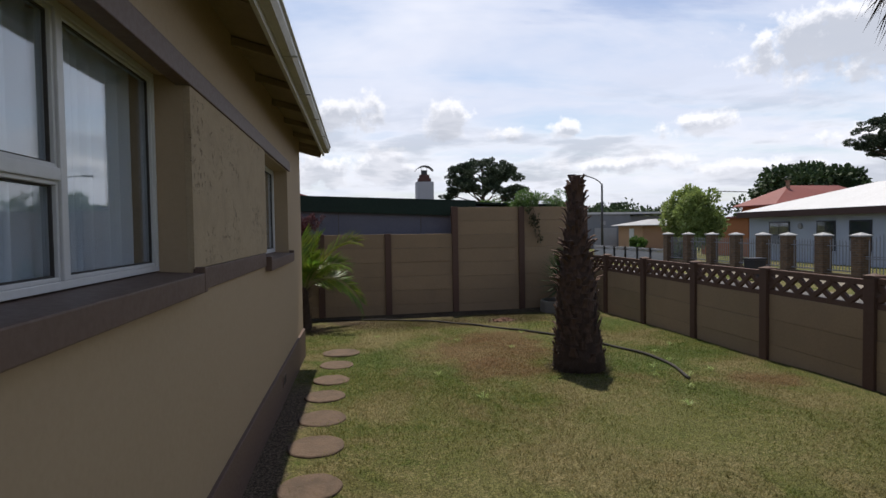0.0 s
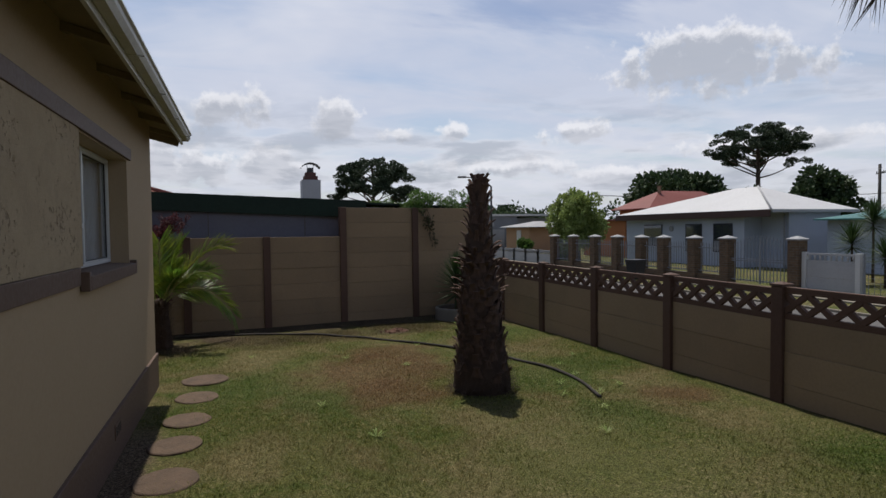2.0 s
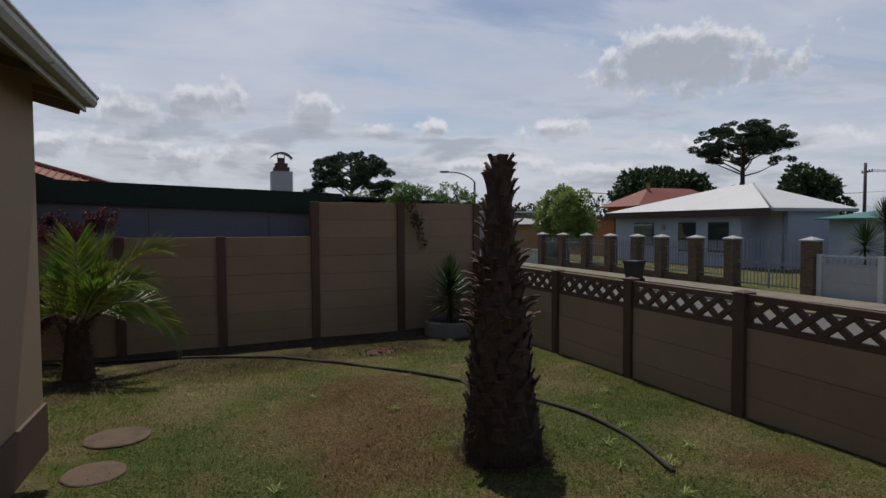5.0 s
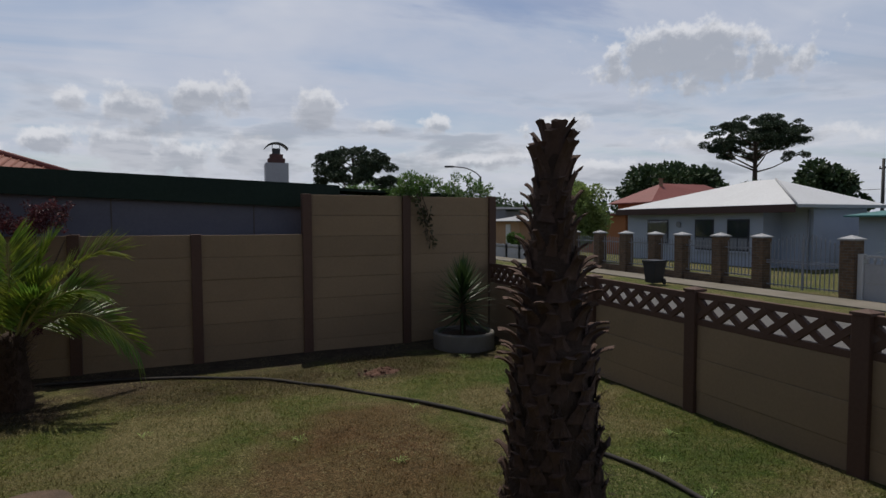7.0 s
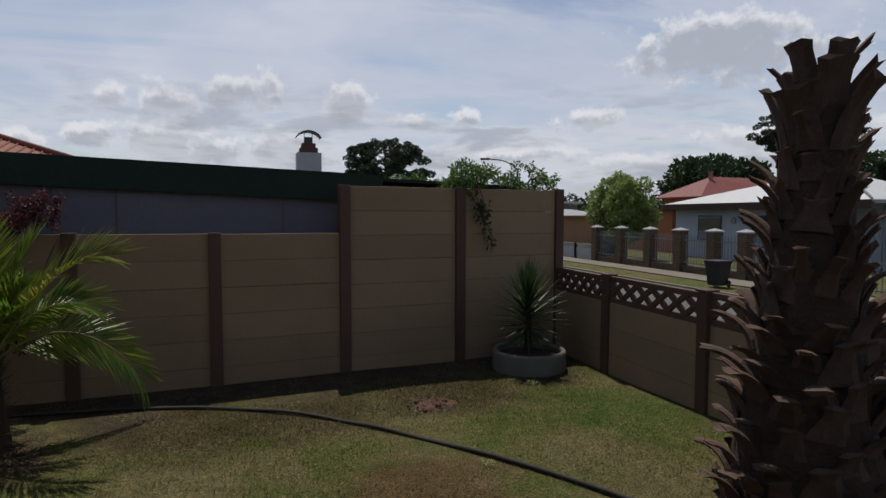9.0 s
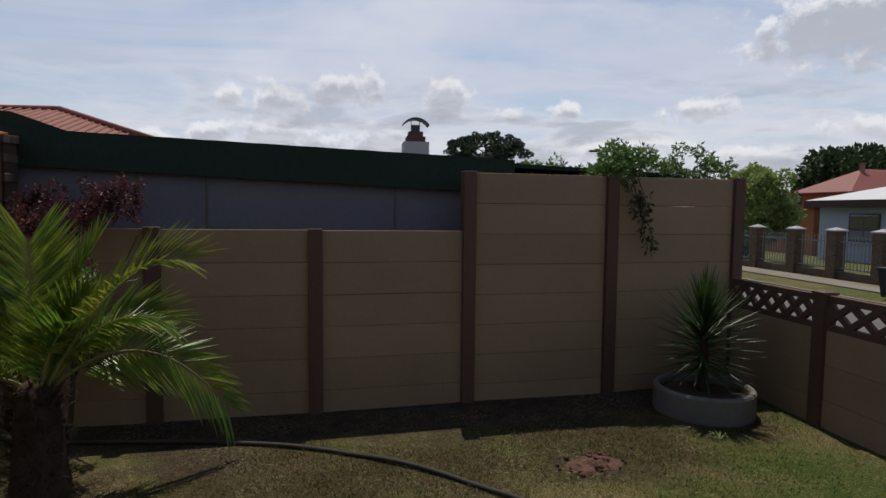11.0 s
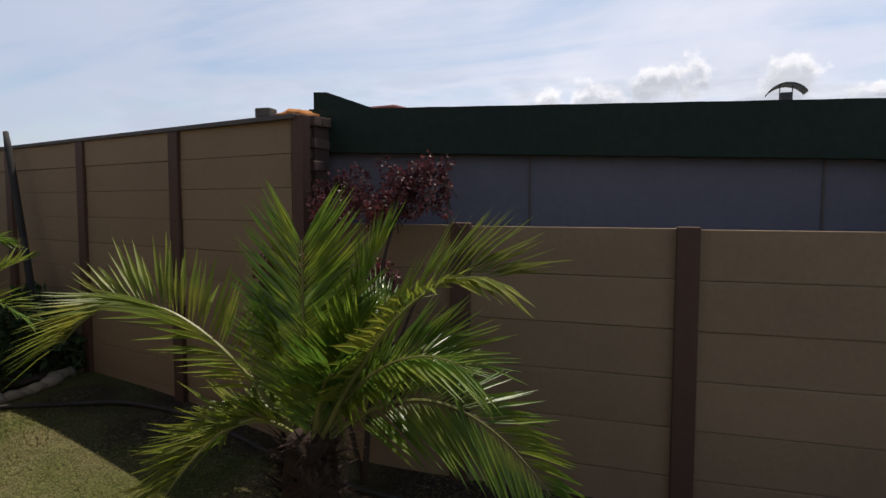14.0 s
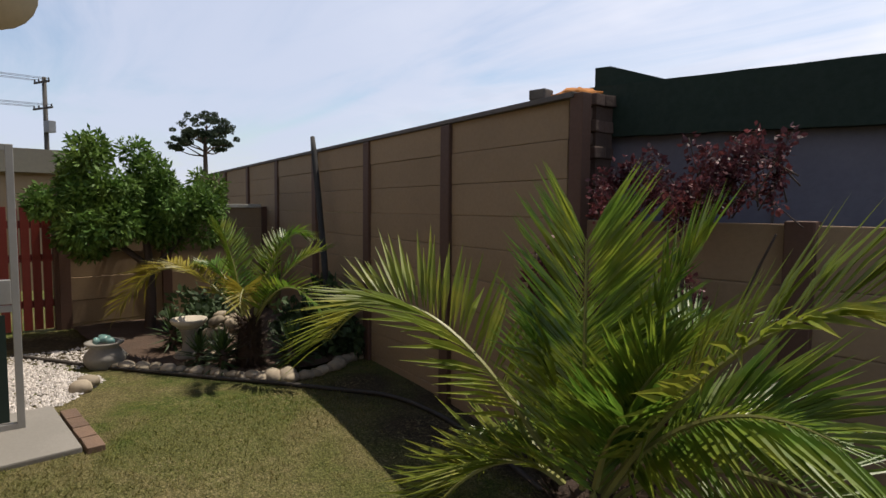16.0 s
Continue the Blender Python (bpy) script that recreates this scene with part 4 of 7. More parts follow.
# ---------------------------------------------------------------- cut palm trunk
def cut_palm():
    root = thing("palm_stump", "dead dark brown palm trunk with cut leaf bases on lawn", "palm trunk", at=pose(2.56, 6.24, lawn_height(2.56, 6.24)))
    rng = random.Random(11)
    top = 2.12
    girth = ((0.0, 0.325), (0.15, 0.310), (0.35, 0.260), (0.60, 0.238), (1.05, 0.210), (1.30, 0.158), (1.65, 0.112), (1.95, 0.088), (2.12, 0.085))

    def radius(z):
        for (z0, r0), (z1, r1) in zip(girth, girth[1:]):
            if z <= z1:
                return r0 + (r1 - r0) * max(0.0, z - z0) / (z1 - z0)
        return girth[-1][1]

    def centre(z):
        return Vector((-0.02 * math.sin(z * 1.1), 0.012 * z, 0))

    bm = bmesh.new()
    rings = []
    sides = 30
    for i in range(70):
        z = -0.05 + (top + 0.05) * i / 69
        c = centre(z)
        ring = []
        for k in range(sides):
            t = 2 * math.pi * k / sides
            r = radius(max(z, 0)) * (0.93 + 0.12 * noise.noise((math.cos(t) * 4, math.sin(t) * 4, z * 9)))
            ring.append(bm.verts.new((c.x + r * math.cos(t), c.y + r * math.sin(t), z)))
        rings.append(ring)
    for a, b in zip(rings, rings[1:]):
        for k in range(sides):
            bm.faces.new((a[k], a[(k + 1) % sides], b[(k + 1) % sides], b[k]))
    bm.faces.new(rings[-1])
    part("trunk", bm, M_PALM_TRUNK, root, "fibrous dark trunk", smooth=True)

    def boot(length, width, start, end, seed, teeth=3, taper=0.48):
        """One cut leaf base: a broad trough that clasps the trunk, bends outward, and ends in a ragged spread cut."""
        q = random.Random(seed)
        b = bmesh.new()
        rows = []
        x = z = 0.0
        steps = 6
        for i in range(steps + 1):
            s = i / steps
            a = radians(start + (end - start) * s ** 0.8)
            if i:
                x += math.cos(a) * length / steps
                z += math.sin(a) * length / steps
            w = width * (1.0 - taper * min(1.0, s * 1.5) + (0.16 if s > 0.85 else 0.0))
            t = 0.013 * (1 - 0.35 * s)
            nx, nz = math.sin(a), -math.cos(a)
            jag = (lambda: q.uniform(-0.014, 0.014)) if i == steps else (lambda: 0.0)
            ring = []
            for y, d in ((-1, -0.4), (-0.5, 0.7), (0.5, 0.7), (1, -0.4), (0.5, -1.0), (-0.5, -1.0)):
                u = jag()
                ring.append(b.verts.new((x + nx * t * d + math.cos(a) * u, y * w, z + nz * t * d + math.sin(a) * u)))
            rows.append(ring)
            if teeth and 2 <= i < steps:
                for y in (-1, 1):
                    p = Vector((x, y * w, z))
                    f = Vector((math.cos(a), 0, math.sin(a)))
                    b.faces.new([b.verts.new(v) for v in (p - f * 0.006, p + f * 0.006, p + Vector((0, y * 0.010, 0)) + f * 0.008)])
        for p, r in zip(rows, rows[1:]):
            for k in range(6):
                b.faces.new((p[k], r[k], r[(k + 1) % 6], p[(k + 1) % 6]))
        b.faces.new(rows[-1])
        b.faces.new(rows[0][::-1])
        return mesh_of(b, "leaf_base", M_BOOT)

    scales = [boot(rng.uniform(0.09, 0.13), rng.uniform(0.05, 0.07), 96, 62, 30 + k, 0) for k in range(5)]
    arms = [boot(rng.uniform(0.11, 0.17), rng.uniform(0.042, 0.058), 85, rng.uniform(6, 42), 40 + k) for k in range(6)]
    horns = [boot(rng.uniform(0.12, 0.17), rng.uniform(0.034, 0.044), 92, rng.uniform(20, 55), 50 + k) for k in range(5)]
    crown = [boot(rng.uniform(0.15, 0.20), rng.uniform(0.046, 0.058), 92, rng.uniform(42, 66), 60 + k, 0, 0.22) for k in range(4)]
    n = 250
    for i in range(n):
        s = i / n
        z = 0.14 + (top - 0.24) * s ** 0.85
        t = i * 2.39996 + rng.uniform(-0.12, 0.12)
        c = centre(z)
        r = radius(z) * 0.95
        kind = scales if z < 0.98 and rng.random() < 0.92 else arms if z < 1.50 else horns
        if kind is not scales and rng.random() < 0.22:
            kind = scales
        if kind is horns and rng.random() < 0.30:
            continue
        size = rng.uniform(0.8, 1.15) * (0.9 if z > 1.5 else 1.0)
        m = pose(c.x + r * math.cos(t), c.y + r * math.sin(t), z - 0.05, 0, 0, math.degrees(t) + rng.uniform(-10, 10)) @ pose(0, 0, 0, rng.uniform(-10, 10), rng.uniform(-8, 8), 0) @ Matrix.Scale(size, 4)
        piece("leaf_base", kind[rng.randrange(len(kind))], root, m)
    # flared crown of upright stubs
    for i in range(20):
        t = i * 2.39996
        z = top - 0.20 + 0.008 * i
        r = 0.080 - 0.0028 * i
        m = pose(r * math.cos(t) - 0.015, r * math.sin(t) + 0.025, z, 0, 0, math.degrees(t)) @ Matrix.Scale(rng.uniform(0.8, 1.1), 4)
        piece("leaf_base", crown[i % 4], root, m)
    # a skirt of loose fibre at the foot
    b = bmesh.new()
    for i in range(1500):
        t = rng.uniform(0, 2 * math.pi)
        z = 0.95 * rng.uniform(0.0, 1.0) ** 2.2
        r = radius(z) * rng.uniform(0.92, 1.12)
        p = Vector((r * math.cos(t), r * math.sin(t), z))
        d = Vector((math.cos(t) * rng.uniform(0.1, 0.7), math.sin(t) * rng.uniform(0.1, 0.7), rng.uniform(-1, 0.3))).normalized()
        s = Vector((-math.sin(t), math.cos(t), 0)) * 0.004
        l = rng.uniform(0.04, 0.11)
        q = p + d * l
        q.z = max(q.z, -0.01)
        b.faces.new([b.verts.new(v) for v in (p - s, p + s, q)])
    tagged(part("fibre", b, M_PALM_TRUNK, root, "loose dark fibre"), kind="stuff")


cut_palm()


# ---------------------------------------------------------------- feather palms
def frond_mesh(base, tip, lift, leaf, count, seed, ragged=0.16, flop=0.12, fold=0.50, mats=None, bend=0.45, twist=0.0):
    """A feather leaf: an arching rachis from base to tip, and two rows of stiff narrow folded leaflets."""
    rng = random.Random(seed)
    a, c = Vector(base), Vector(tip)
    m = a.lerp(c, bend) + Vector((0, 0, lift))
    bm = bmesh.new()
    n = 22
    line = [(1 - t) ** 2 * a + 2 * t * (1 - t) * m + t * t * c for t in (i / n for i in range(n + 1))]
    tube(bm, line, [0.013 * (1 - 0.88 * i / n) + 0.0012 for i in range(n + 1)], 5)
    for f in bm.faces:
        f.material_index = 1
    flat = Vector((c.x - a.x, c.y - a.y, 0))
    flat = flat.normalized() if flat.length > 1e-4 else Vector((1, 0, 0))
    for i in range(count):
        s = 0.14 + 0.86 * (i + 0.5) / count
        side0 = Vector((-flat.y, flat.x, 0))
        for sgn in (-1, 1):
            t = min(1.0, s + rng.uniform(-0.5, 0.5) / count)
            p = (1 - t) ** 2 * a + 2 * t * (1 - t) * m + t * t * c
            d = ((1 - t) * (m - a) + t * (c - m)).normalized()
            up = side0.cross(d).normalized()
            if up.z < 0:
                up = -up
            across = side0 * math.cos(radians(twist)) + up * math.sin(radians(twist))
            up = up * math.cos(radians(twist)) - side0 * math.sin(radians(twist))
            l = leaf * (0.44 + 0.62 * math.sin(math.pi * min(1, 0.15 + 0.72 * s)) ** 0.8) * rng.uniform(1 - ragged, 1 + ragged * 0.6)
            if rng.random() < 0.06:
                l *= 0.6
            ahead = 0.55 + 0.70 * s ** 1.6 + rng.uniform(-0.08, 0.08)
            w = (across * sgn * (1.05 - 0.38 * s) + d * ahead + up * (fold * rng.uniform(0.45, 1.45))).normalized()
            wid = 0.0112 * (0.75 + 0.45 * math.sin(math.pi * s)) * rng.uniform(0.8, 1.15)
            sag = flop * rng.uniform(0.4, 1.8) * (4.0 if rng.random() < 0.05 else 1.0)
            mid = p + w * l * 0.42 - Vector((0, 0, sag * l * 0.08))
            end = p + w * l - Vector((0, 0, sag * l * 0.5))
            edge = w.cross(up).normalized()
            crease = edge.cross(w).normalized() * wid * 0.55
            v = [bm.verts.new(q) for q in (p, mid - edge * wid + crease, mid, mid + edge * wid + crease, end)]
            bm.faces.new((v[0], v[1], v[2]))
            bm.faces.new((v[0], v[2], v[3]))
            bm.faces.new((v[1], v[4], v[2]))
            bm.faces.new((v[2], v[4], v[3]))
    return mesh_of(bm, "frond", mats or [M_FROND, M_RACHIS])


def fibre_trunk(root, height, r0, r1, seed, hairs=900):
    rng = random.Random(seed)
    bm = bmesh.new()
    prof = [(r0 * 1.1, -0.05), (r0 * 1.1, 0.05), (r0, height * 0.4), (r1, height * 0.8), (r1 * 0.8, height), (0.02, height + 0.03)]
    lathe(bm, prof, 18)
    for v in bm.verts:
        k = 1 + 0.25 * noise.noise((v.co.x * 14, v.co.y * 14, v.co.z * 14))
        v.co.x *= k
        v.co.y *= k
    part("trunk", bm, M_PALM_TRUNK, root, "short fibrous trunk", smooth=True)
    b = bmesh.new()
    for i in range(hairs):
        t = rng.uniform(0, 2 * math.pi)
        z = rng.uniform(0.0, height)
        r = r0 + (r1 - r0) * z / height
        p = Vector((r * 0.9 * math.cos(t), r * 0.9 * math.sin(t), z))
        d = Vector((math.cos(t), math.sin(t), rng.uniform(-0.2, 1.6))).normalized()
        s = Vector((-math.sin(t), math.cos(t), 0)) * rng.uniform(0.003, 0.012)
        l = rng.uniform(0.06, 0.20)
        b.faces.new([b.verts.new(v) for v in (p - s, p + s, p + d * l)])
    tagged(part("stub_fibre", b, M_PALM_TRUNK, root, "old leaf stubs and fibre"), kind="stuff")


M_FROND_YELLOW = material("yellowing_leaflet", (0.27, 0.22, 0.030), 0.45, (0.17, 0.19, 0.03), 12, 3.2, 0.6, 0.0, island=0.25, translucent=0.35)


# lighter, yellower leaflet copy with sunlight put into its colour
M_FROND_SUNNY = material("sunlit_leaflet", (0.165, 0.215, 0.026), 0.42, (0.36, 0.32, 0.045), 12, 3.2, 0.75, 0.0, island=0.2, specular=0.45, translucent=0.45)


def feather_palm(at, label, height, fronds, seed, leaf=0.30, r0=0.12, yellow=(), sunny=()):
    root = thing("feather_palm", label, "palm", at=pose(*at))
    fibre_trunk(root, height, r0, r0 * 0.85, seed)
    rng = random.Random(seed)
    for k, (tip, lift, count, size, *shape) in enumerate(fronds):
        bend, fold, flop, *turn = shape or (0.45, 0.50, 0.12)
        d = Vector((tip[0] - at[0], tip[1] - at[1], 0)).normalized() * 0.05
        me = frond_mesh((d.x, d.y, height - rng.uniform(0.02, 0.10)), Vector(tip) - Vector(at), lift, leaf * size, count, seed * 50 + k, bend=bend, fold=fold, flop=flop, twist=turn[0] if turn else 0.0, mats=[M_FROND_YELLOW, M_RACHIS] if k in yellow else [M_FROND_SUNNY, M_RACHIS] if k in sunny else None)
        piece("frond", me, root, Matrix.Identity(4))
    return root


PALM_1 = (-0.97, 10.28, lawn_height(-0.97, 10.28))
feather_palm(PALM_1, "young green feather palm with arching spiny fronds in a soil bed", 0.72, (
    ((-0.94, 10.20, 1.52), 0.08, 68, 1.12, 0.45, 0.25, 0.10), ((-0.66, 10.44, 1.50), 0.26, 56, 0.92, 0.50, 0.3, 0.15), ((-2.12, 9.95, 1.02), 0.73, 66, 0.95, 0.60, 0.60, 0.15, -25),
    ((-0.02, 10.00, 1.42), 0.42, 66, 0.98, 0.58, 0.35, 0.20, 28), ((0.06, 10.72, 0.32), 0.66, 64, 0.95, 0.50, 0.12, 0.30, 52), ((-1.48, 9.86, 0.34), 0.42, 62, 0.90, 0.45, 0.6, 0.12),
    ((-0.22, 10.28, 1.02), 0.34, 52, 0.95, 0.50, 0.25, 0.25, 35), ((-0.66, 10.00, 1.02), 0.20, 44, 0.72, 0.45, 0.6, 0.10), ((-1.42, 10.72, 1.05), 0.40, 44, 0.8),
    ((-0.66, 10.20, 1.16), 0.16, 50, 0.78), ((-0.78, 10.82, 1.15), 0.35, 46, 0.85),
    ((-1.18, 10.30, 1.14), 0.20, 46, 0.8), ((-1.50, 10.30, 0.50), 0.36, 44, 0.7), ((-0.36, 10.62, 0.90), 0.34, 40, 0.75)), 3, 0.40, 0.145, sunny=(2, 3, 5))

PALM_2 = (-5.0, 10.86, lawn_height(-5.0, 10.86))
feather_palm(PALM_2, "young feather palm with yellowing drooping fronds behind the stones", 0.50, (
    ((-6.25, 10.10, 0.62), 0.88, 74, 1.15, 0.55, 0.5, 0.35), ((-5.32, 10.72, 1.40), 0.28, 50, 1.0), ((-4.68, 11.22, 1.36), 0.42, 46, 0.9, 0.6, 0.4, 0.4),
    ((-4.17, 11.1, 0.75), 0.55, 40, 0.9), ((-5.3, 11.4, 1.30), 0.3, 34, 0.9), ((-4.5, 10.55, 0.8), 0.45, 34, 0.85),
    ((-5.65, 10.65, 1.00), 0.45, 36, 0.85), ((-4.72, 11.5, 1.2), 0.3, 34, 0.85)), 9, 0.30, 0.11, yellow=(0, 5))


# ---------------------------------------------------------------- shrubs and trees
def leaf_cloud(name, centres, count, size, mat, seed, long=1.6, spread=None, droop=0.0):
    """Many small pointed leaves scattered through a set of (centre, radii) clumps, thickest near their skins."""
    rng = np.random.default_rng(seed)
    w = np.array([r[0] * r[1] * r[2] for _, r in centres]) ** 0.75
    pick = rng.choice(len(centres), count, p=w / w.sum())
    c = np.array([q for q, _ in centres])[pick]
    r = np.array([q for _, q in centres])[pick]
    d = rng.normal(size=(count, 3))
    d /= np.linalg.norm(d, axis=1)[:, None]
    rad = rng.uniform(0.25, 1.0, count) ** 0.45
    p = c + d * r * rad[:, None] * rng.uniform(0.85, 1.15, count)[:, None]
    a = d * 0.7 + rng.normal(size=(count, 3)) * 0.6
    a[:, 2] -= droop
    a /= np.linalg.norm(a, axis=1)[:, None]
    b = np.cross(a, rng.normal(size=(count, 3)))
    b /= np.linalg.norm(b, axis=1)[:, None]
    s = size * rng.uniform(0.6, 1.3, count)[:, None]
    nrm = np.cross(a, b)
    v = np.stack([p, p + a * s * long * 0.5 + b * s * 0.5 + nrm * s * 0.12, p + a * s * long, p + a * s * long * 0.5 - b * s * 0.5 + nrm * s * 0.12], 1)
    me = bpy.data.meshes.new(name)
    me.vertices.add(4 * count)
    me.vertices.foreach_set("co", v.ravel())
    me.loops.add(4 * count)
    me.loops.foreach_set("vertex_index", np.arange(4 * count, dtype=np.int32))
    me.polygons.add(count)
    me.polygons.foreach_set("loop_start", np.arange(0, 4 * count, 4, dtype=np.int32))
    me.update(calc_edges=True)
    me.materials.append(mat)
    return me


def branch_mesh(lines, mat, name="trunk"):
    bm = bmesh.new()
    for pts, r0, r1 in lines:
        q = spline(pts, 5)
        tube(bm, q, [r0 + (r1 - r0) * i / (len(q) - 1) for i in range(len(q))], 7)
    return mesh_of(bm, name, mat, True)


def plant(name, label, category, at, lines, clumps, count, size, mat, seed, long=1.6, droop=0.0, bark=None):
    root = thing(name, label, category, at=pose(*at))
    if lines:
        piece("trunk", branch_mesh(lines, bark or M_BARK), root, Matrix.Identity(4))
    piece("crown", leaf_cloud("crown", clumps, count, size, mat, seed, long, droop=droop), root, Matrix.Identity(4))
    return root


def clumps_in(seed, n, box_lo, box_hi, r_lo, r_hi, flat=1.0):
    rng = random.Random(seed)
    out = []
    for _ in range(n):
        r = rng.uniform(r_lo, r_hi)
        out.append((tuple(rng.uniform(a, b) for a, b in zip(box_lo, box_hi)), (r, r, r * flat)))
    return out


# purple-leaved shrub in the corner behind the palm
def sprigs(seed, n, lo, hi, long=0.16):
    """Thin upright twigs with a few leaves each that break a shrub's outline."""
    rng = random.Random(seed)
    lines, clumps = [], []
    for _ in range(n):
        p = Vector([rng.uniform(a, b) for a, b in zip(lo, hi)])
        d = Vector((rng.uniform(-0.7, 0.7), rng.uniform(-0.5, 0.4), rng.uniform(0.4, 1.0))).normalized() * long * rng.uniform(0.6, 1.4)
        lines.append(([tuple(p - d * 0.8), tuple(p), tuple(p + d)], 0.004, 0.0015))
        for f in (0.3, 0.6, 0.9):
            clumps.append((tuple(p + d * f), (0.035, 0.03, 0.04)))
    return lines, clumps


twigs, tufts = sprigs(23, 50, (-0.36, -0.12, 1.64), (0.56, 0.20, 1.92), 0.13)
twigs_low, tufts_low = sprigs(24, 18, (-0.66, -0.24, 1.14), (-0.40, 0.0, 1.44), 0.10)
plant("purple_shrub", "dark purple-leaved shrub with red tips against the grey wall", "shrub", (-1.22, 11.22, lawn_height(-1.22, 11.22)),
      [([(0, 0, -0.05), (0.05, 0, 0.6), (0.12, 0.0, 1.3), (0.2, 0.1, 1.75)], 0.022, 0.007), ([(0, 0, 0.0), (-0.2, 0, 0.7), (-0.4, 0, 1.1), (-0.5, 0, 1.35)], 0.018, 0.006), ([(0.05, 0, 0.5), (0.3, 0.05, 1.1), (0.5, 0.1, 1.6)], 0.014, 0.005)] + twigs + twigs_low,
      tufts + tufts_low + clumps_in(21, 13, (-0.36, -0.02, 1.60), (0.44, 0.18, 1.86), 0.05, 0.09) + clumps_in(26, 7, (-0.60, -0.2, 1.15), (-0.42, 0.0, 1.46), 0.06, 0.10) + clumps_in(27, 14, (-0.55, -0.15, 0.55), (0.30, 0.1, 1.55), 0.08, 0.15),
      12500, 0.0175, M_LEAF_RED, 4, 1.7)

# creeper over the tall bays of the back wall
plant("wall_creeper", "green creeper spilling over the top of the slab wall", "creeper", (3.9, 12.25, 1.9),
      [([(-0.5, 0.3, -2.2), (-0.3, 0.2, -1.0), (-0.2, 0.0, 0.2)], 0.03, 0.012)],
      clumps_in(31, 16, (-0.75, 0.0, 0.14), (1.0, 0.45, 0.30), 0.07, 0.17, 0.8) + clumps_in(32, 9, (-0.45, -0.28, 0.18), (0.02, 0.0, 0.46), 0.10, 0.19, 0.9) + clumps_in(33, 12, (-0.35, 0.0, 0.36), (1.25, 0.3, 0.55), 0.04, 0.09) + [((-0.95, 0.1, 0.27), (0.25, 0.10, 0.05)), ((1.05, 0.1, 0.35), (0.2, 0.1, 0.05)), ((-1.05, 0.15, 0.30), (0.12, 0.08, 0.07)), ((-0.8, 0.12, 0.33), (0.10, 0.08, 0.09)), ((-0.28, -0.25, 0.18), (0.3, 0.1, 0.1))],
      9500, 0.022, M_LEAF, 6, 2.2, 0.15)
plant("hanging_creeper", "hanging creeper strand with brownish leaves down the wall", "creeper", (3.72, 11.80, 1.35),
      [([(-0.05, 0.05, 0.78), (0.0, -0.02, 0.55), (0.06, -0.02, 0.3), (0.14, -0.01, 0.02)], 0.008, 0.003), ([(0.02, 0.05, 0.78), (0.09, -0.02, 0.5), (0.1, 0.0, 0.32)], 0.006, 0.003)],
      [((-0.02, -0.02, 0.62), (0.07, 0.04, 0.12)), ((0.04, -0.02, 0.42), (0.07, 0.04, 0.12)), ((0.1, -0.02, 0.22), (0.06, 0.04, 0.12)), ((0.15, -0.01, 0.06), (0.05, 0.04, 0.08)), ((0.1, -0.02, 0.5), (0.05, 0.03, 0.12))],
      190, 0.032, material("creeper_shade_leaf", (0.06, 0.05, 0.022), 0.6, (0.05, 0.075, 0.02), 20, 4.0, 0.7, 0.0, island=0.3, translucent=0.15), 8, 2.0, 0.6)


# ---------------------------------------------------------------- yucca in a concrete ring
def yucca(at, label, height, leaf_n, leaf_len, seed, name="yucca", bare=0.35):
    rng = random.Random(seed)
    root = thing(name, label, "plant", at=pose(*at))
    bm = bmesh.new()
    tube(bm, [(0, 0, -0.05), (0.01, 0, height * 0.5), (0, 0.01, height)], [0.045, 0.04, 0.03], 9)
    part("stem", bm, M_BARK, root, smooth=True)
    b = bmesh.new()
    for i in range(leaf_n):
        s = i / leaf_n
        a = i * 2.39996 + rng.uniform(-0.2, 0.2)
        el = -0.45 + 1.85 * s ** 0.8 + rng.uniform(-0.12, 0.12)
        l = leaf_len * (0.75 + 0.35 * math.sin(math.pi * (0.2 + 0.7 * s))) * rng.uniform(0.85, 1.12)
        d = Vector((math.cos(a) * math.cos(el), math.sin(a) * math.cos(el), math.sin(el)))
        side = Vector((-math.sin(a), math.cos(a), 0))
        p = Vector((0, 0, height * (bare + (1 - bare) * s)))
        w = 0.017
        sag = Vector((0, 0, -0.10 * l * math.cos(el)))
        q = [p - side * w * 0.7, p + side * w * 0.7, p + d * l * 0.4 + side * w + sag * 0.2, p + d * l * 0.4 - side * w + sag * 0.2, p + d * l + sag]
        mid = p + d * l * 0.4 + sag * 0.2 - side.cross(d) * w * 0.4
        v = [b.verts.new(x) for x in q] + [b.verts.new(mid), b.verts.new(p)]
        for f in ((0, 6, 5, 3), (6, 1, 2, 5), (3, 5, 4), (5, 2, 4)):
            b.faces.new([v[k] for k in f])
    tagged(part("leaves", b, M_YUCCA, root, "stiff pointed green leaves"), kind="stuff")
    return root


def concrete_ring(at, r, h):
    root = thing("planter_ring", "low round pale concrete ring planter by the wall", "planter", at=pose(*at))
    bm = bmesh.new()
    prof = [(r * 0.97, -0.06), (r, 0.02), (r, h - 0.02), (r - 0.012, h), (r - 0.05, h), (r - 0.062, h - 0.02), (r - 0.065, h - 0.09)]
    lathe(bm, prof, 48)
    # concrete made darker in colour for the shade it stands in
    part("ring", bm, material("shaded_ring", (0.165, 0.152, 0.132), 0.9, (0.10, 0.092, 0.08), 40, 2.5, 0.6, 0.35, 60), root, smooth=False)
    bm = bmesh.new()
    lathe(bm, [(r - 0.066, h - 0.12), (r - 0.066, h - 0.07), (r * 0.5, h - 0.055), (0.02, h - 0.04)], 24)
    part("soil", bm, M_SOIL, root, "dark potting soil")


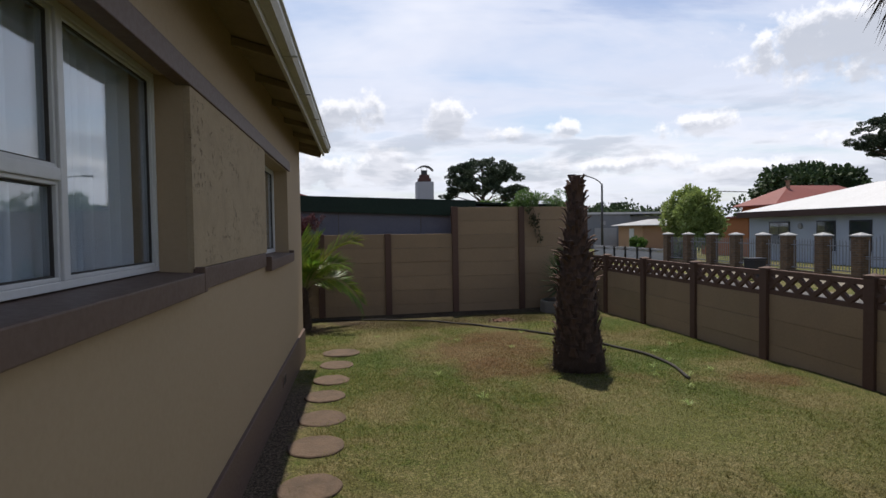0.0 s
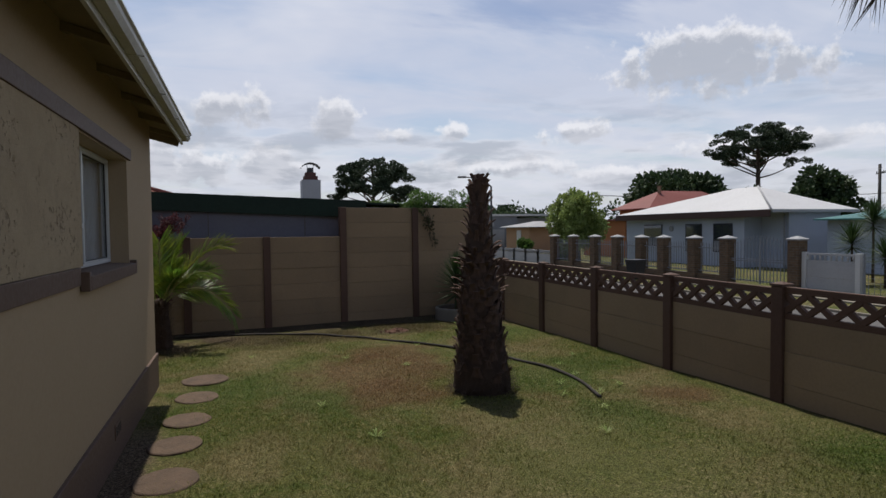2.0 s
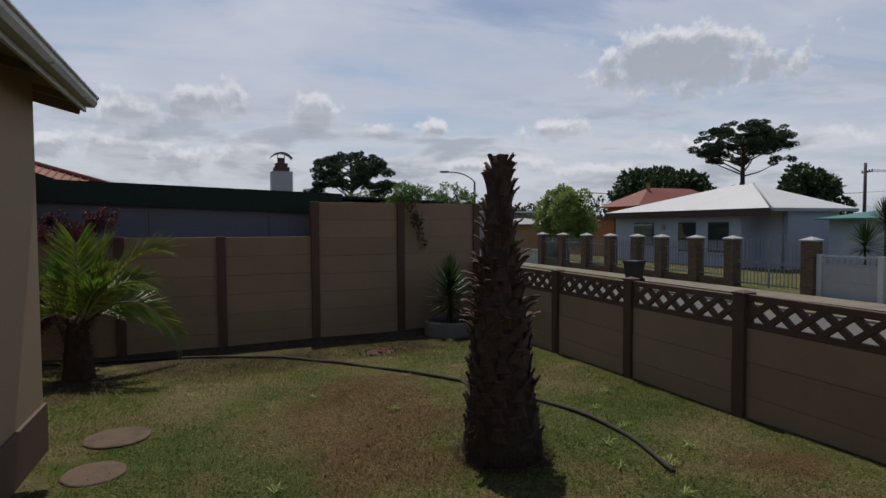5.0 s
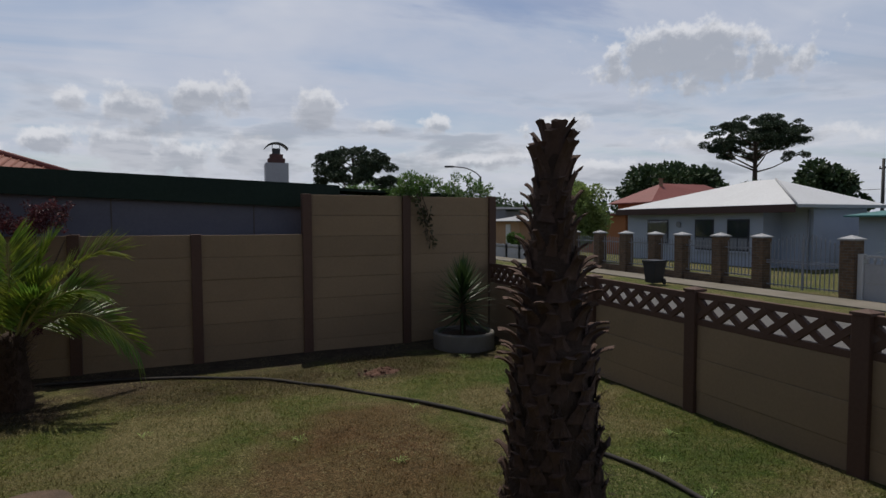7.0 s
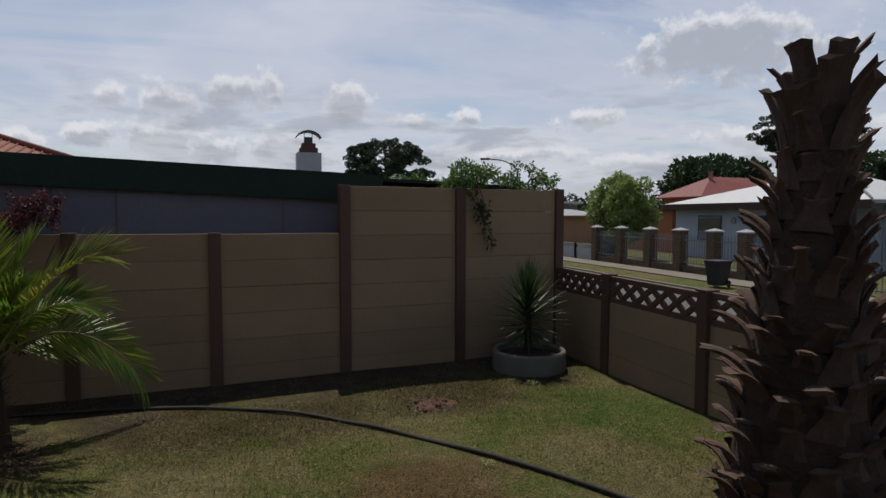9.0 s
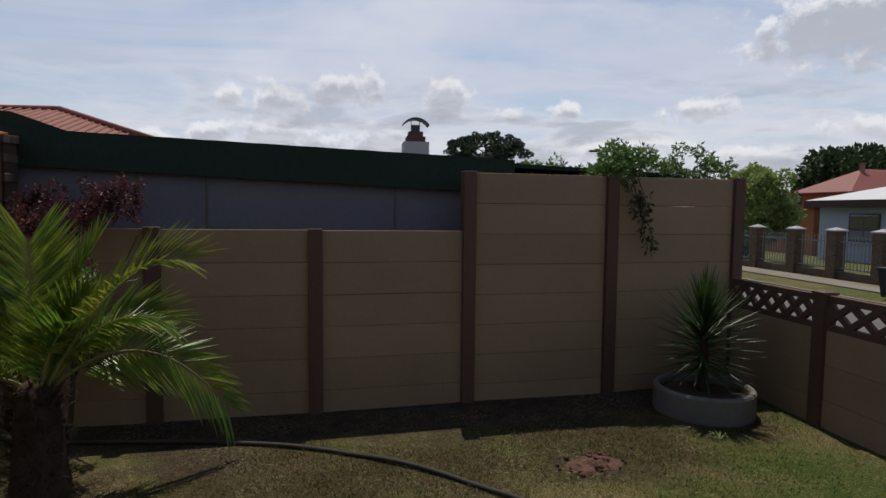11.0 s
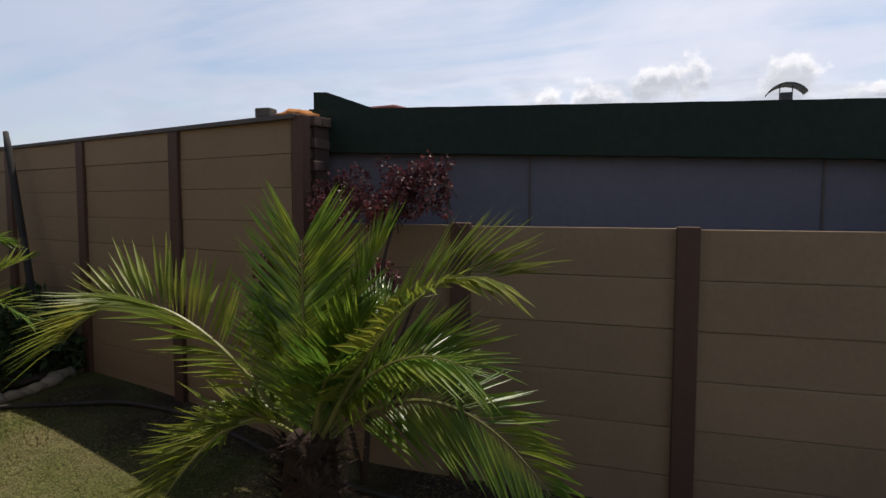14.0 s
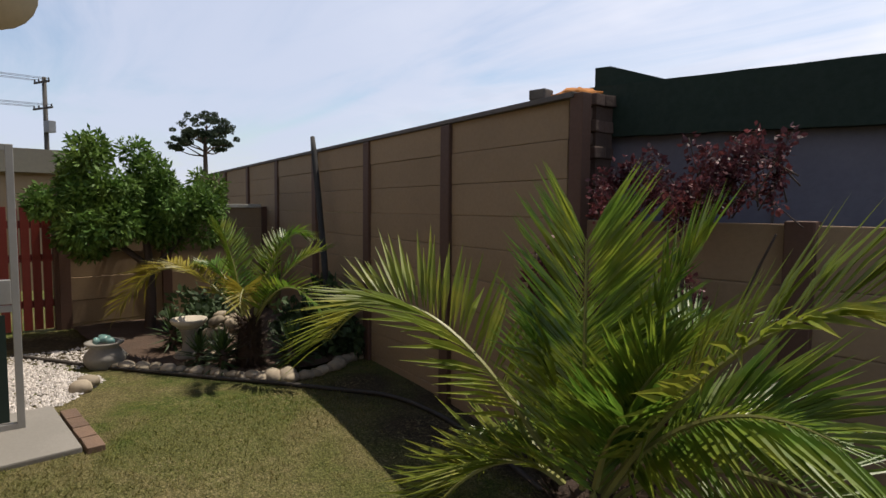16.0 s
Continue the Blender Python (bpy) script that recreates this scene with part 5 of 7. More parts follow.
POT = (4.18, 11.27, lawn_height(4.18, 11.27))
concrete_ring(POT, 0.44, 0.235)
yucca((4.15, 11.25, POT[2] + 0.16), "spiky green yucca with pointed leaves in a concrete ring", 0.78, 190, 0.50, 14)

# ---------------------------------------------------------------- garden corner by the low wall
def ground_at(x, y, up=0.0):
    return (x, y, lawn_height(x, y) + up)


slab_wall("wall_low", "low beige slab wall with brown posts closing the garden corner", [(-8.15, 9.92, 1.62), (-8.15, 11.10, 1.62), (-8.15, 12.52, 1.62)], (1.60, 1.60))
tagged(part("wall_low_capping", boxed(-8.21, -8.09, 11.2, 12.45, 1.604, 1.655, 0.006), M_GUTTER), "pale capping on the low wall", "capping", kind="structure")

M_RED = material("red_gate_paint", (0.19, 0.028, 0.018), 0.55, (0.12, 0.02, 0.014), 30, 2.5, 0.4, 0.15)
M_PEBBLE = material("pebble", (0.30, 0.25, 0.18), 0.8, (0.20, 0.16, 0.12), 30, 7.0, 0.5, 0.3, 60, spread=0.35)
M_GRAVEL = material("white_gravel", (0.50, 0.46, 0.42), 0.95, (0.30, 0.27, 0.24), 60, 12.0, 0.5, 0.3, 50, island=0.35)
M_GATE = material("galvanised_frame", (0.34, 0.33, 0.30), 0.5, (0.25, 0.235, 0.21), 30, 3.0, 0.3, 0.05)
M_DARKGREEN = material("dark_green_panel", (0.02, 0.04, 0.03), 0.6)
M_DISH = material("dish_enamel", (0.55, 0.47, 0.33), 0.5, (0.40, 0.33, 0.22), 20, 4.0, 0.4)
M_ORANGE = material("orange_cloth", (0.42, 0.16, 0.035), 0.9, (0.25, 0.09, 0.02), 30, 12.0, 0.5, 0.5, 60)
M_GLAZED = material("glazed_turquoise", (0.10, 0.22, 0.20), 0.25, (0.30, 0.36, 0.33), 20, 18.0, 0.6, 0.0)
M_STONE = material("rough_stone", (0.13, 0.115, 0.10), 0.95, (0.07, 0.06, 0.05), 40, 8.0, 0.5, 0.6, 40, spread=0.3)
M_POLE = material("weathered_pole", (0.035, 0.033, 0.03), 0.85, None, 40, 4.0, 0.4, 0.3)

# red slatted gate
gate = thing("red_gate", "red painted wooden slat gate, closed, beside the low wall", "gate")
for k in range(9):
    y = 9.80 - 0.105 * k
    part("slat", boxed(-8.16, -8.135, y - 0.085, y, 0.14, 1.60 - 0.02 * (k % 2), 0.004), M_RED, gate)
for z in (0.40, 0.95, 1.35):
    part("rail", boxed(-8.19, -8.162, 8.9, 9.82, z, z + 0.09, 0.004), M_RED, gate)
part("gate_post", boxed(-8.22, -8.10, 9.815, 9.865, -0.1, 1.62, 0.005), M_POST, gate, "brown post")

# concrete path, brick edging, white gravel
tagged(part("path", boxed(-4.88, -3.88, 7.72, 9.28, -0.1, 0.15, 0.012), M_CONCRETE), "smooth pale concrete path slab beside the house", "path", kind="structure")
edging = setting("brick_edging", "row of reddish bricks laid flat along the path", "edging")
brick_me = mesh_of(boxed(-0.108, 0.108, -0.05, 0.05, 0, 0.075, 0.006), "brick", material("worn_edging", (0.150, 0.096, 0.066), 0.95, (0.085, 0.060, 0.045), 50, 7.0, 0.6, 0.5, 60, spread=0.15))
for k in range(4):
    x = -3.93 - 0.222 * k
    piece("brick", brick_me, edging, pose(x, 9.345, 0.075, rng.uniform(-1, 1), rng.uniform(-1, 1), rng.uniform(-2, 2)))
rg = np.random.default_rng(3)
bm_v, bm_f = [], []
for k in range(7000):
    x, y = rg.uniform(-6.9, -4.90), rg.uniform(8.88, 9.90)
    far_side = y > 9.62 + (x + 5.87) * 0.50 - 0.03
    if (far_side and (x > -6.0 or k % 3)) or (not far_side and (y > 9.74 or y > 9.40 + (-4.96 - x) * 0.75)):
        continue
    s = rg.uniform(0.008, 0.018)
    z = lawn_height(x, y) + rg.uniform(0.0, 0.012)
    b = len(bm_v)
    for dx, dy, dz in ((1, 0, 0), (0, 1, 0), (-1, 0, 0), (0, -1, 0), (0, 0, 0.8), (0, 0, -0.8)):
        bm_v.append((x + dx * s * rg.uniform(0.7, 1.3), y + dy * s * rg.uniform(0.7, 1.3), z + dz * s))
    bm_f += [(b + i, b + (i + 1) % 4, b + 4) for i in range(4)]
tagged(new("gravel", cloud_mesh("gravel", bm_v, bm_f, M_GRAVEL)), "bed of small white gravel beside the path", "gravel", kind="stuff")


# border stones
def pebble_mesh(seed, flat=0.6):
    bm = bmesh.new()
    bmesh.ops.create_icosphere(bm, subdivisions=2, radius=1.0)
    for v in bm.verts:
        k = 1 + 0.22 * noise.noise(v.co * 1.3 + Vector((seed * 3.1, 0, 0)))
        v.co = Vector((v.co.x * k, v.co.y * k * 0.8, v.co.z * k * flat))
    return mesh_of(bm, "stone", M_PEBBLE, True)


pebbles = [pebble_mesh(s, 0.5 + 0.08 * (s % 4)) for s in range(6)]
rng = random.Random(17)
stone_line = spline([(-6.0, 9.78, 0), (-5.55, 10.10, 0), (-5.2, 10.36, 0), (-4.82, 10.62, 0), (-4.5, 10.88, 0), (-4.45, 11.2, 0), (-4.6, 11.6, 0), (-4.7, 11.85, 0)], 6)
for k, p in enumerate(stone_line):
    big = 0.115 if 20 <= k <= 26 else 0.075
    s = big * rng.uniform(0.7, 1.15)
    ob = new("border_stone", pebbles[rng.randrange(6)])
    ob.matrix_basis = pose(*ground_at(p.x + rng.uniform(-0.03, 0.03), p.y + 0.05 + rng.uniform(-0.04, 0.04), s * 0.35), rng.uniform(-12, 12), rng.uniform(-12, 12), rng.uniform(0, 360)) @ Matrix.Scale(s, 4)
    tagged(ob, "smooth rounded tan border stone edging the flower bed", "stone", "stones edging the bed")
for x, y, s in ((-5.35, 9.60, 0.10), (-5.2, 9.52, 0.09), (-6.1, 10.0, 0.10), (-5.7, 10.5, 0.13), (-5.5, 10.75, 0.11)):
    ob = new("border_stone", pebbles[rng.randrange(6)])
    ob.matrix_basis = pose(*ground_at(x, y, s * 0.4), rng.uniform(-12, 12), 0, rng.uniform(0, 360)) @ Matrix.Scale(s, 4)
    tagged(ob, "large pale rounded stone beside the gravel", "stone", "stones edging the bed")

# soil of the bed
bm = bmesh.new()
bmesh.ops.create_grid(bm, x_segments=30, y_segments=20, size=0.5)
for v in bm.verts:
    x, y = -6.3 + v.co.x * 3.4, 11.15 + v.co.y * 2.4
    lim = 9.75 + (x + 6.2) * 0.72
    h = 0.05 if y > lim else -0.05
    v.co = Vector((x, y, lawn_height(x, y) + h + 0.02 * noise.noise((x * 5, y * 5, 0))))
tagged(part("flower_bed", bm, M_SOIL, smooth=True), "dark bare soil of the corner flower bed", "flower bed", kind="structure")

# bird bath
bath = thing("bird_bath", "pale concrete bird bath with a round basin in the bed", "bird bath", at=pose(*ground_at(-5.62, 10.52, 0.04)))
bm = bmesh.new()
lathe(bm, [(0.13, -0.05), (0.13, 0.04), (0.075, 0.08), (0.06, 0.15), (0.075, 0.26), (0.10, 0.30)], 20)
part("pedestal", bm, M_CONCRETE, bath, smooth=True)
bm = bmesh.new()
lathe(bm, [(0.10, 0.30), (0.155, 0.345), (0.172, 0.375), (0.168, 0.39), (0.145, 0.385), (0.10, 0.360), (0.02, 0.350)], 28)
part("basin", bm, material("pale_cast_stone", (0.46, 0.41, 0.33), 0.85, (0.33, 0.29, 0.23), 40, 4.0, 0.4, 0.2), bath, smooth=True)

# urn with glazed pieces
urn = thing("garden_urn", "squat pale clay urn on the ground by the gravel", "urn", at=pose(*ground_at(-5.95, 9.86, 0.0)))
bm = bmesh.new()
lathe(bm, [(0.13, -0.02), (0.15, 0.015), (0.178, 0.07), (0.172, 0.12), (0.13, 0.175), (0.115, 0.195), (0.165, 0.225), (0.168, 0.24), (0.125, 0.238), (0.10, 0.20)], 26)
part("body", bm, M_CONCRETE, urn, smooth=True)
for k, (dx, dy, s) in enumerate(((0.0, 0.0, 0.07), (0.08, 0.03, 0.05), (-0.07, 0.02, 0.05), (0.02, -0.07, 0.045))):
    ob = new("glazed_ornament", pebbles[k])
    ob.data = ob.data.copy()
    ob.data.materials[0] = M_GLAZED
    ob.matrix_basis = pose(-5.95 + dx, 9.86 + dy, lawn_height(-5.95, 9.86) + 0.235 + s * 0.5, 20 * k, 10, 50 * k) @ Matrix.Scale(s, 4)
    tagged(ob, "turquoise glazed rounded ornament resting on the urn", "ornament", "ornaments on the urn")

# stacked stones and small plants
for k in range(26):
    a = k * 2.4
    r = 0.20 * math.sqrt(1 - k / 30)
    ob = new("rockery_stone", pebbles[k % 6])
    s = rng.uniform(0.05, 0.085)
    ob.matrix_basis = pose(*ground_at(-5.48 + r * math.cos(a), 10.82 + r * math.sin(a), 0.04 + 0.42 * k / 26), rng.uniform(-20, 20), rng.uniform(-20, 20), rng.uniform(0, 360)) @ Matrix.Scale(s, 4)
    tagged(ob, "rough stone stacked in a small rockery pile", "stone", "stones of the rockery")
for k, (x, y, h, n, l) in enumerate(((-5.05, 10.62, 0.22, 60, 0.26), (-5.3, 10.5, 0.18, 50, 0.22), (-4.75, 11.15, 0.25, 60, 0.3), (-6.05, 10.5, 0.3, 50, 0.25))):
    yucca(ground_at(x, y, 0.02), "low strap-leaved green plant growing in the bed", h, n, l, 60 + k, "strap_plant")
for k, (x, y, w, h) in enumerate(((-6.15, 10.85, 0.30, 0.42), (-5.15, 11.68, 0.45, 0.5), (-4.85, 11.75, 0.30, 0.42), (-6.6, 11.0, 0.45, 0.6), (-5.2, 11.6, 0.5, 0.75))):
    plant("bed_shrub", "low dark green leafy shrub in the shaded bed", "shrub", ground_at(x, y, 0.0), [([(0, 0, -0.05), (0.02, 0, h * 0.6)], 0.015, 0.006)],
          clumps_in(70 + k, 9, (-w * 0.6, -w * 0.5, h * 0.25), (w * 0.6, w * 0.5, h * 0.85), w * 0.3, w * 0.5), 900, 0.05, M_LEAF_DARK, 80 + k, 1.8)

# leafy tree in the corner
tree_clumps = clumps_in(41, 34, (-0.5, -0.72, 1.05), (0.45, 0.90, 1.72), 0.13, 0.26) + clumps_in(42, 17, (-0.25, -0.68, 1.6), (0.25, -0.38, 2.42), 0.09, 0.18)
tree_clumps += clumps_in(46, 12, (-0.3, -0.5, 1.3), (0.3, 0.9, 1.75), 0.14, 0.22)
tree_clumps += clumps_in(43, 11, (-0.3, -0.06, 1.7), (0.3, 0.26, 2.24), 0.10, 0.18) + clumps_in(44, 9, (-0.3, 0.60, 1.4), (0.3, 0.95, 1.98), 0.11, 0.18) + clumps_in(45, 6, (-0.2, -1.0, 1.4), (0.3, -0.75, 1.80), 0.08, 0.15)
M_TREE_LEAF = material("garden_tree_leaf", (0.075, 0.150, 0.028), 0.58, (0.17, 0.24, 0.045), 20, 2.2, 0.7, 0.0, island=0.35, specular=0.2, translucent=0.25)
plant("leafy_tree", "dense bright green small-leaved garden tree over the low wall", "tree", ground_at(-7.35, 10.55),
      [([(0, 0.1, -0.05), (0.03, 0.12, 0.5), (0, 0.1, 1.0), (0.0, 0.0, 1.6)], 0.07, 0.03), ([(0, 0.1, 0.7), (0.1, 0.5, 1.2), (0.0, 0.7, 1.6)], 0.04, 0.015), ([(0, 0.1, 0.8), (-0.1, -0.4, 1.3), (0.0, -0.6, 1.8)], 0.04, 0.015)],
      tree_clumps, 34000, 0.028, M_TREE_LEAF, 12, 2.8, 0.25)

# pole leaning on the tall wall
bm = bmesh.new()
tube(bm, spline([(0.62, -0.22, -0.05), (0.30, -0.12, 0.75), (0.02, -0.06, 1.35), (-0.30, -0.03, 2.33)], 6), [0.034] * 18 + [0.025], 10)
tagged(part("leaning_pole", bm, M_POLE, smooth=True, at=pose(-5.50, 11.98, lawn_height(-5.5, 11.98), 0, 0, -10)), "dark weathered bent pole leaning against the tall wall", "pole")

# open security gate leaf at the house corner
leaf = thing("security_gate", "open pale metal gate leaf with a lock box by the path", "gate", at=pose(-4.50, 9.05, 0.15, 0, 0, 266))
part("stile", boxed(-0.022, 0.022, -0.02, 0.02, 0.0, 1.86, 0.004), M_GATE, leaf)
part("stile", boxed(1.05, 1.09, -0.02, 0.02, 0.0, 1.86, 0.004), M_GATE, leaf)
for z in (0.0, 0.78, 1.82):
    part("rail", boxed(0.022, 1.05, -0.018, 0.018, z, z + 0.04, 0.003), M_GATE, leaf)
lock = part("lock_box", boxed(0.022, 0.20, -0.024, 0.024, 0.83, 0.99, 0.006), M_GATE, leaf)
bm = bmesh.new()
tube(bm, [(0.09, 0.024, 0.90), (0.09, 0.05, 0.90), (0.15, 0.052, 0.90)], 0.008, 8)
part("handle", bm, M_POLE, lock, smooth=True)
part("infill_panel", boxed(0.06, 1.0, -0.006, 0.006, 0.05, 0.76), M_DARKGREEN, leaf, "dark green infill panel")
for k in range(6):
    part("bar", boxed(0.17 + 0.15 * k, 0.182 + 0.15 * k, -0.006, 0.006, 1.0, 1.82), M_GATE, leaf)
tagged(part("wall_extension", boxed(-9.5, -5.62, 7.705, 8.86, -0.2, 2.6), M_HOUSE), "beige plastered projecting part of the house", "wall", kind="structure")

# satellite dish on the projecting wall
dish = thing("satellite_dish", "beige satellite dish on a curved arm fixed to the house", "satellite dish")
bm = bmesh.new()
lathe(bm, [(0.02, 0.0), (0.13, 0.016), (0.23, 0.052), (0.30, 0.095), (0.305, 0.10), (0.295, 0.103), (0.22, 0.062), (0.12, 0.026), (0.02, 0.012)], 22)
part("reflector", bm, M_DISH, dish, smooth=True, at=pose(-5.12, 9.02, 3.13, -15, -58, 0))
bm = bmesh.new()
tube(bm, spline([(-5.64, 8.80, 2.40), (-5.50, 8.95, 2.44), (-5.36, 9.02, 2.62), (-5.24, 9.05, 3.02)], 6), 0.02, 8)
part("arm", bm, M_POLE, dish, smooth=True)

# end pier of the neighbour with its raking beam, loose brick and orange cloth
pier = setting("brick_pier", "rough dark brick pier at the end of the neighbour's wall", "pier")
M_PIER = material("sooty_pier_brick", (0.085, 0.055, 0.042), 0.95, (0.045, 0.034, 0.03), 40, 8.0, 0.5, 0.6, 40, spread=0.3)
pb = mesh_of(boxed(-0.09, 0.09, -0.055, 0.055, 0, 0.070, 0.008), "brick", M_PIER)
part("pier_core", boxed(-1.985, -1.81, 11.60, 11.78, -0.3, 2.27), M_PIER, pier)
for k in range(14):
    for j in (0, 1):
        piece("brick", pb, pier, pose(-1.90 + (0.02 if k % 2 else -0.02) + rng.uniform(-0.012, 0.012), 11.625 + 0.10 * j, 1.22 + 0.078 * k, rng.uniform(-3, 3), rng.uniform(-2, 2), rng.uniform(-6, 6)))
bm = bmesh.new()
vs = [bm.verts.new(p) for p in ((0, -0.05, 0.0), (0, 0.05, 0.0), (0, -0.05, 0.18), (0, 0.05, 0.18), (0.10, -0.05, 0.18), (0.10, 0.05, 0.18), (0.62, -0.05, 0.0), (0.62, 0.05, 0.0))]
for q in ((0, 2, 3, 1), (2, 4, 5, 3), (4, 6, 7, 5), (0, 1, 7, 6), (0, 6, 4, 2), (1, 3, 5, 7)):
    bm.faces.new([vs[i] for i in q])
tagged(part("raking_beam", bm, M_GREEN, at=pose(-2.02, 11.93, 2.352, 0, 0, 16)), "dark green raking beam end on the neighbour's roof", "beam")
ob = new("loose_brick", mesh_of(boxed(-0.06, 0.06, -0.05, 0.05, 0, 0.065, 0.01), "loose_brick", M_STONE))
ob.matrix_basis = pose(-2.17, 11.53, 2.30, 0, 0, 5)
tagged(ob, "loose dark brick lying on the wall capping", "brick")
bm = bmesh.new()
bmesh.ops.create_icosphere(bm, subdivisions=3, radius=1.0)
for v in bm.verts:
    k = 1 + 0.35 * noise.noise(v.co * 2.3)
    v.co = Vector((v.co.x * 0.17 * k, v.co.y * 0.10 * k, max(v.co.z * 0.055 * k, -0.02)))
tagged(part("orange_cloth", bm, M_ORANGE, smooth=True, at=pose(-1.99, 11.62, 2.305)), "crumpled orange cloth draped on the wall end", "cloth")

# tall palm whose dry skirt hangs into the view
dry = thing("tall_palm", "palm with a skirt of hanging dry grey-brown fronds", "palm", at=pose(3.24, 1.93, lawn_height(3.24, 1.93) + 0.13))
bm = bmesh.new()
tube(bm, [(0, 0, -0.2), (0, 0, 1.2), (0, 0, 3.2)], [0.22, 0.17, 0.15], 16)
part("trunk", bm, M_PALM_TRUNK, dry, smooth=True)
M_DRY = material("dry_frond", (0.085, 0.075, 0.065), 0.9, (0.05, 0.042, 0.035), 20, 6.0, 0.5, 0.0, island=0.3)
for k in range(20):
    a = k * 2.39996
    b = bmesh.new()
    d = Vector((math.cos(a), math.sin(a), 0))
    for j in range(34):
        s = (j - 17) / 17
        root_p = d * 0.55 + Vector((0, 0, 2.95))
        sd = Vector((-d.y, d.x, 0))
        p = root_p + sd * 0.10 * s + d * 0.05 * (1 - s * s)
        q = p + sd * 0.34 * s + d * rng.uniform(0.05, 0.26) + Vector((0, 0, -rng.uniform(0.26, 0.54)))
        mid = p.lerp(q, 0.5) + d * 0.06
        w = Vector((-d.y, d.x, 0)) * 0.011
        v = [b.verts.new(x) for x in (p - w, p + w, mid + w, mid - w, q)]
        b.faces.new(v[:4])
        b.faces.new((v[3], v[2], v[4]))
    tube(b, [d * 0.12 + Vector((0, 0, 3.15)), d * 0.35 + Vector((0, 0, 3.15)), d * 0.57 + Vector((0, 0, 2.95))], 0.014, 5)
    part("dry_frond", b, M_DRY, dry)
for k in range(14):
    a = k * 2.39996
    reach = 0.75 + 0.25 * (k % 3)
    me = frond_mesh((0.05 * math.cos(a), 0.05 * math.sin(a), 3.18), (reach * math.cos(a), reach * math.sin(a), 3.55 + 0.30 * (k % 4)), 0.35, 0.34, 40, 900 + k)
    piece("green_frond", me, dry, Matrix.Identity(4))

# ---------------------------------------------------------------- across the street
M_BLUEWALL = material("blue_grey_wall", (0.34, 0.38, 0.455), 0.85, (0.28, 0.315, 0.385), 20, 0.6, 0.4, 0.1)
M_ZINC = material("white_roof_sheet", (0.56, 0.56, 0.56), 0.5, (0.48, 0.475, 0.47), 10, 0.5, 0.5, 0.05, vertical=False)
M_REDROOF = material("red_roof_sheet", (0.20, 0.055, 0.042), 0.6, (0.15, 0.045, 0.035), 10, 0.6, 0.5, 0.1)
M_ORANGEWALL = material("orange_wall", (0.30, 0.115, 0.045), 0.85, (0.30, 0.12, 0.05), 20, 0.8, 0.4)
M_TEAL = material("teal_roof_sheet", (0.04, 0.15, 0.14), 0.5, (0.03, 0.11, 0.10), 10, 0.8, 0.4)
M_FASCIA = material("brown_fascia", (0.060, 0.030, 0.024), 0.7)
M_FRAME_DARK = material("dark_window_frame", (0.028, 0.03, 0.04), 0.5)
M_BLIND = material("grey_blind", (0.16, 0.17, 0.19), 0.8)
M_RAIL = material("grey_steel_rail", (0.20, 0.21, 0.23), 0.5, None, 20, 2.0, 0.3, 0.0)
M_PALEFENCE = material("pale_precast", (0.34, 0.34, 0.345), 0.8, (0.25, 0.25, 0.245), 20, 1.2, 0.4)
M_GREYHOUSE = material("grey_house", (0.20, 0.21, 0.23), 0.9, None, 20, 0.6, 0.3)
M_TAN = material("tan_wall", (0.36, 0.22, 0.13), 0.9, None, 20, 0.6, 0.3)
M_BIN = material("bin_plastic", (0.022, 0.022, 0.026), 0.5, None, 30, 3.0, 0.3)
M_WOODPOLE = material("timber_pole", (0.07, 0.065, 0.06), 0.9, None, 30, 2.0, 0.4)
M_LAMPPOST = material("lamp_post_steel", (0.05, 0.05, 0.052), 0.5)


def brick_material():
    mat = bpy.data.materials.new("pillar_brick")
    mat.use_nodes = True
    n = Nodes(mat.node_tree)
    p = n.add("ShaderNodeNewGeometry").outputs["Position"]
    s = n.add("ShaderNodeSeparateXYZ", {0: p})
    v = n.add("ShaderNodeCombineXYZ", {0: n.math("ADD", s.outputs[0], s.outputs[1]), 1: s.outputs[2], 2: 0.0}).outputs[0]
    b = n.add("ShaderNodeTexBrick", {"Vector": v, "Color1": (0.14, 0.085, 0.045, 1), "Color2": (0.085, 0.052, 0.03, 1), "Mortar": (0.12, 0.105, 0.085, 1), "Scale": 1.0, "Mortar Size": 0.008, "Brick Width": 0.22, "Row Height": 0.078})
    c = n.mix(n.ramp(n.noise(p, 9.0, 5.0, 0.6), 0.3, 0.7), b.outputs[0], n.mix(1.0, b.outputs[0], (0.7, 0.65, 0.6), "MULTIPLY"))
    sh = n.add("ShaderNodeBsdfPrincipled", {"Base Color": c, "Roughness": 0.9})
    n.put(sh.inputs["Normal"], n.add("ShaderNodeBump", {"Strength": 0.6, "Distance": 0.01, "Height": n.math("SUBTRACT", 1.0, b.outputs[1])}))
    n.put(n.add("ShaderNodeOutputMaterial").inputs[0], sh)
    return mat


M_PILLAR = brick_material()
XF, ZG = 16.4, -0.30

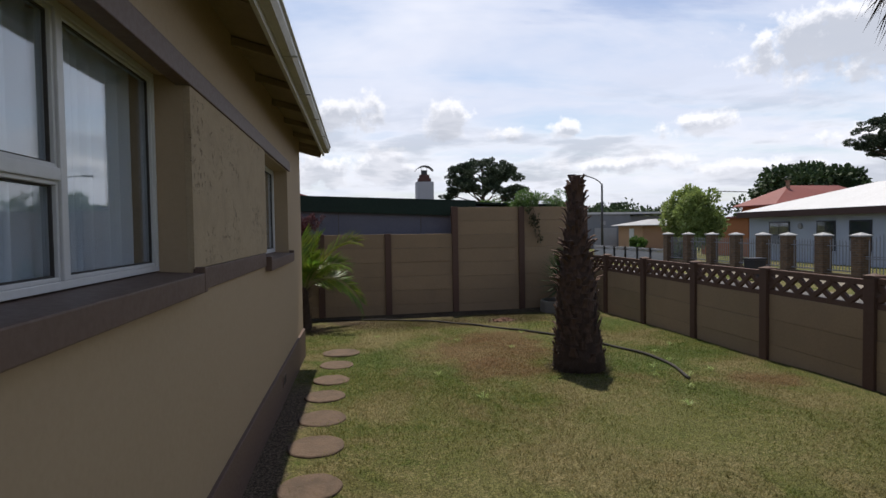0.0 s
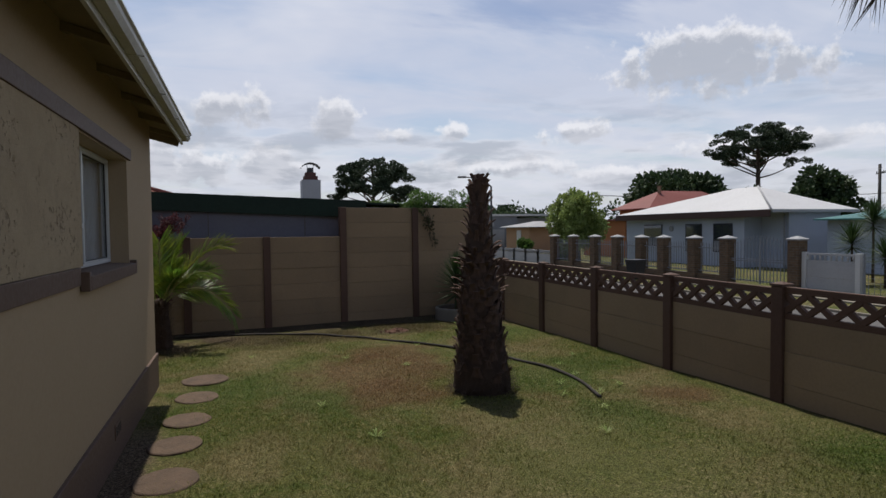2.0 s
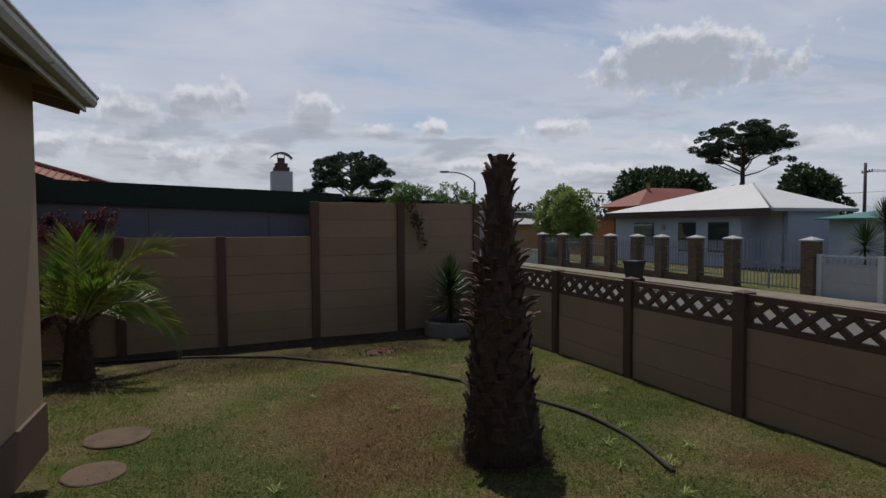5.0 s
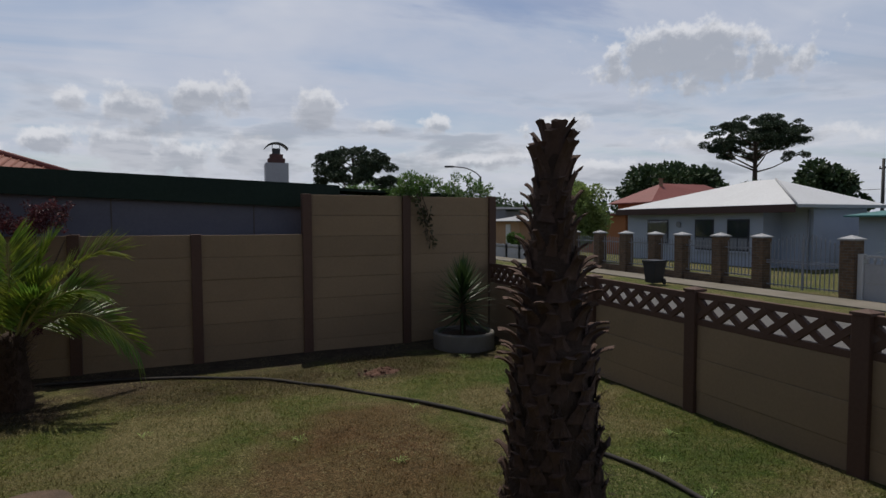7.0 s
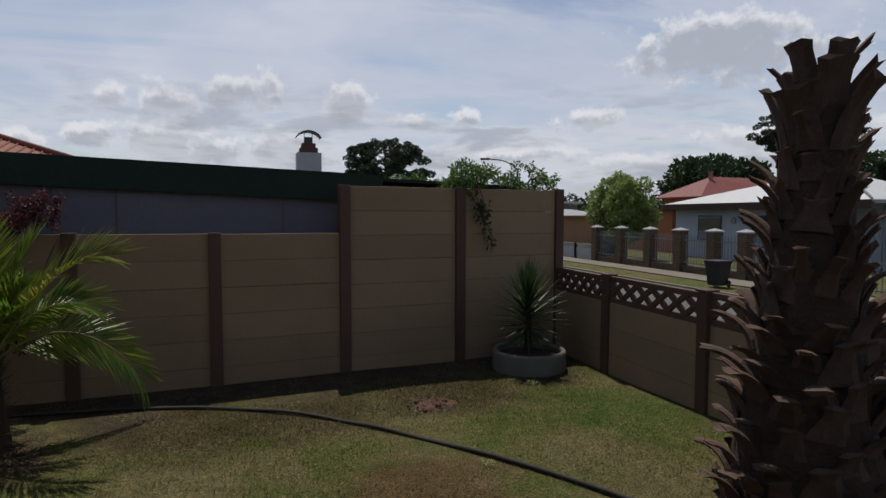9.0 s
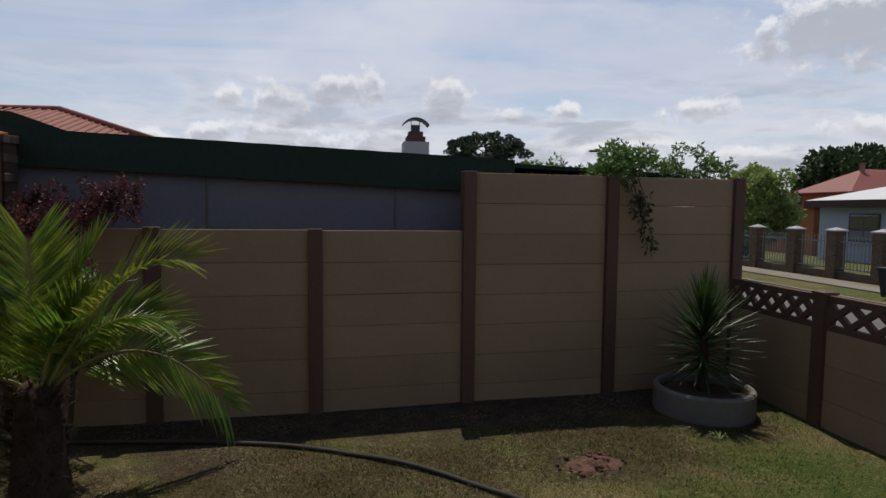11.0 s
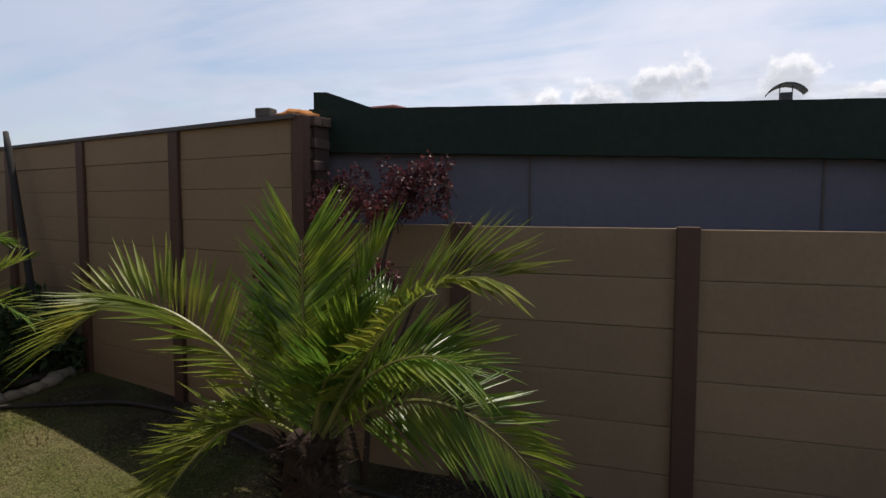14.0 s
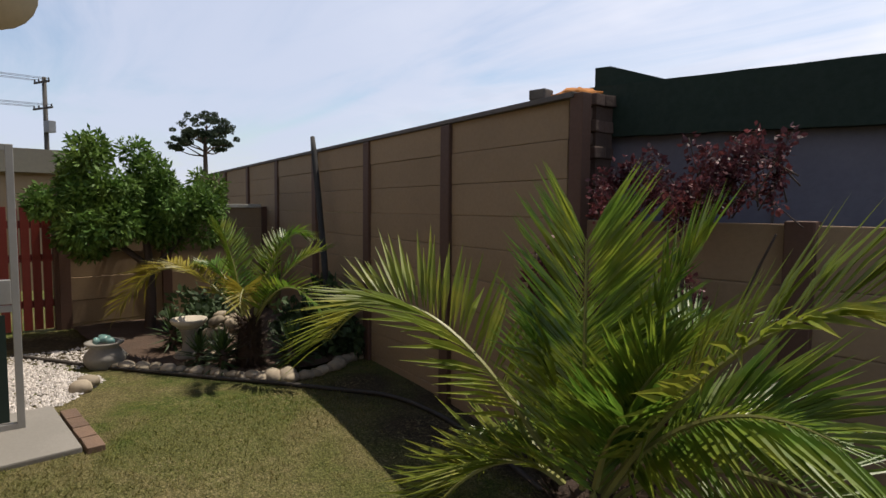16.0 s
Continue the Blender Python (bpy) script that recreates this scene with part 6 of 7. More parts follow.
pillar = thing("brick_pillar", "brown face-brick gate pillar with a white pyramid cap", "pillar", "pillars of the street railing", at=pose(XF, 13.95, ZG))
part("shaft", boxed(-0.19, 0.19, -0.19, 0.19, -0.1, 1.50, 0.006), M_PILLAR, pillar)
bm = boxed(-0.235, 0.235, -0.235, 0.235, 1.50, 1.545, 0.006)
base = [bm.verts.new((sx * 0.22, sy * 0.22, 1.546)) for sx, sy in ((-1, -1), (1, -1), (1, 1), (-1, 1))]
tip = bm.verts.new((0, 0, 1.64))
for k in range(4):
    bm.faces.new((base[k], base[(k + 1) % 4], tip))
part("cap", bm, M_PALEFENCE, pillar, "white pyramid cap")
PY = [13.95, 16.66, 18.22, 19.92, 21.30, 23.0, 24.75, 26.7, 28.6]
for y in PY[1:]:
    copy_thing(pillar, pose(XF, y, ZG))


def railing(y0, y1, arched=False, low=0.22):
    root = thing("steel_gate" if arched else "steel_railing", "grey steel driveway gate with spiked arched top, closed" if arched else "grey steel railing with spiked bars between brick pillars", "gate" if arched else "railing", "" if arched else "railings along the street")
    n = int((y1 - y0) / 0.125)
    if not arched:
        part("plinth", boxed(XF - 0.10, XF + 0.10, y0, y1, ZG - 0.1, ZG + low, 0.005), M_PILLAR, root, "low brick plinth")
    z0 = ZG + (0.06 if arched else low + 0.05)
    for k in range(1, n):
        y = y0 + (y1 - y0) * k / n
        s = (k / n - 0.5) * 2
        top = (1.22 + 0.34 * (1 - s * s) if arched else 1.30) + ZG
        bm = boxed(XF - 0.010, XF + 0.010, y - 0.010, y + 0.010, z0, top)
        v = [bm.verts.new(q) for q in ((XF - 0.012, y - 0.028, top), (XF + 0.012, y, top), (XF - 0.012, y + 0.028, top), (XF, y, top + 0.11))]
        for f in ((0, 1, 3), (1, 2, 3), (2, 0, 3), (0, 2, 1)):
            bm.faces.new([v[i] for i in f])
        part("bar", bm, M_RAIL, root)
    for z in ((ZG + 0.10, ZG + 0.75, ZG + 0.82) if arched else (ZG + low + 0.08, ZG + 1.15)):
        part("rail", boxed(XF - 0.016, XF + 0.016, y0, y1, z, z + 0.035), M_RAIL, root)
    if arched:
        part("stile", boxed(XF - 0.02, XF + 0.02, (y0 + y1) / 2 - 0.03, (y0 + y1) / 2 + 0.03, ZG + 0.03, ZG + 1.5), M_RAIL, root)


for a, b in zip(PY, PY[1:]):
    railing(a + 0.19, b - 0.19, arched=(a == PY[0]))


def precast_screen(y0, y1, top, label, x=XF):
    """A pale precast wall bay: two posts, two slabs and a row of little balusters."""
    root = thing("precast_fence", label, "fence", "pale precast fence bays")
    for y in (y0, y1):
        part("post", boxed(x - 0.07, x + 0.07, y - 0.07, y + 0.07, ZG - 0.1, top + 0.03, 0.006), M_WHITE if top > 0.7 else M_PALEFENCE, root)
    z = ZG - 0.05
    h = (top - 0.26 - z) / 2
    for k in range(2):
        part("slab", boxed(x - 0.024, x + 0.024, y0 + 0.071, y1 - 0.071, z + k * h, z + (k + 1) * h - 0.006, 0.005), M_PALEFENCE, root)
    part("rail", boxed(x - 0.03, x + 0.03, y0 + 0.071, y1 - 0.071, top - 0.26, top - 0.21), M_PALEFENCE, root)
    part("rail", boxed(x - 0.03, x + 0.03, y0 + 0.071, y1 - 0.071, top - 0.06, top), M_PALEFENCE, root)
    n = 9
    for k in range(n):
        y = y0 + 0.071 + (y1 - y0 - 0.142) * (k + 0.5) / n
        bm = bmesh.new()
        lathe(bm, [(0.035, top - 0.21), (0.022, top - 0.16), (0.04, top - 0.12), (0.03, top - 0.06)], 8, (x, y, 0))
        part("baluster", bm, M_PALEFENCE, root, smooth=True)


precast_screen(12.05, 13.68, 0.82, "white precast fence bay with a row of small balusters")
for k in range(6):
    precast_screen(28.9 + 1.55 * k, 30.45 + 1.55 * k, 0.42, "low pale precast fence bay in front of far houses")

# wire fence towards the near end of the street
wire = thing("wire_fence", "dark wire mesh fence with thin posts along the street", "fence")
for k in range(7):
    part("post", boxed(XF - 0.02, XF + 0.02, 11.9 - 1.8 * k - 0.02, 11.9 - 1.8 * k + 0.02, ZG - 0.1, 0.85), M_RAIL, wire)
bm = bmesh.new()
for k in range(70):
    y = 11.95 - 0.16 * k
    box(bm, XF - 0.004, XF + 0.004, y - 0.004, y + 0.004, ZG, 0.8)
for k in range(8):
    box(bm, XF - 0.004, XF + 0.004, 0.9, 11.95, ZG + 0.06 + 0.14 * k, ZG + 0.068 + 0.14 * k)
tagged(part("mesh", bm, M_RAIL, wire), kind="stuff")

# wheelie bin on the pavement
bin_ob = thing("wheelie_bin", "black plastic wheelie bin with its lid closed, on the pavement", "bin", at=pose(14.05, 18.65, -0.34, 0, 0, 10) @ Matrix.Diagonal((0.85, 0.82, 1.16, 1)))
bm = bmesh.new()
lo = [bm.verts.new((sx * 0.24, sy * 0.22, 0.06)) for sx, sy in ((-1, -1), (1, -1), (1, 1), (-1, 1))]
hi = [bm.verts.new((sx * 0.31, sy * 0.30, 0.62)) for sx, sy in ((-1, -1), (1, -1), (1, 1), (-1, 1))]
bm.faces.new(lo[::-1])
bm.faces.new(hi)
for k in range(4):
    bm.faces.new((lo[k], lo[(k + 1) % 4], hi[(k + 1) % 4], hi[k]))
part("body", bm, M_BIN, bin_ob)
part("lid", boxed(-0.34, 0.34, -0.33, 0.33, 0.622, 0.69, 0.02), M_BIN, bin_ob)
for s in (-1, 1):
    bm = bmesh.new()
    tube(bm, [(0.22, s * 0.27, 0.09), (0.22, s * 0.31, 0.09)], 0.09, 14)
    part("wheel", bm, M_BIN, bin_ob)


def hip_roof(x0, x1, y0, y1, ze, ridge, zr, t=0.06):
    """A hipped roof over a rectangle, with its ridge between two points."""
    bm = bmesh.new()
    (rx0, ry0), (rx1, ry1) = ridge
    for dz in (0.0,):
        e = [bm.verts.new(p) for p in ((x0, y0, ze), (x1, y0, ze), (x1, y1, ze), (x0, y1, ze))]
        l = [bm.verts.new((v.co.x, v.co.y, ze - t)) for v in e]
        r = [bm.verts.new((rx0, ry0, zr)), bm.verts.new((rx1, ry1, zr))]
        for f in ((e[0], e[1], r[0]), (e[1], e[2], r[1], r[0]), (e[2], e[3], r[1]), (e[3], e[0], r[0], r[1])):
            bm.faces.new(f)
        for k in range(4):
            bm.faces.new((l[k], l[(k + 1) % 4], e[(k + 1) % 4], e[k]))
        bm.faces.new(l[::-1])
    return bm


def far_window(root, x, y0, y1, z0, z1):
    """A dark-framed casement with a mid rail, blinds and a sill, in a wall that faces the street."""
    w = part("window", boxed(x - 0.05, x - 0.012, y0, y1, z0, z1), M_FRAME_DARK, root, "dark framed window")
    m = (y0 + y1) / 2
    zm = z0 + (z1 - z0) * 0.42
    for a, b in ((y0 + 0.07, m - 0.03), (m + 0.03, y1 - 0.07)):
        part("pane", boxed(x - 0.058, x - 0.051, a, b, z0 + 0.07, zm - 0.03), M_BLIND, w, "pane with a grey blind")
        part("pane", boxed(x - 0.058, x - 0.051, a, b, zm + 0.03, z1 - 0.07), M_GLASS, w)
    part("sill", boxed(x - 0.10, x - 0.002, y0 - 0.06, y1 + 0.06, z0 - 0.09, z0 - 0.005), M_BLUEWALL, w)


# pale blue-grey house with a white hipped roof
h2 = thing("house", "pale blue-grey house with a white hipped sheet roof", "house")
part("wall", boxed(22.9, 27.6, 22.07, 31.0, -0.4, 2.34), M_BLUEWALL, h2)
part("wall", boxed(24.0, 27.3, 20.6, 22.07, -0.4, 2.34), M_BLUEWALL, h2)
part("roof", hip_roof(22.45, 28.0, 20.2, 31.4, 2.40, ((25.1, 23.3), (25.1, 24.7)), 3.66), M_ZINC, h2, "white roof sheeting")
part("fascia", boxed(22.36, 22.43, 20.2, 31.4, 2.06, 2.385), M_FASCIA, h2, "brown fascia")
part("gutter", boxed(22.51, 28.0, 20.17, 20.23, 2.26, 2.38), M_PALEFENCE, h2)
bm = bmesh.new()
tube(bm, [(25.1, 23.3, 3.68), (22.47, 20.22, 2.42)], 0.05, 6)
part("hip_capping", bm, M_PALEFENCE, h2, smooth=True)
bm = bmesh.new()
tube(bm, [(23.9, 20.75, 2.2), (23.9, 20.75, -0.3)], 0.04, 8)
part("downpipe", bm, M_RAIL, h2, smooth=True)
for y0, y1, z0 in ((27.75, 29.3, 0.55), (24.75, 25.9, 0.32), (22.75, 23.95, 0.35)):
    far_window(h2, 22.9, y0, y1, z0, 1.80)
bm = bmesh.new()
lathe(bm, [(0.16, -0.02), (0.16, 0.02)], 14)
part("wall_plaque", bm, M_RAIL, h2, at=pose(22.86, 27.0, 1.55, 0, 90, 0))

# red-roofed house with an orange wall
h3 = thing("house", "orange-walled house with a red sheet roof and brick chimney", "house")
part("wall", boxed(25.4, 33.0, 31.9, 35.1, -0.4, 2.85), M_ORANGEWALL, h3)
part("wall", boxed(24.0, 25.395, 32.6, 37.5, -0.4, 2.1), M_ORANGEWALL, h3)
part("porch_roof", boxed(23.7, 25.395, 32.3, 37.8, 2.104, 2.20), M_REDROOF, h3)
part("roof", hip_roof(25.0, 33.4, 31.5, 35.6, 2.90, ((27.4, 33.4), (31.2, 33.6)), 4.15), M_REDROOF, h3, "red roof sheeting")
part("chimney", boxed(27.09, 27.26, 33.09, 33.26, 3.4, 4.40), M_BRICK, h3, "red brick chimney")
part("chimney_cap", boxed(27.05, 27.30, 33.05, 33.30, 4.401, 4.46), M_BRICK, h3)

# teal-roofed carport beside it
cp = thing("carport", "low grey-blue outbuilding with a teal sheet roof", "building")
part("wall", boxed(24.2, 30.5, 14.5, 18.9, -0.4, 1.86), M_BLUEWALL, cp)
part("roof", hip_roof(23.6, 31.0, 13.8, 19.1, 1.92, ((27.2, 15.5), (27.2, 17.2)), 2.45), M_TEAL, cp, "teal roof sheeting")

# far houses down the street
h4 = thing("house", "grey far house with a pale flat roof and a garage door", "house")
part("wall", boxed(21.0, 25.8, 52.0, 60.0, -0.4, 2.9), M_GREYHOUSE, h4)
part("roof", boxed(20.8, 30.0, 51.8, 60.2, 2.9, 3.08), M_ZINC, h4)
part("wall", boxed(25.81, 29.8, 52.5, 60.0, -0.4, 2.7), M_GREYHOUSE, h4)
part("garage_door", boxed(22.2, 24.4, 51.94, 51.995, -0.3, 1.6), M_PALEFENCE, h4, "pale garage door")
part("sign", boxed(22.8, 23.3, 51.93, 51.995, 1.9, 2.25), M_PALEFENCE, h4, "pale blank sign")
h5 = thing("house", "small tan far house with a pale low roof", "house")
part("wall", boxed(23.2, 27.5, 44.5, 49.0, -0.4, 1.75), M_TAN, h5)
part("roof", hip_roof(22.7, 28.0, 44.0, 49.5, 1.80, ((25.2, 46.0), (25.2, 47.5)), 2.3), M_PALEFENCE, h5)
part("door", boxed(23.14, 23.195, 46.0, 46.8, -0.3, 1.5), M_WHITE, h5)

# street lamp
lamp = thing("street_lamp", "dark steel street lamp with a curved arm", "street lamp", at=pose(18.1, 40.9, -0.34))
bm = bmesh.new()
tube(bm, [(0, 0, -0.2), (0, 0, 3.0), (0, 0, 5.25)], [0.10, 0.085, 0.07], 10)
part("pole", bm, M_LAMPPOST, lamp, smooth=True)
bm = bmesh.new()
tube(bm, spline([(0, 0, 5.2), (-0.35, 0.15, 5.55), (-1.0, 0.4, 5.85), (-1.75, 0.75, 5.95)], 5), 0.04, 8)
part("arm", bm, M_LAMPPOST, lamp, smooth=True)
part("lamp_head", boxed(-0.40, 0.25, -0.13, 0.13, -0.06, 0.07, 0.04), M_LAMPPOST, lamp, at=pose(-1.95, 0.84, 5.95, 0, 0, -23))


# ---------------------------------------------------------------- trees far and near
# needle green with distance haze mixed into the colour
M_PINE = material("hazed_pine_needles", (0.030, 0.050, 0.026), 0.7, (0.062, 0.085, 0.045), 10, 0.5, 0.7, 0.0, island=0.4, translucent=0.15)


def pine(at, label, trunk_h, crown, count, seed, size=0.28, lean=0.0, mat=None):
    """An umbrella pine: bare forked limbs under flat separate pads of needles."""
    rng = random.Random(seed)
    lines = [([(0, 0, -0.3), (lean * 0.3, 0, trunk_h * 0.5), (lean, 0, trunk_h), (lean * 1.2, 0.2, crown["hi"] - 0.9)], 0.34, 0.08)]
    pads = []
    limbs = crown["limbs"]
    for k in range(limbs):
        a = k * 2.39996 + rng.uniform(-0.35, 0.35)
        r = crown["r"] * (0.25 + 0.70 * math.sqrt((k + 0.5) / limbs)) * rng.uniform(0.85, 1.03)
        z = crown["lo"] + (crown["hi"] - crown["lo"]) * (1 - min(1.0, r / crown["r"]) ** 1.8) * rng.uniform(0.75, 1.0) + rng.uniform(-0.15, 0.35)
        end = Vector((lean + r * math.cos(a), r * math.sin(a), z))
        root_p = Vector((lean * 0.9, 0, max(trunk_h * 0.62, z - rng.uniform(0.12, 0.5) * r - 0.3)))
        mid = root_p.lerp(end, 0.5) + Vector((rng.uniform(-0.3, 0.3), rng.uniform(-0.3, 0.3), rng.uniform(-0.35, 0.35)))
        lines.append(([tuple(root_p), tuple(mid), tuple(end)], 0.085, 0.02))
        for q in range(crown["pads"]):
            f = rng.uniform(0.55, 1.05)
            c = mid.lerp(end, f) + Vector((rng.uniform(-1, 1), rng.uniform(-1, 1), rng.uniform(-0.15, 0.55))) * crown["r"] * 0.16
            s = crown["r"] * rng.uniform(0.05, 0.12)
            pads.append((tuple(c), (s, s, s * rng.uniform(0.35, 0.65))))
    # flat-bottomed dome of close pads over the limbs
    for k in range(crown["dome"]):
        a = k * 2.39996 + rng.uniform(-0.3, 0.3)
        f = math.sqrt((k + 0.5) / crown["dome"])
        r = crown["r"] * 0.96 * f * rng.uniform(0.88, 1.06)
        z = crown["lo"] + (crown["hi"] - crown["lo"]) * (0.38 + 0.62 * math.sqrt(max(0.0, 1 - f * f))) + rng.uniform(-0.35, 0.25)
        s = crown["r"] * rng.uniform(0.06, 0.115)
        pads.append(((lean + r * math.cos(a), r * math.sin(a), z), (s, s, s * rng.uniform(0.35, 0.6))))
    return plant("pine_tree", label, "tree", at, lines, pads, count, size, mat or M_PINE, seed, 1.5)


pine((49.0, 45.0, -0.5), "tall dark umbrella pine with bare forked limbs behind roofs", 9.0, {"limbs": 22, "pads": 7, "r": 4.9, "lo": 8.2, "hi": 12.0, "dome": 42}, 46000, 101, 0.10)
pine((14.2, 64.5, -0.5), "dark spreading umbrella pine standing beyond the houses", 6.2, {"limbs": 24, "pads": 6, "r": 5.0, "lo": 5.2, "hi": 9.9, "dome": 64}, 52000, 102, 0.11)
pine((-56.0, 29.6, -0.5), "distant small umbrella pine with open bare limbs", 8.0, {"limbs": 16, "pads": 6, "r": 3.2, "lo": 6.9, "hi": 10.7, "dome": 34}, 15000, 103, 0.12)
plant("broad_tree", "large dense dark green rounded tree behind the red roof", "tree", (40.3, 46.3, -0.5),
      [([(0, 0, -0.3), (0, 0, 2.5), (0, 0, 5.0)], 0.4, 0.15)],
      clumps_in(111, 30, (-3.2, -3.2, 3.4), (2.0, 3.4, 6.4), 0.9, 1.5) + clumps_in(112, 16, (1.2, -6.2, 3.0), (4.4, -2.0, 4.9), 0.6, 1.2), 19000, 0.30, M_LEAF_DARK, 113, 1.4)
plant("broad_tree", "dark bushy tree beside the umbrella pine", "tree", (48.6, 37.3, -0.5),
      [([(0, 0, -0.3), (0, 0, 2.5), (0, 0, 4.0)], 0.3, 0.12)],
      clumps_in(121, 22, (-1.6, -2.0, 2.5), (1.2, 2.4, 6.4), 0.7, 1.2), 9500, 0.28, M_LEAF_DARK, 122, 1.4)
plant("round_tree", "rounded light green clipped tree behind the railings", "tree", (18.1, 28.9, -0.30),
      [([(0, 0, -0.2), (0, 0, 0.8), (0.05, 0, 1.6)], 0.14, 0.08)],
      clumps_in(131, 46, (-1.05, -1.1, 1.1), (1.05, 1.1, 3.3), 0.30, 0.58) + clumps_in(133, 12, (-0.7, -0.7, 3.3), (0.7, 0.7, 3.85), 0.25, 0.42), 17000, 0.09, M_LEAF_LIGHT, 132, 1.8)
for k, (x, y, r, h) in enumerate(((37.5, 84.0, 2.4, 5.2), (41.0, 82.0, 1.6, 4.0), (20.0, 95.0, 3.5, 4.0), (58.0, 70.0, 4.0, 4.2), (31.0, 72.0, 4.0, 4.6), (36.5, 66.0, 3.6, 4.4), (25.5, 80.0, 4.0, 4.4), (29.0, 60.0, 2.6, 3.6), (45.0, 60.0, 4.0, 4.4))):
    plant("far_tree", "hazy dark green tree far down the street", "tree", (x, y, -0.5), [([(0, 0, -0.3), (0, 0, h * 0.6)], 0.2, 0.1)],
          clumps_in(140 + k, 12, (-r, -r, h * 0.45), (r, r, h * 0.92), r * 0.3, r * 0.5), 3000, 0.30, M_LEAF_DARK, 150 + k, 1.4)
for k, (x, y, h, n) in enumerate(((20.7, 14.6, 2.35, 240), (19.4, 14.4, 1.55, 200), (20.4, 13.4, 1.9, 220), (19.2, 13.2, 1.1, 160))):
    yucca((x, y, -0.34), "tall spiky dragon tree in the garden across the street", h, n, 0.75, 160 + k, "dragon_tree", 0.80)
for k, (x, y, r, h) in enumerate(((18.2, 9.5, 0.8, 0.9), (18.6, 7.2, 1.0, 1.2), (19.5, 11.2, 0.9, 0.8), (23.5, 11.5, 1.6, 2.6), (18.0, 30.0, 0.8, 0.7), (22.0, 43.0, 0.6, 1.2))):
    plant("garden_bush", "leafy green garden bush across the street", "shrub", (x, y, -0.34), [([(0, 0, -0.1), (0, 0, h * 0.6)], 0.04, 0.02)],
          clumps_in(170 + k, 10, (-r * 0.7, -r * 0.7, h * 0.2), (r * 0.7, r * 0.7, h * 0.9), r * 0.28, r * 0.45), 2200, 0.09, M_LEAF, 180 + k, 1.8)


# ---------------------------------------------------------------- poles and wires
def utility_pole(at, height, turn, arms, box_z=None):
    root = thing("utility_pole", "dark timber utility pole with cross arms and wires", "utility pole", at=pose(*at, 0, 0, turn))
    bm = bmesh.new()
    tube(bm, [(0, 0, -0.5), (0, 0, height * 0.5), (0, 0, height)], [0.15, 0.13, 0.11], 9)
    part("pole", bm, M_WOODPOLE, root, smooth=True)
    for z, w in arms:
        part("cross_arm", boxed(-w, w, -0.16, -0.10, z, z + 0.11), M_WOODPOLE, root)
        for s in (-0.9, -0.4, 0.4, 0.9):
            bm = bmesh.new()
            lathe(bm, [(0.03, 0), (0.05, 0.06), (0.03, 0.14)], 8, (s * w, -0.13, z + 0.11))
            part("insulator", bm, M_WOODPOLE, root)
        bm = bmesh.new()
        for s in (-0.9, -0.4, 0.4, 0.9):
            tube(bm, [(s * w, -0.13 - d, z + 0.2 - 0.9 * math.sin(math.pi * d / 40)) for d in (0, 8, 16, 24, 32, 40)], 0.012, 4)
        part("wires", bm, M_WOODPOLE, root)
    if box_z:
        part("transformer", boxed(0.14, 0.62, -0.2, 0.2, box_z, box_z + 0.65, 0.03), M_RAIL, root)


utility_pole((-39.4, 14.5, -0.4), 9.2, 20, ((8.85, 0.75), (7.4, 0.95)), 6.1)
utility_pole((50.6, 34.4, -0.4), 7.1, 60, ((6.3, 0.8),))
utility_pole((40.5, 62.0, -0.4), 6.6, 60, ((5.9, 0.7),))

# ---------------------------------------------------------------- roofs behind the garden walls
back_house = thing("house", "low house behind the garage with a tall grey chimney", "house")
part("wall", boxed(-1.0, 7.0, 18.6, 26.0, -0.4, 2.3), M_GREYHOUSE, back_house)
part("roof", boxed(-1.2, 7.2, 18.4, 26.2, 2.3, 2.42), M_GREYHOUSE, back_house)
part("chimney", boxed(2.10, 2.70, 20.0, 20.6, 2.42, 3.33, 0.01), M_PALEFENCE, back_house, "pale plastered chimney")
M_OLDBRICK = material("sooty_brick", (0.115, 0.055, 0.045), 0.9, (0.06, 0.04, 0.04), 30, 4.0, 0.5)
for r, z0, z1 in ((0.22, 3.331, 3.46), (0.17, 3.461, 3.58)):
    part("chimney_brick", boxed(2.40 - r, 2.40 + r, 20.3 - r, 20.3 + r, z0, z1, 0.008), M_OLDBRICK, back_house, "stepped brick top")
part("flue", boxed(2.31, 2.49, 20.2, 20.4, 3.581, 3.74), M_LAMPPOST, back_house)
bm = bmesh.new()
rows = []
for k in range(11):
    a = radians(35 + 11 * k)
    x, z = 2.40 + 0.38 * math.cos(a), 3.50 + 0.38 * math.sin(a)
    rows.append([bm.verts.new((x, y, z + d)) for y in (20.1, 20.5) for d in (0.0, 0.025)])
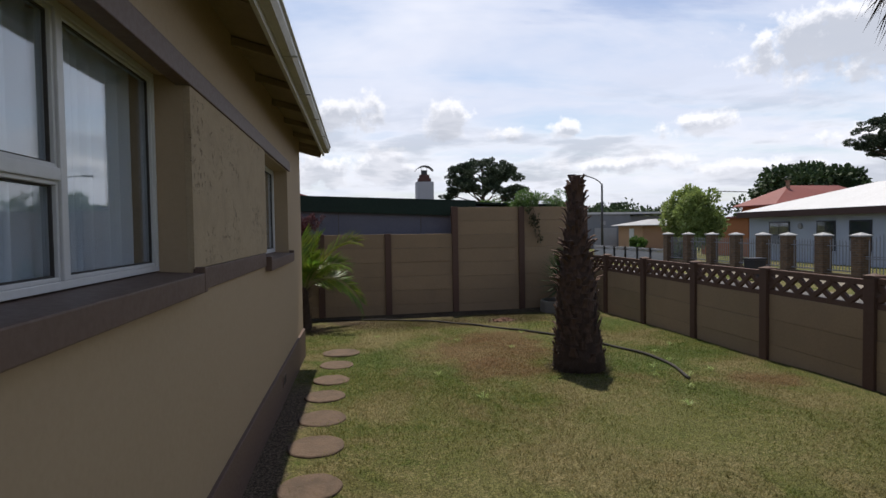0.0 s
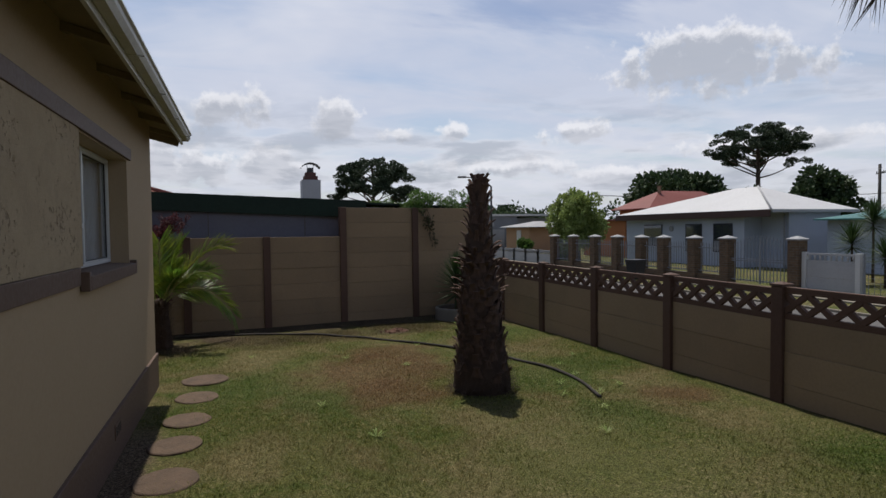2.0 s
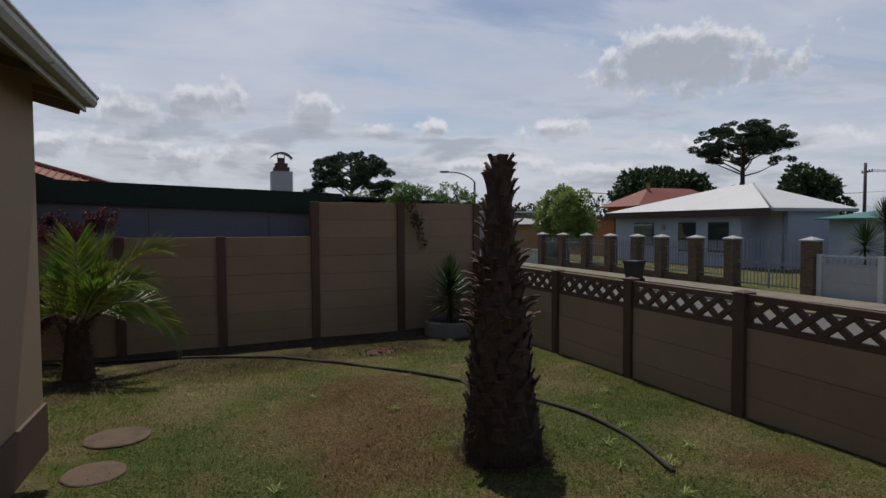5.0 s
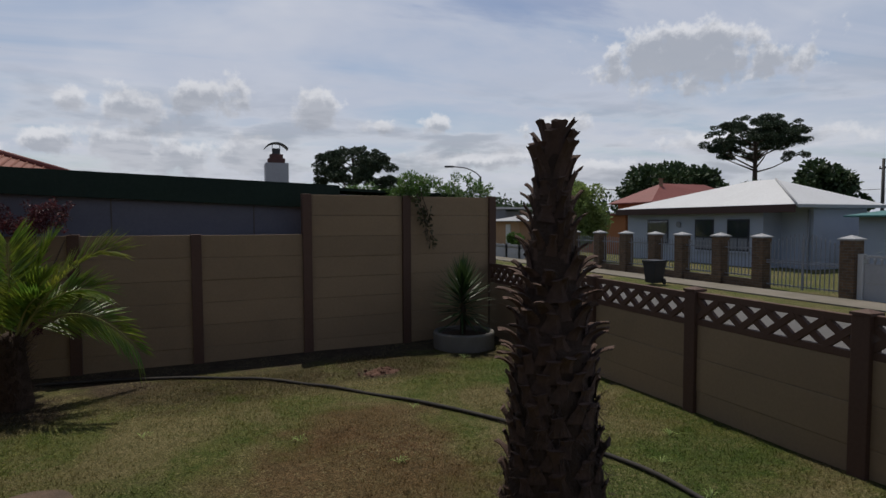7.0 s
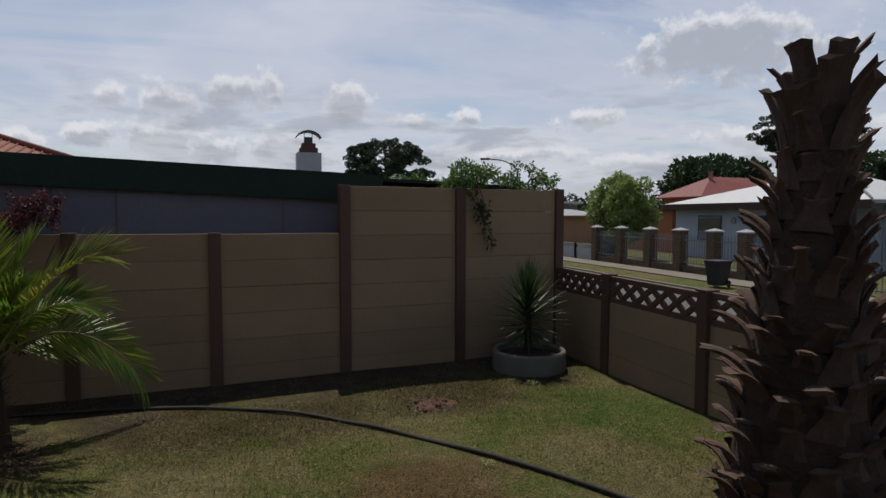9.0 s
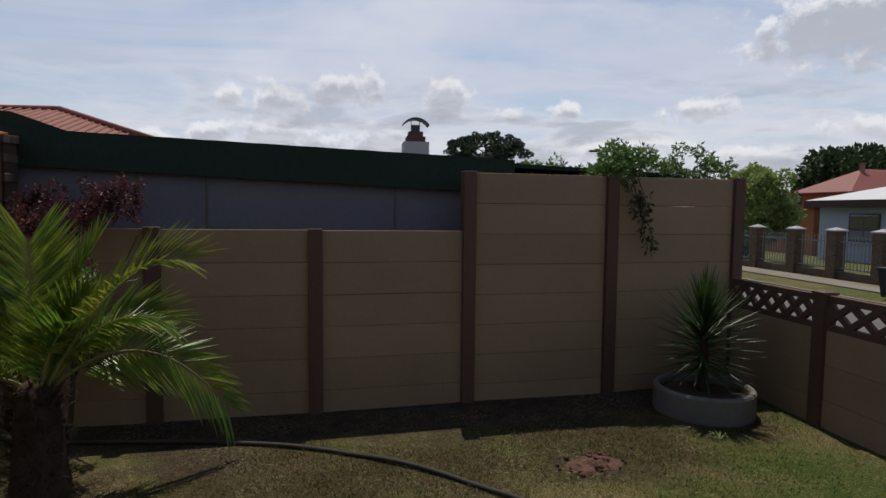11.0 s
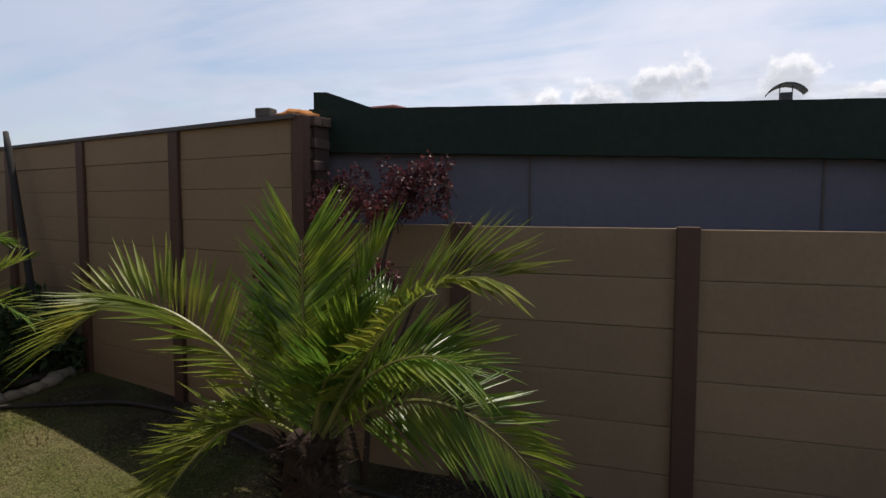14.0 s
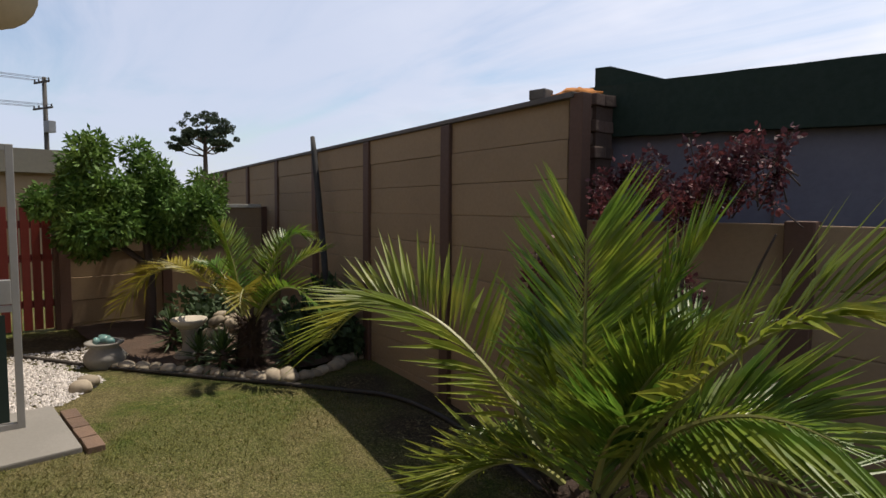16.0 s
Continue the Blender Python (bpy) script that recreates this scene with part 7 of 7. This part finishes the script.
for p, q in zip(rows, rows[1:]):
    bm.faces.new((p[1], q[1], q[3], p[3]))
    bm.faces.new((p[0], p[2], q[2], q[0]))
    bm.faces.new((p[0], q[0], q[1], p[1]))
    bm.faces.new((p[2], p[3], q[3], q[2]))
part("cowl", bm, M_LAMPPOST, back_house, "dark curved cowl")
for s in (-1, 1):
    part("cowl_stay", boxed(2.40 + s * 0.10 - 0.008, 2.40 + s * 0.10 + 0.008, 20.29, 20.31, 3.58, 3.87), M_LAMPPOST, back_house)

M_TERRACOTTA = material("terracotta_sheet", (0.25, 0.095, 0.065), 0.7, (0.18, 0.075, 0.05), 10, 0.8, 0.4, 0.1)
red = thing("house", "house with a low terracotta corrugated hipped roof behind walls", "house")
part("wall", boxed(-9.3, -1.9, 15.0, 20.2, -0.4, 2.45), M_TAN, red)
part("roof", hip_roof(-9.8, -1.2, 14.4, 20.8, 2.46, ((-3.86, 17.0), (-6.3, 17.2)), 3.32), M_TERRACOTTA, red, "terracotta roof sheeting")
bm = bmesh.new()
for k in range(58):
    x = -9.7 + 0.15 * k
    t = 1.0 if -6.3 < x < -3.86 else max(0.0, ((x + 9.8) / 3.5) if x < -6.3 else ((-1.2 - x) / 2.66))
    if t < 0.05:
        continue
    tube(bm, [(x, 14.4, 2.472), (x, 14.4 + 2.62 * t, 2.472 + 0.86 * t)], 0.016, 4)
tagged(part("roof_ribs", bm, M_TERRACOTTA, red), kind="stuff")
bm = bmesh.new()
tube(bm, [(-1.2, 14.4, 2.48), (-3.86, 17.0, 3.34), (-6.3, 17.2, 3.34), (-9.8, 14.4, 2.48)], 0.05, 6)
part("ridge_capping", bm, M_REDROOF, red, smooth=True)
shed = thing("outbuilding", "beige far outbuilding with a flat roof edge", "building")
part("wall", boxed(-17.0, -12.6, 4.5, 10.6, -0.4, 2.2), M_HOUSE, shed)
part("roof", boxed(-17.2, -12.4, 4.3, 10.8, 2.2, 2.62), material("weathered_roof_edge", (0.25, 0.225, 0.165), 0.85, (0.18, 0.16, 0.12), 20, 1.2), shed)
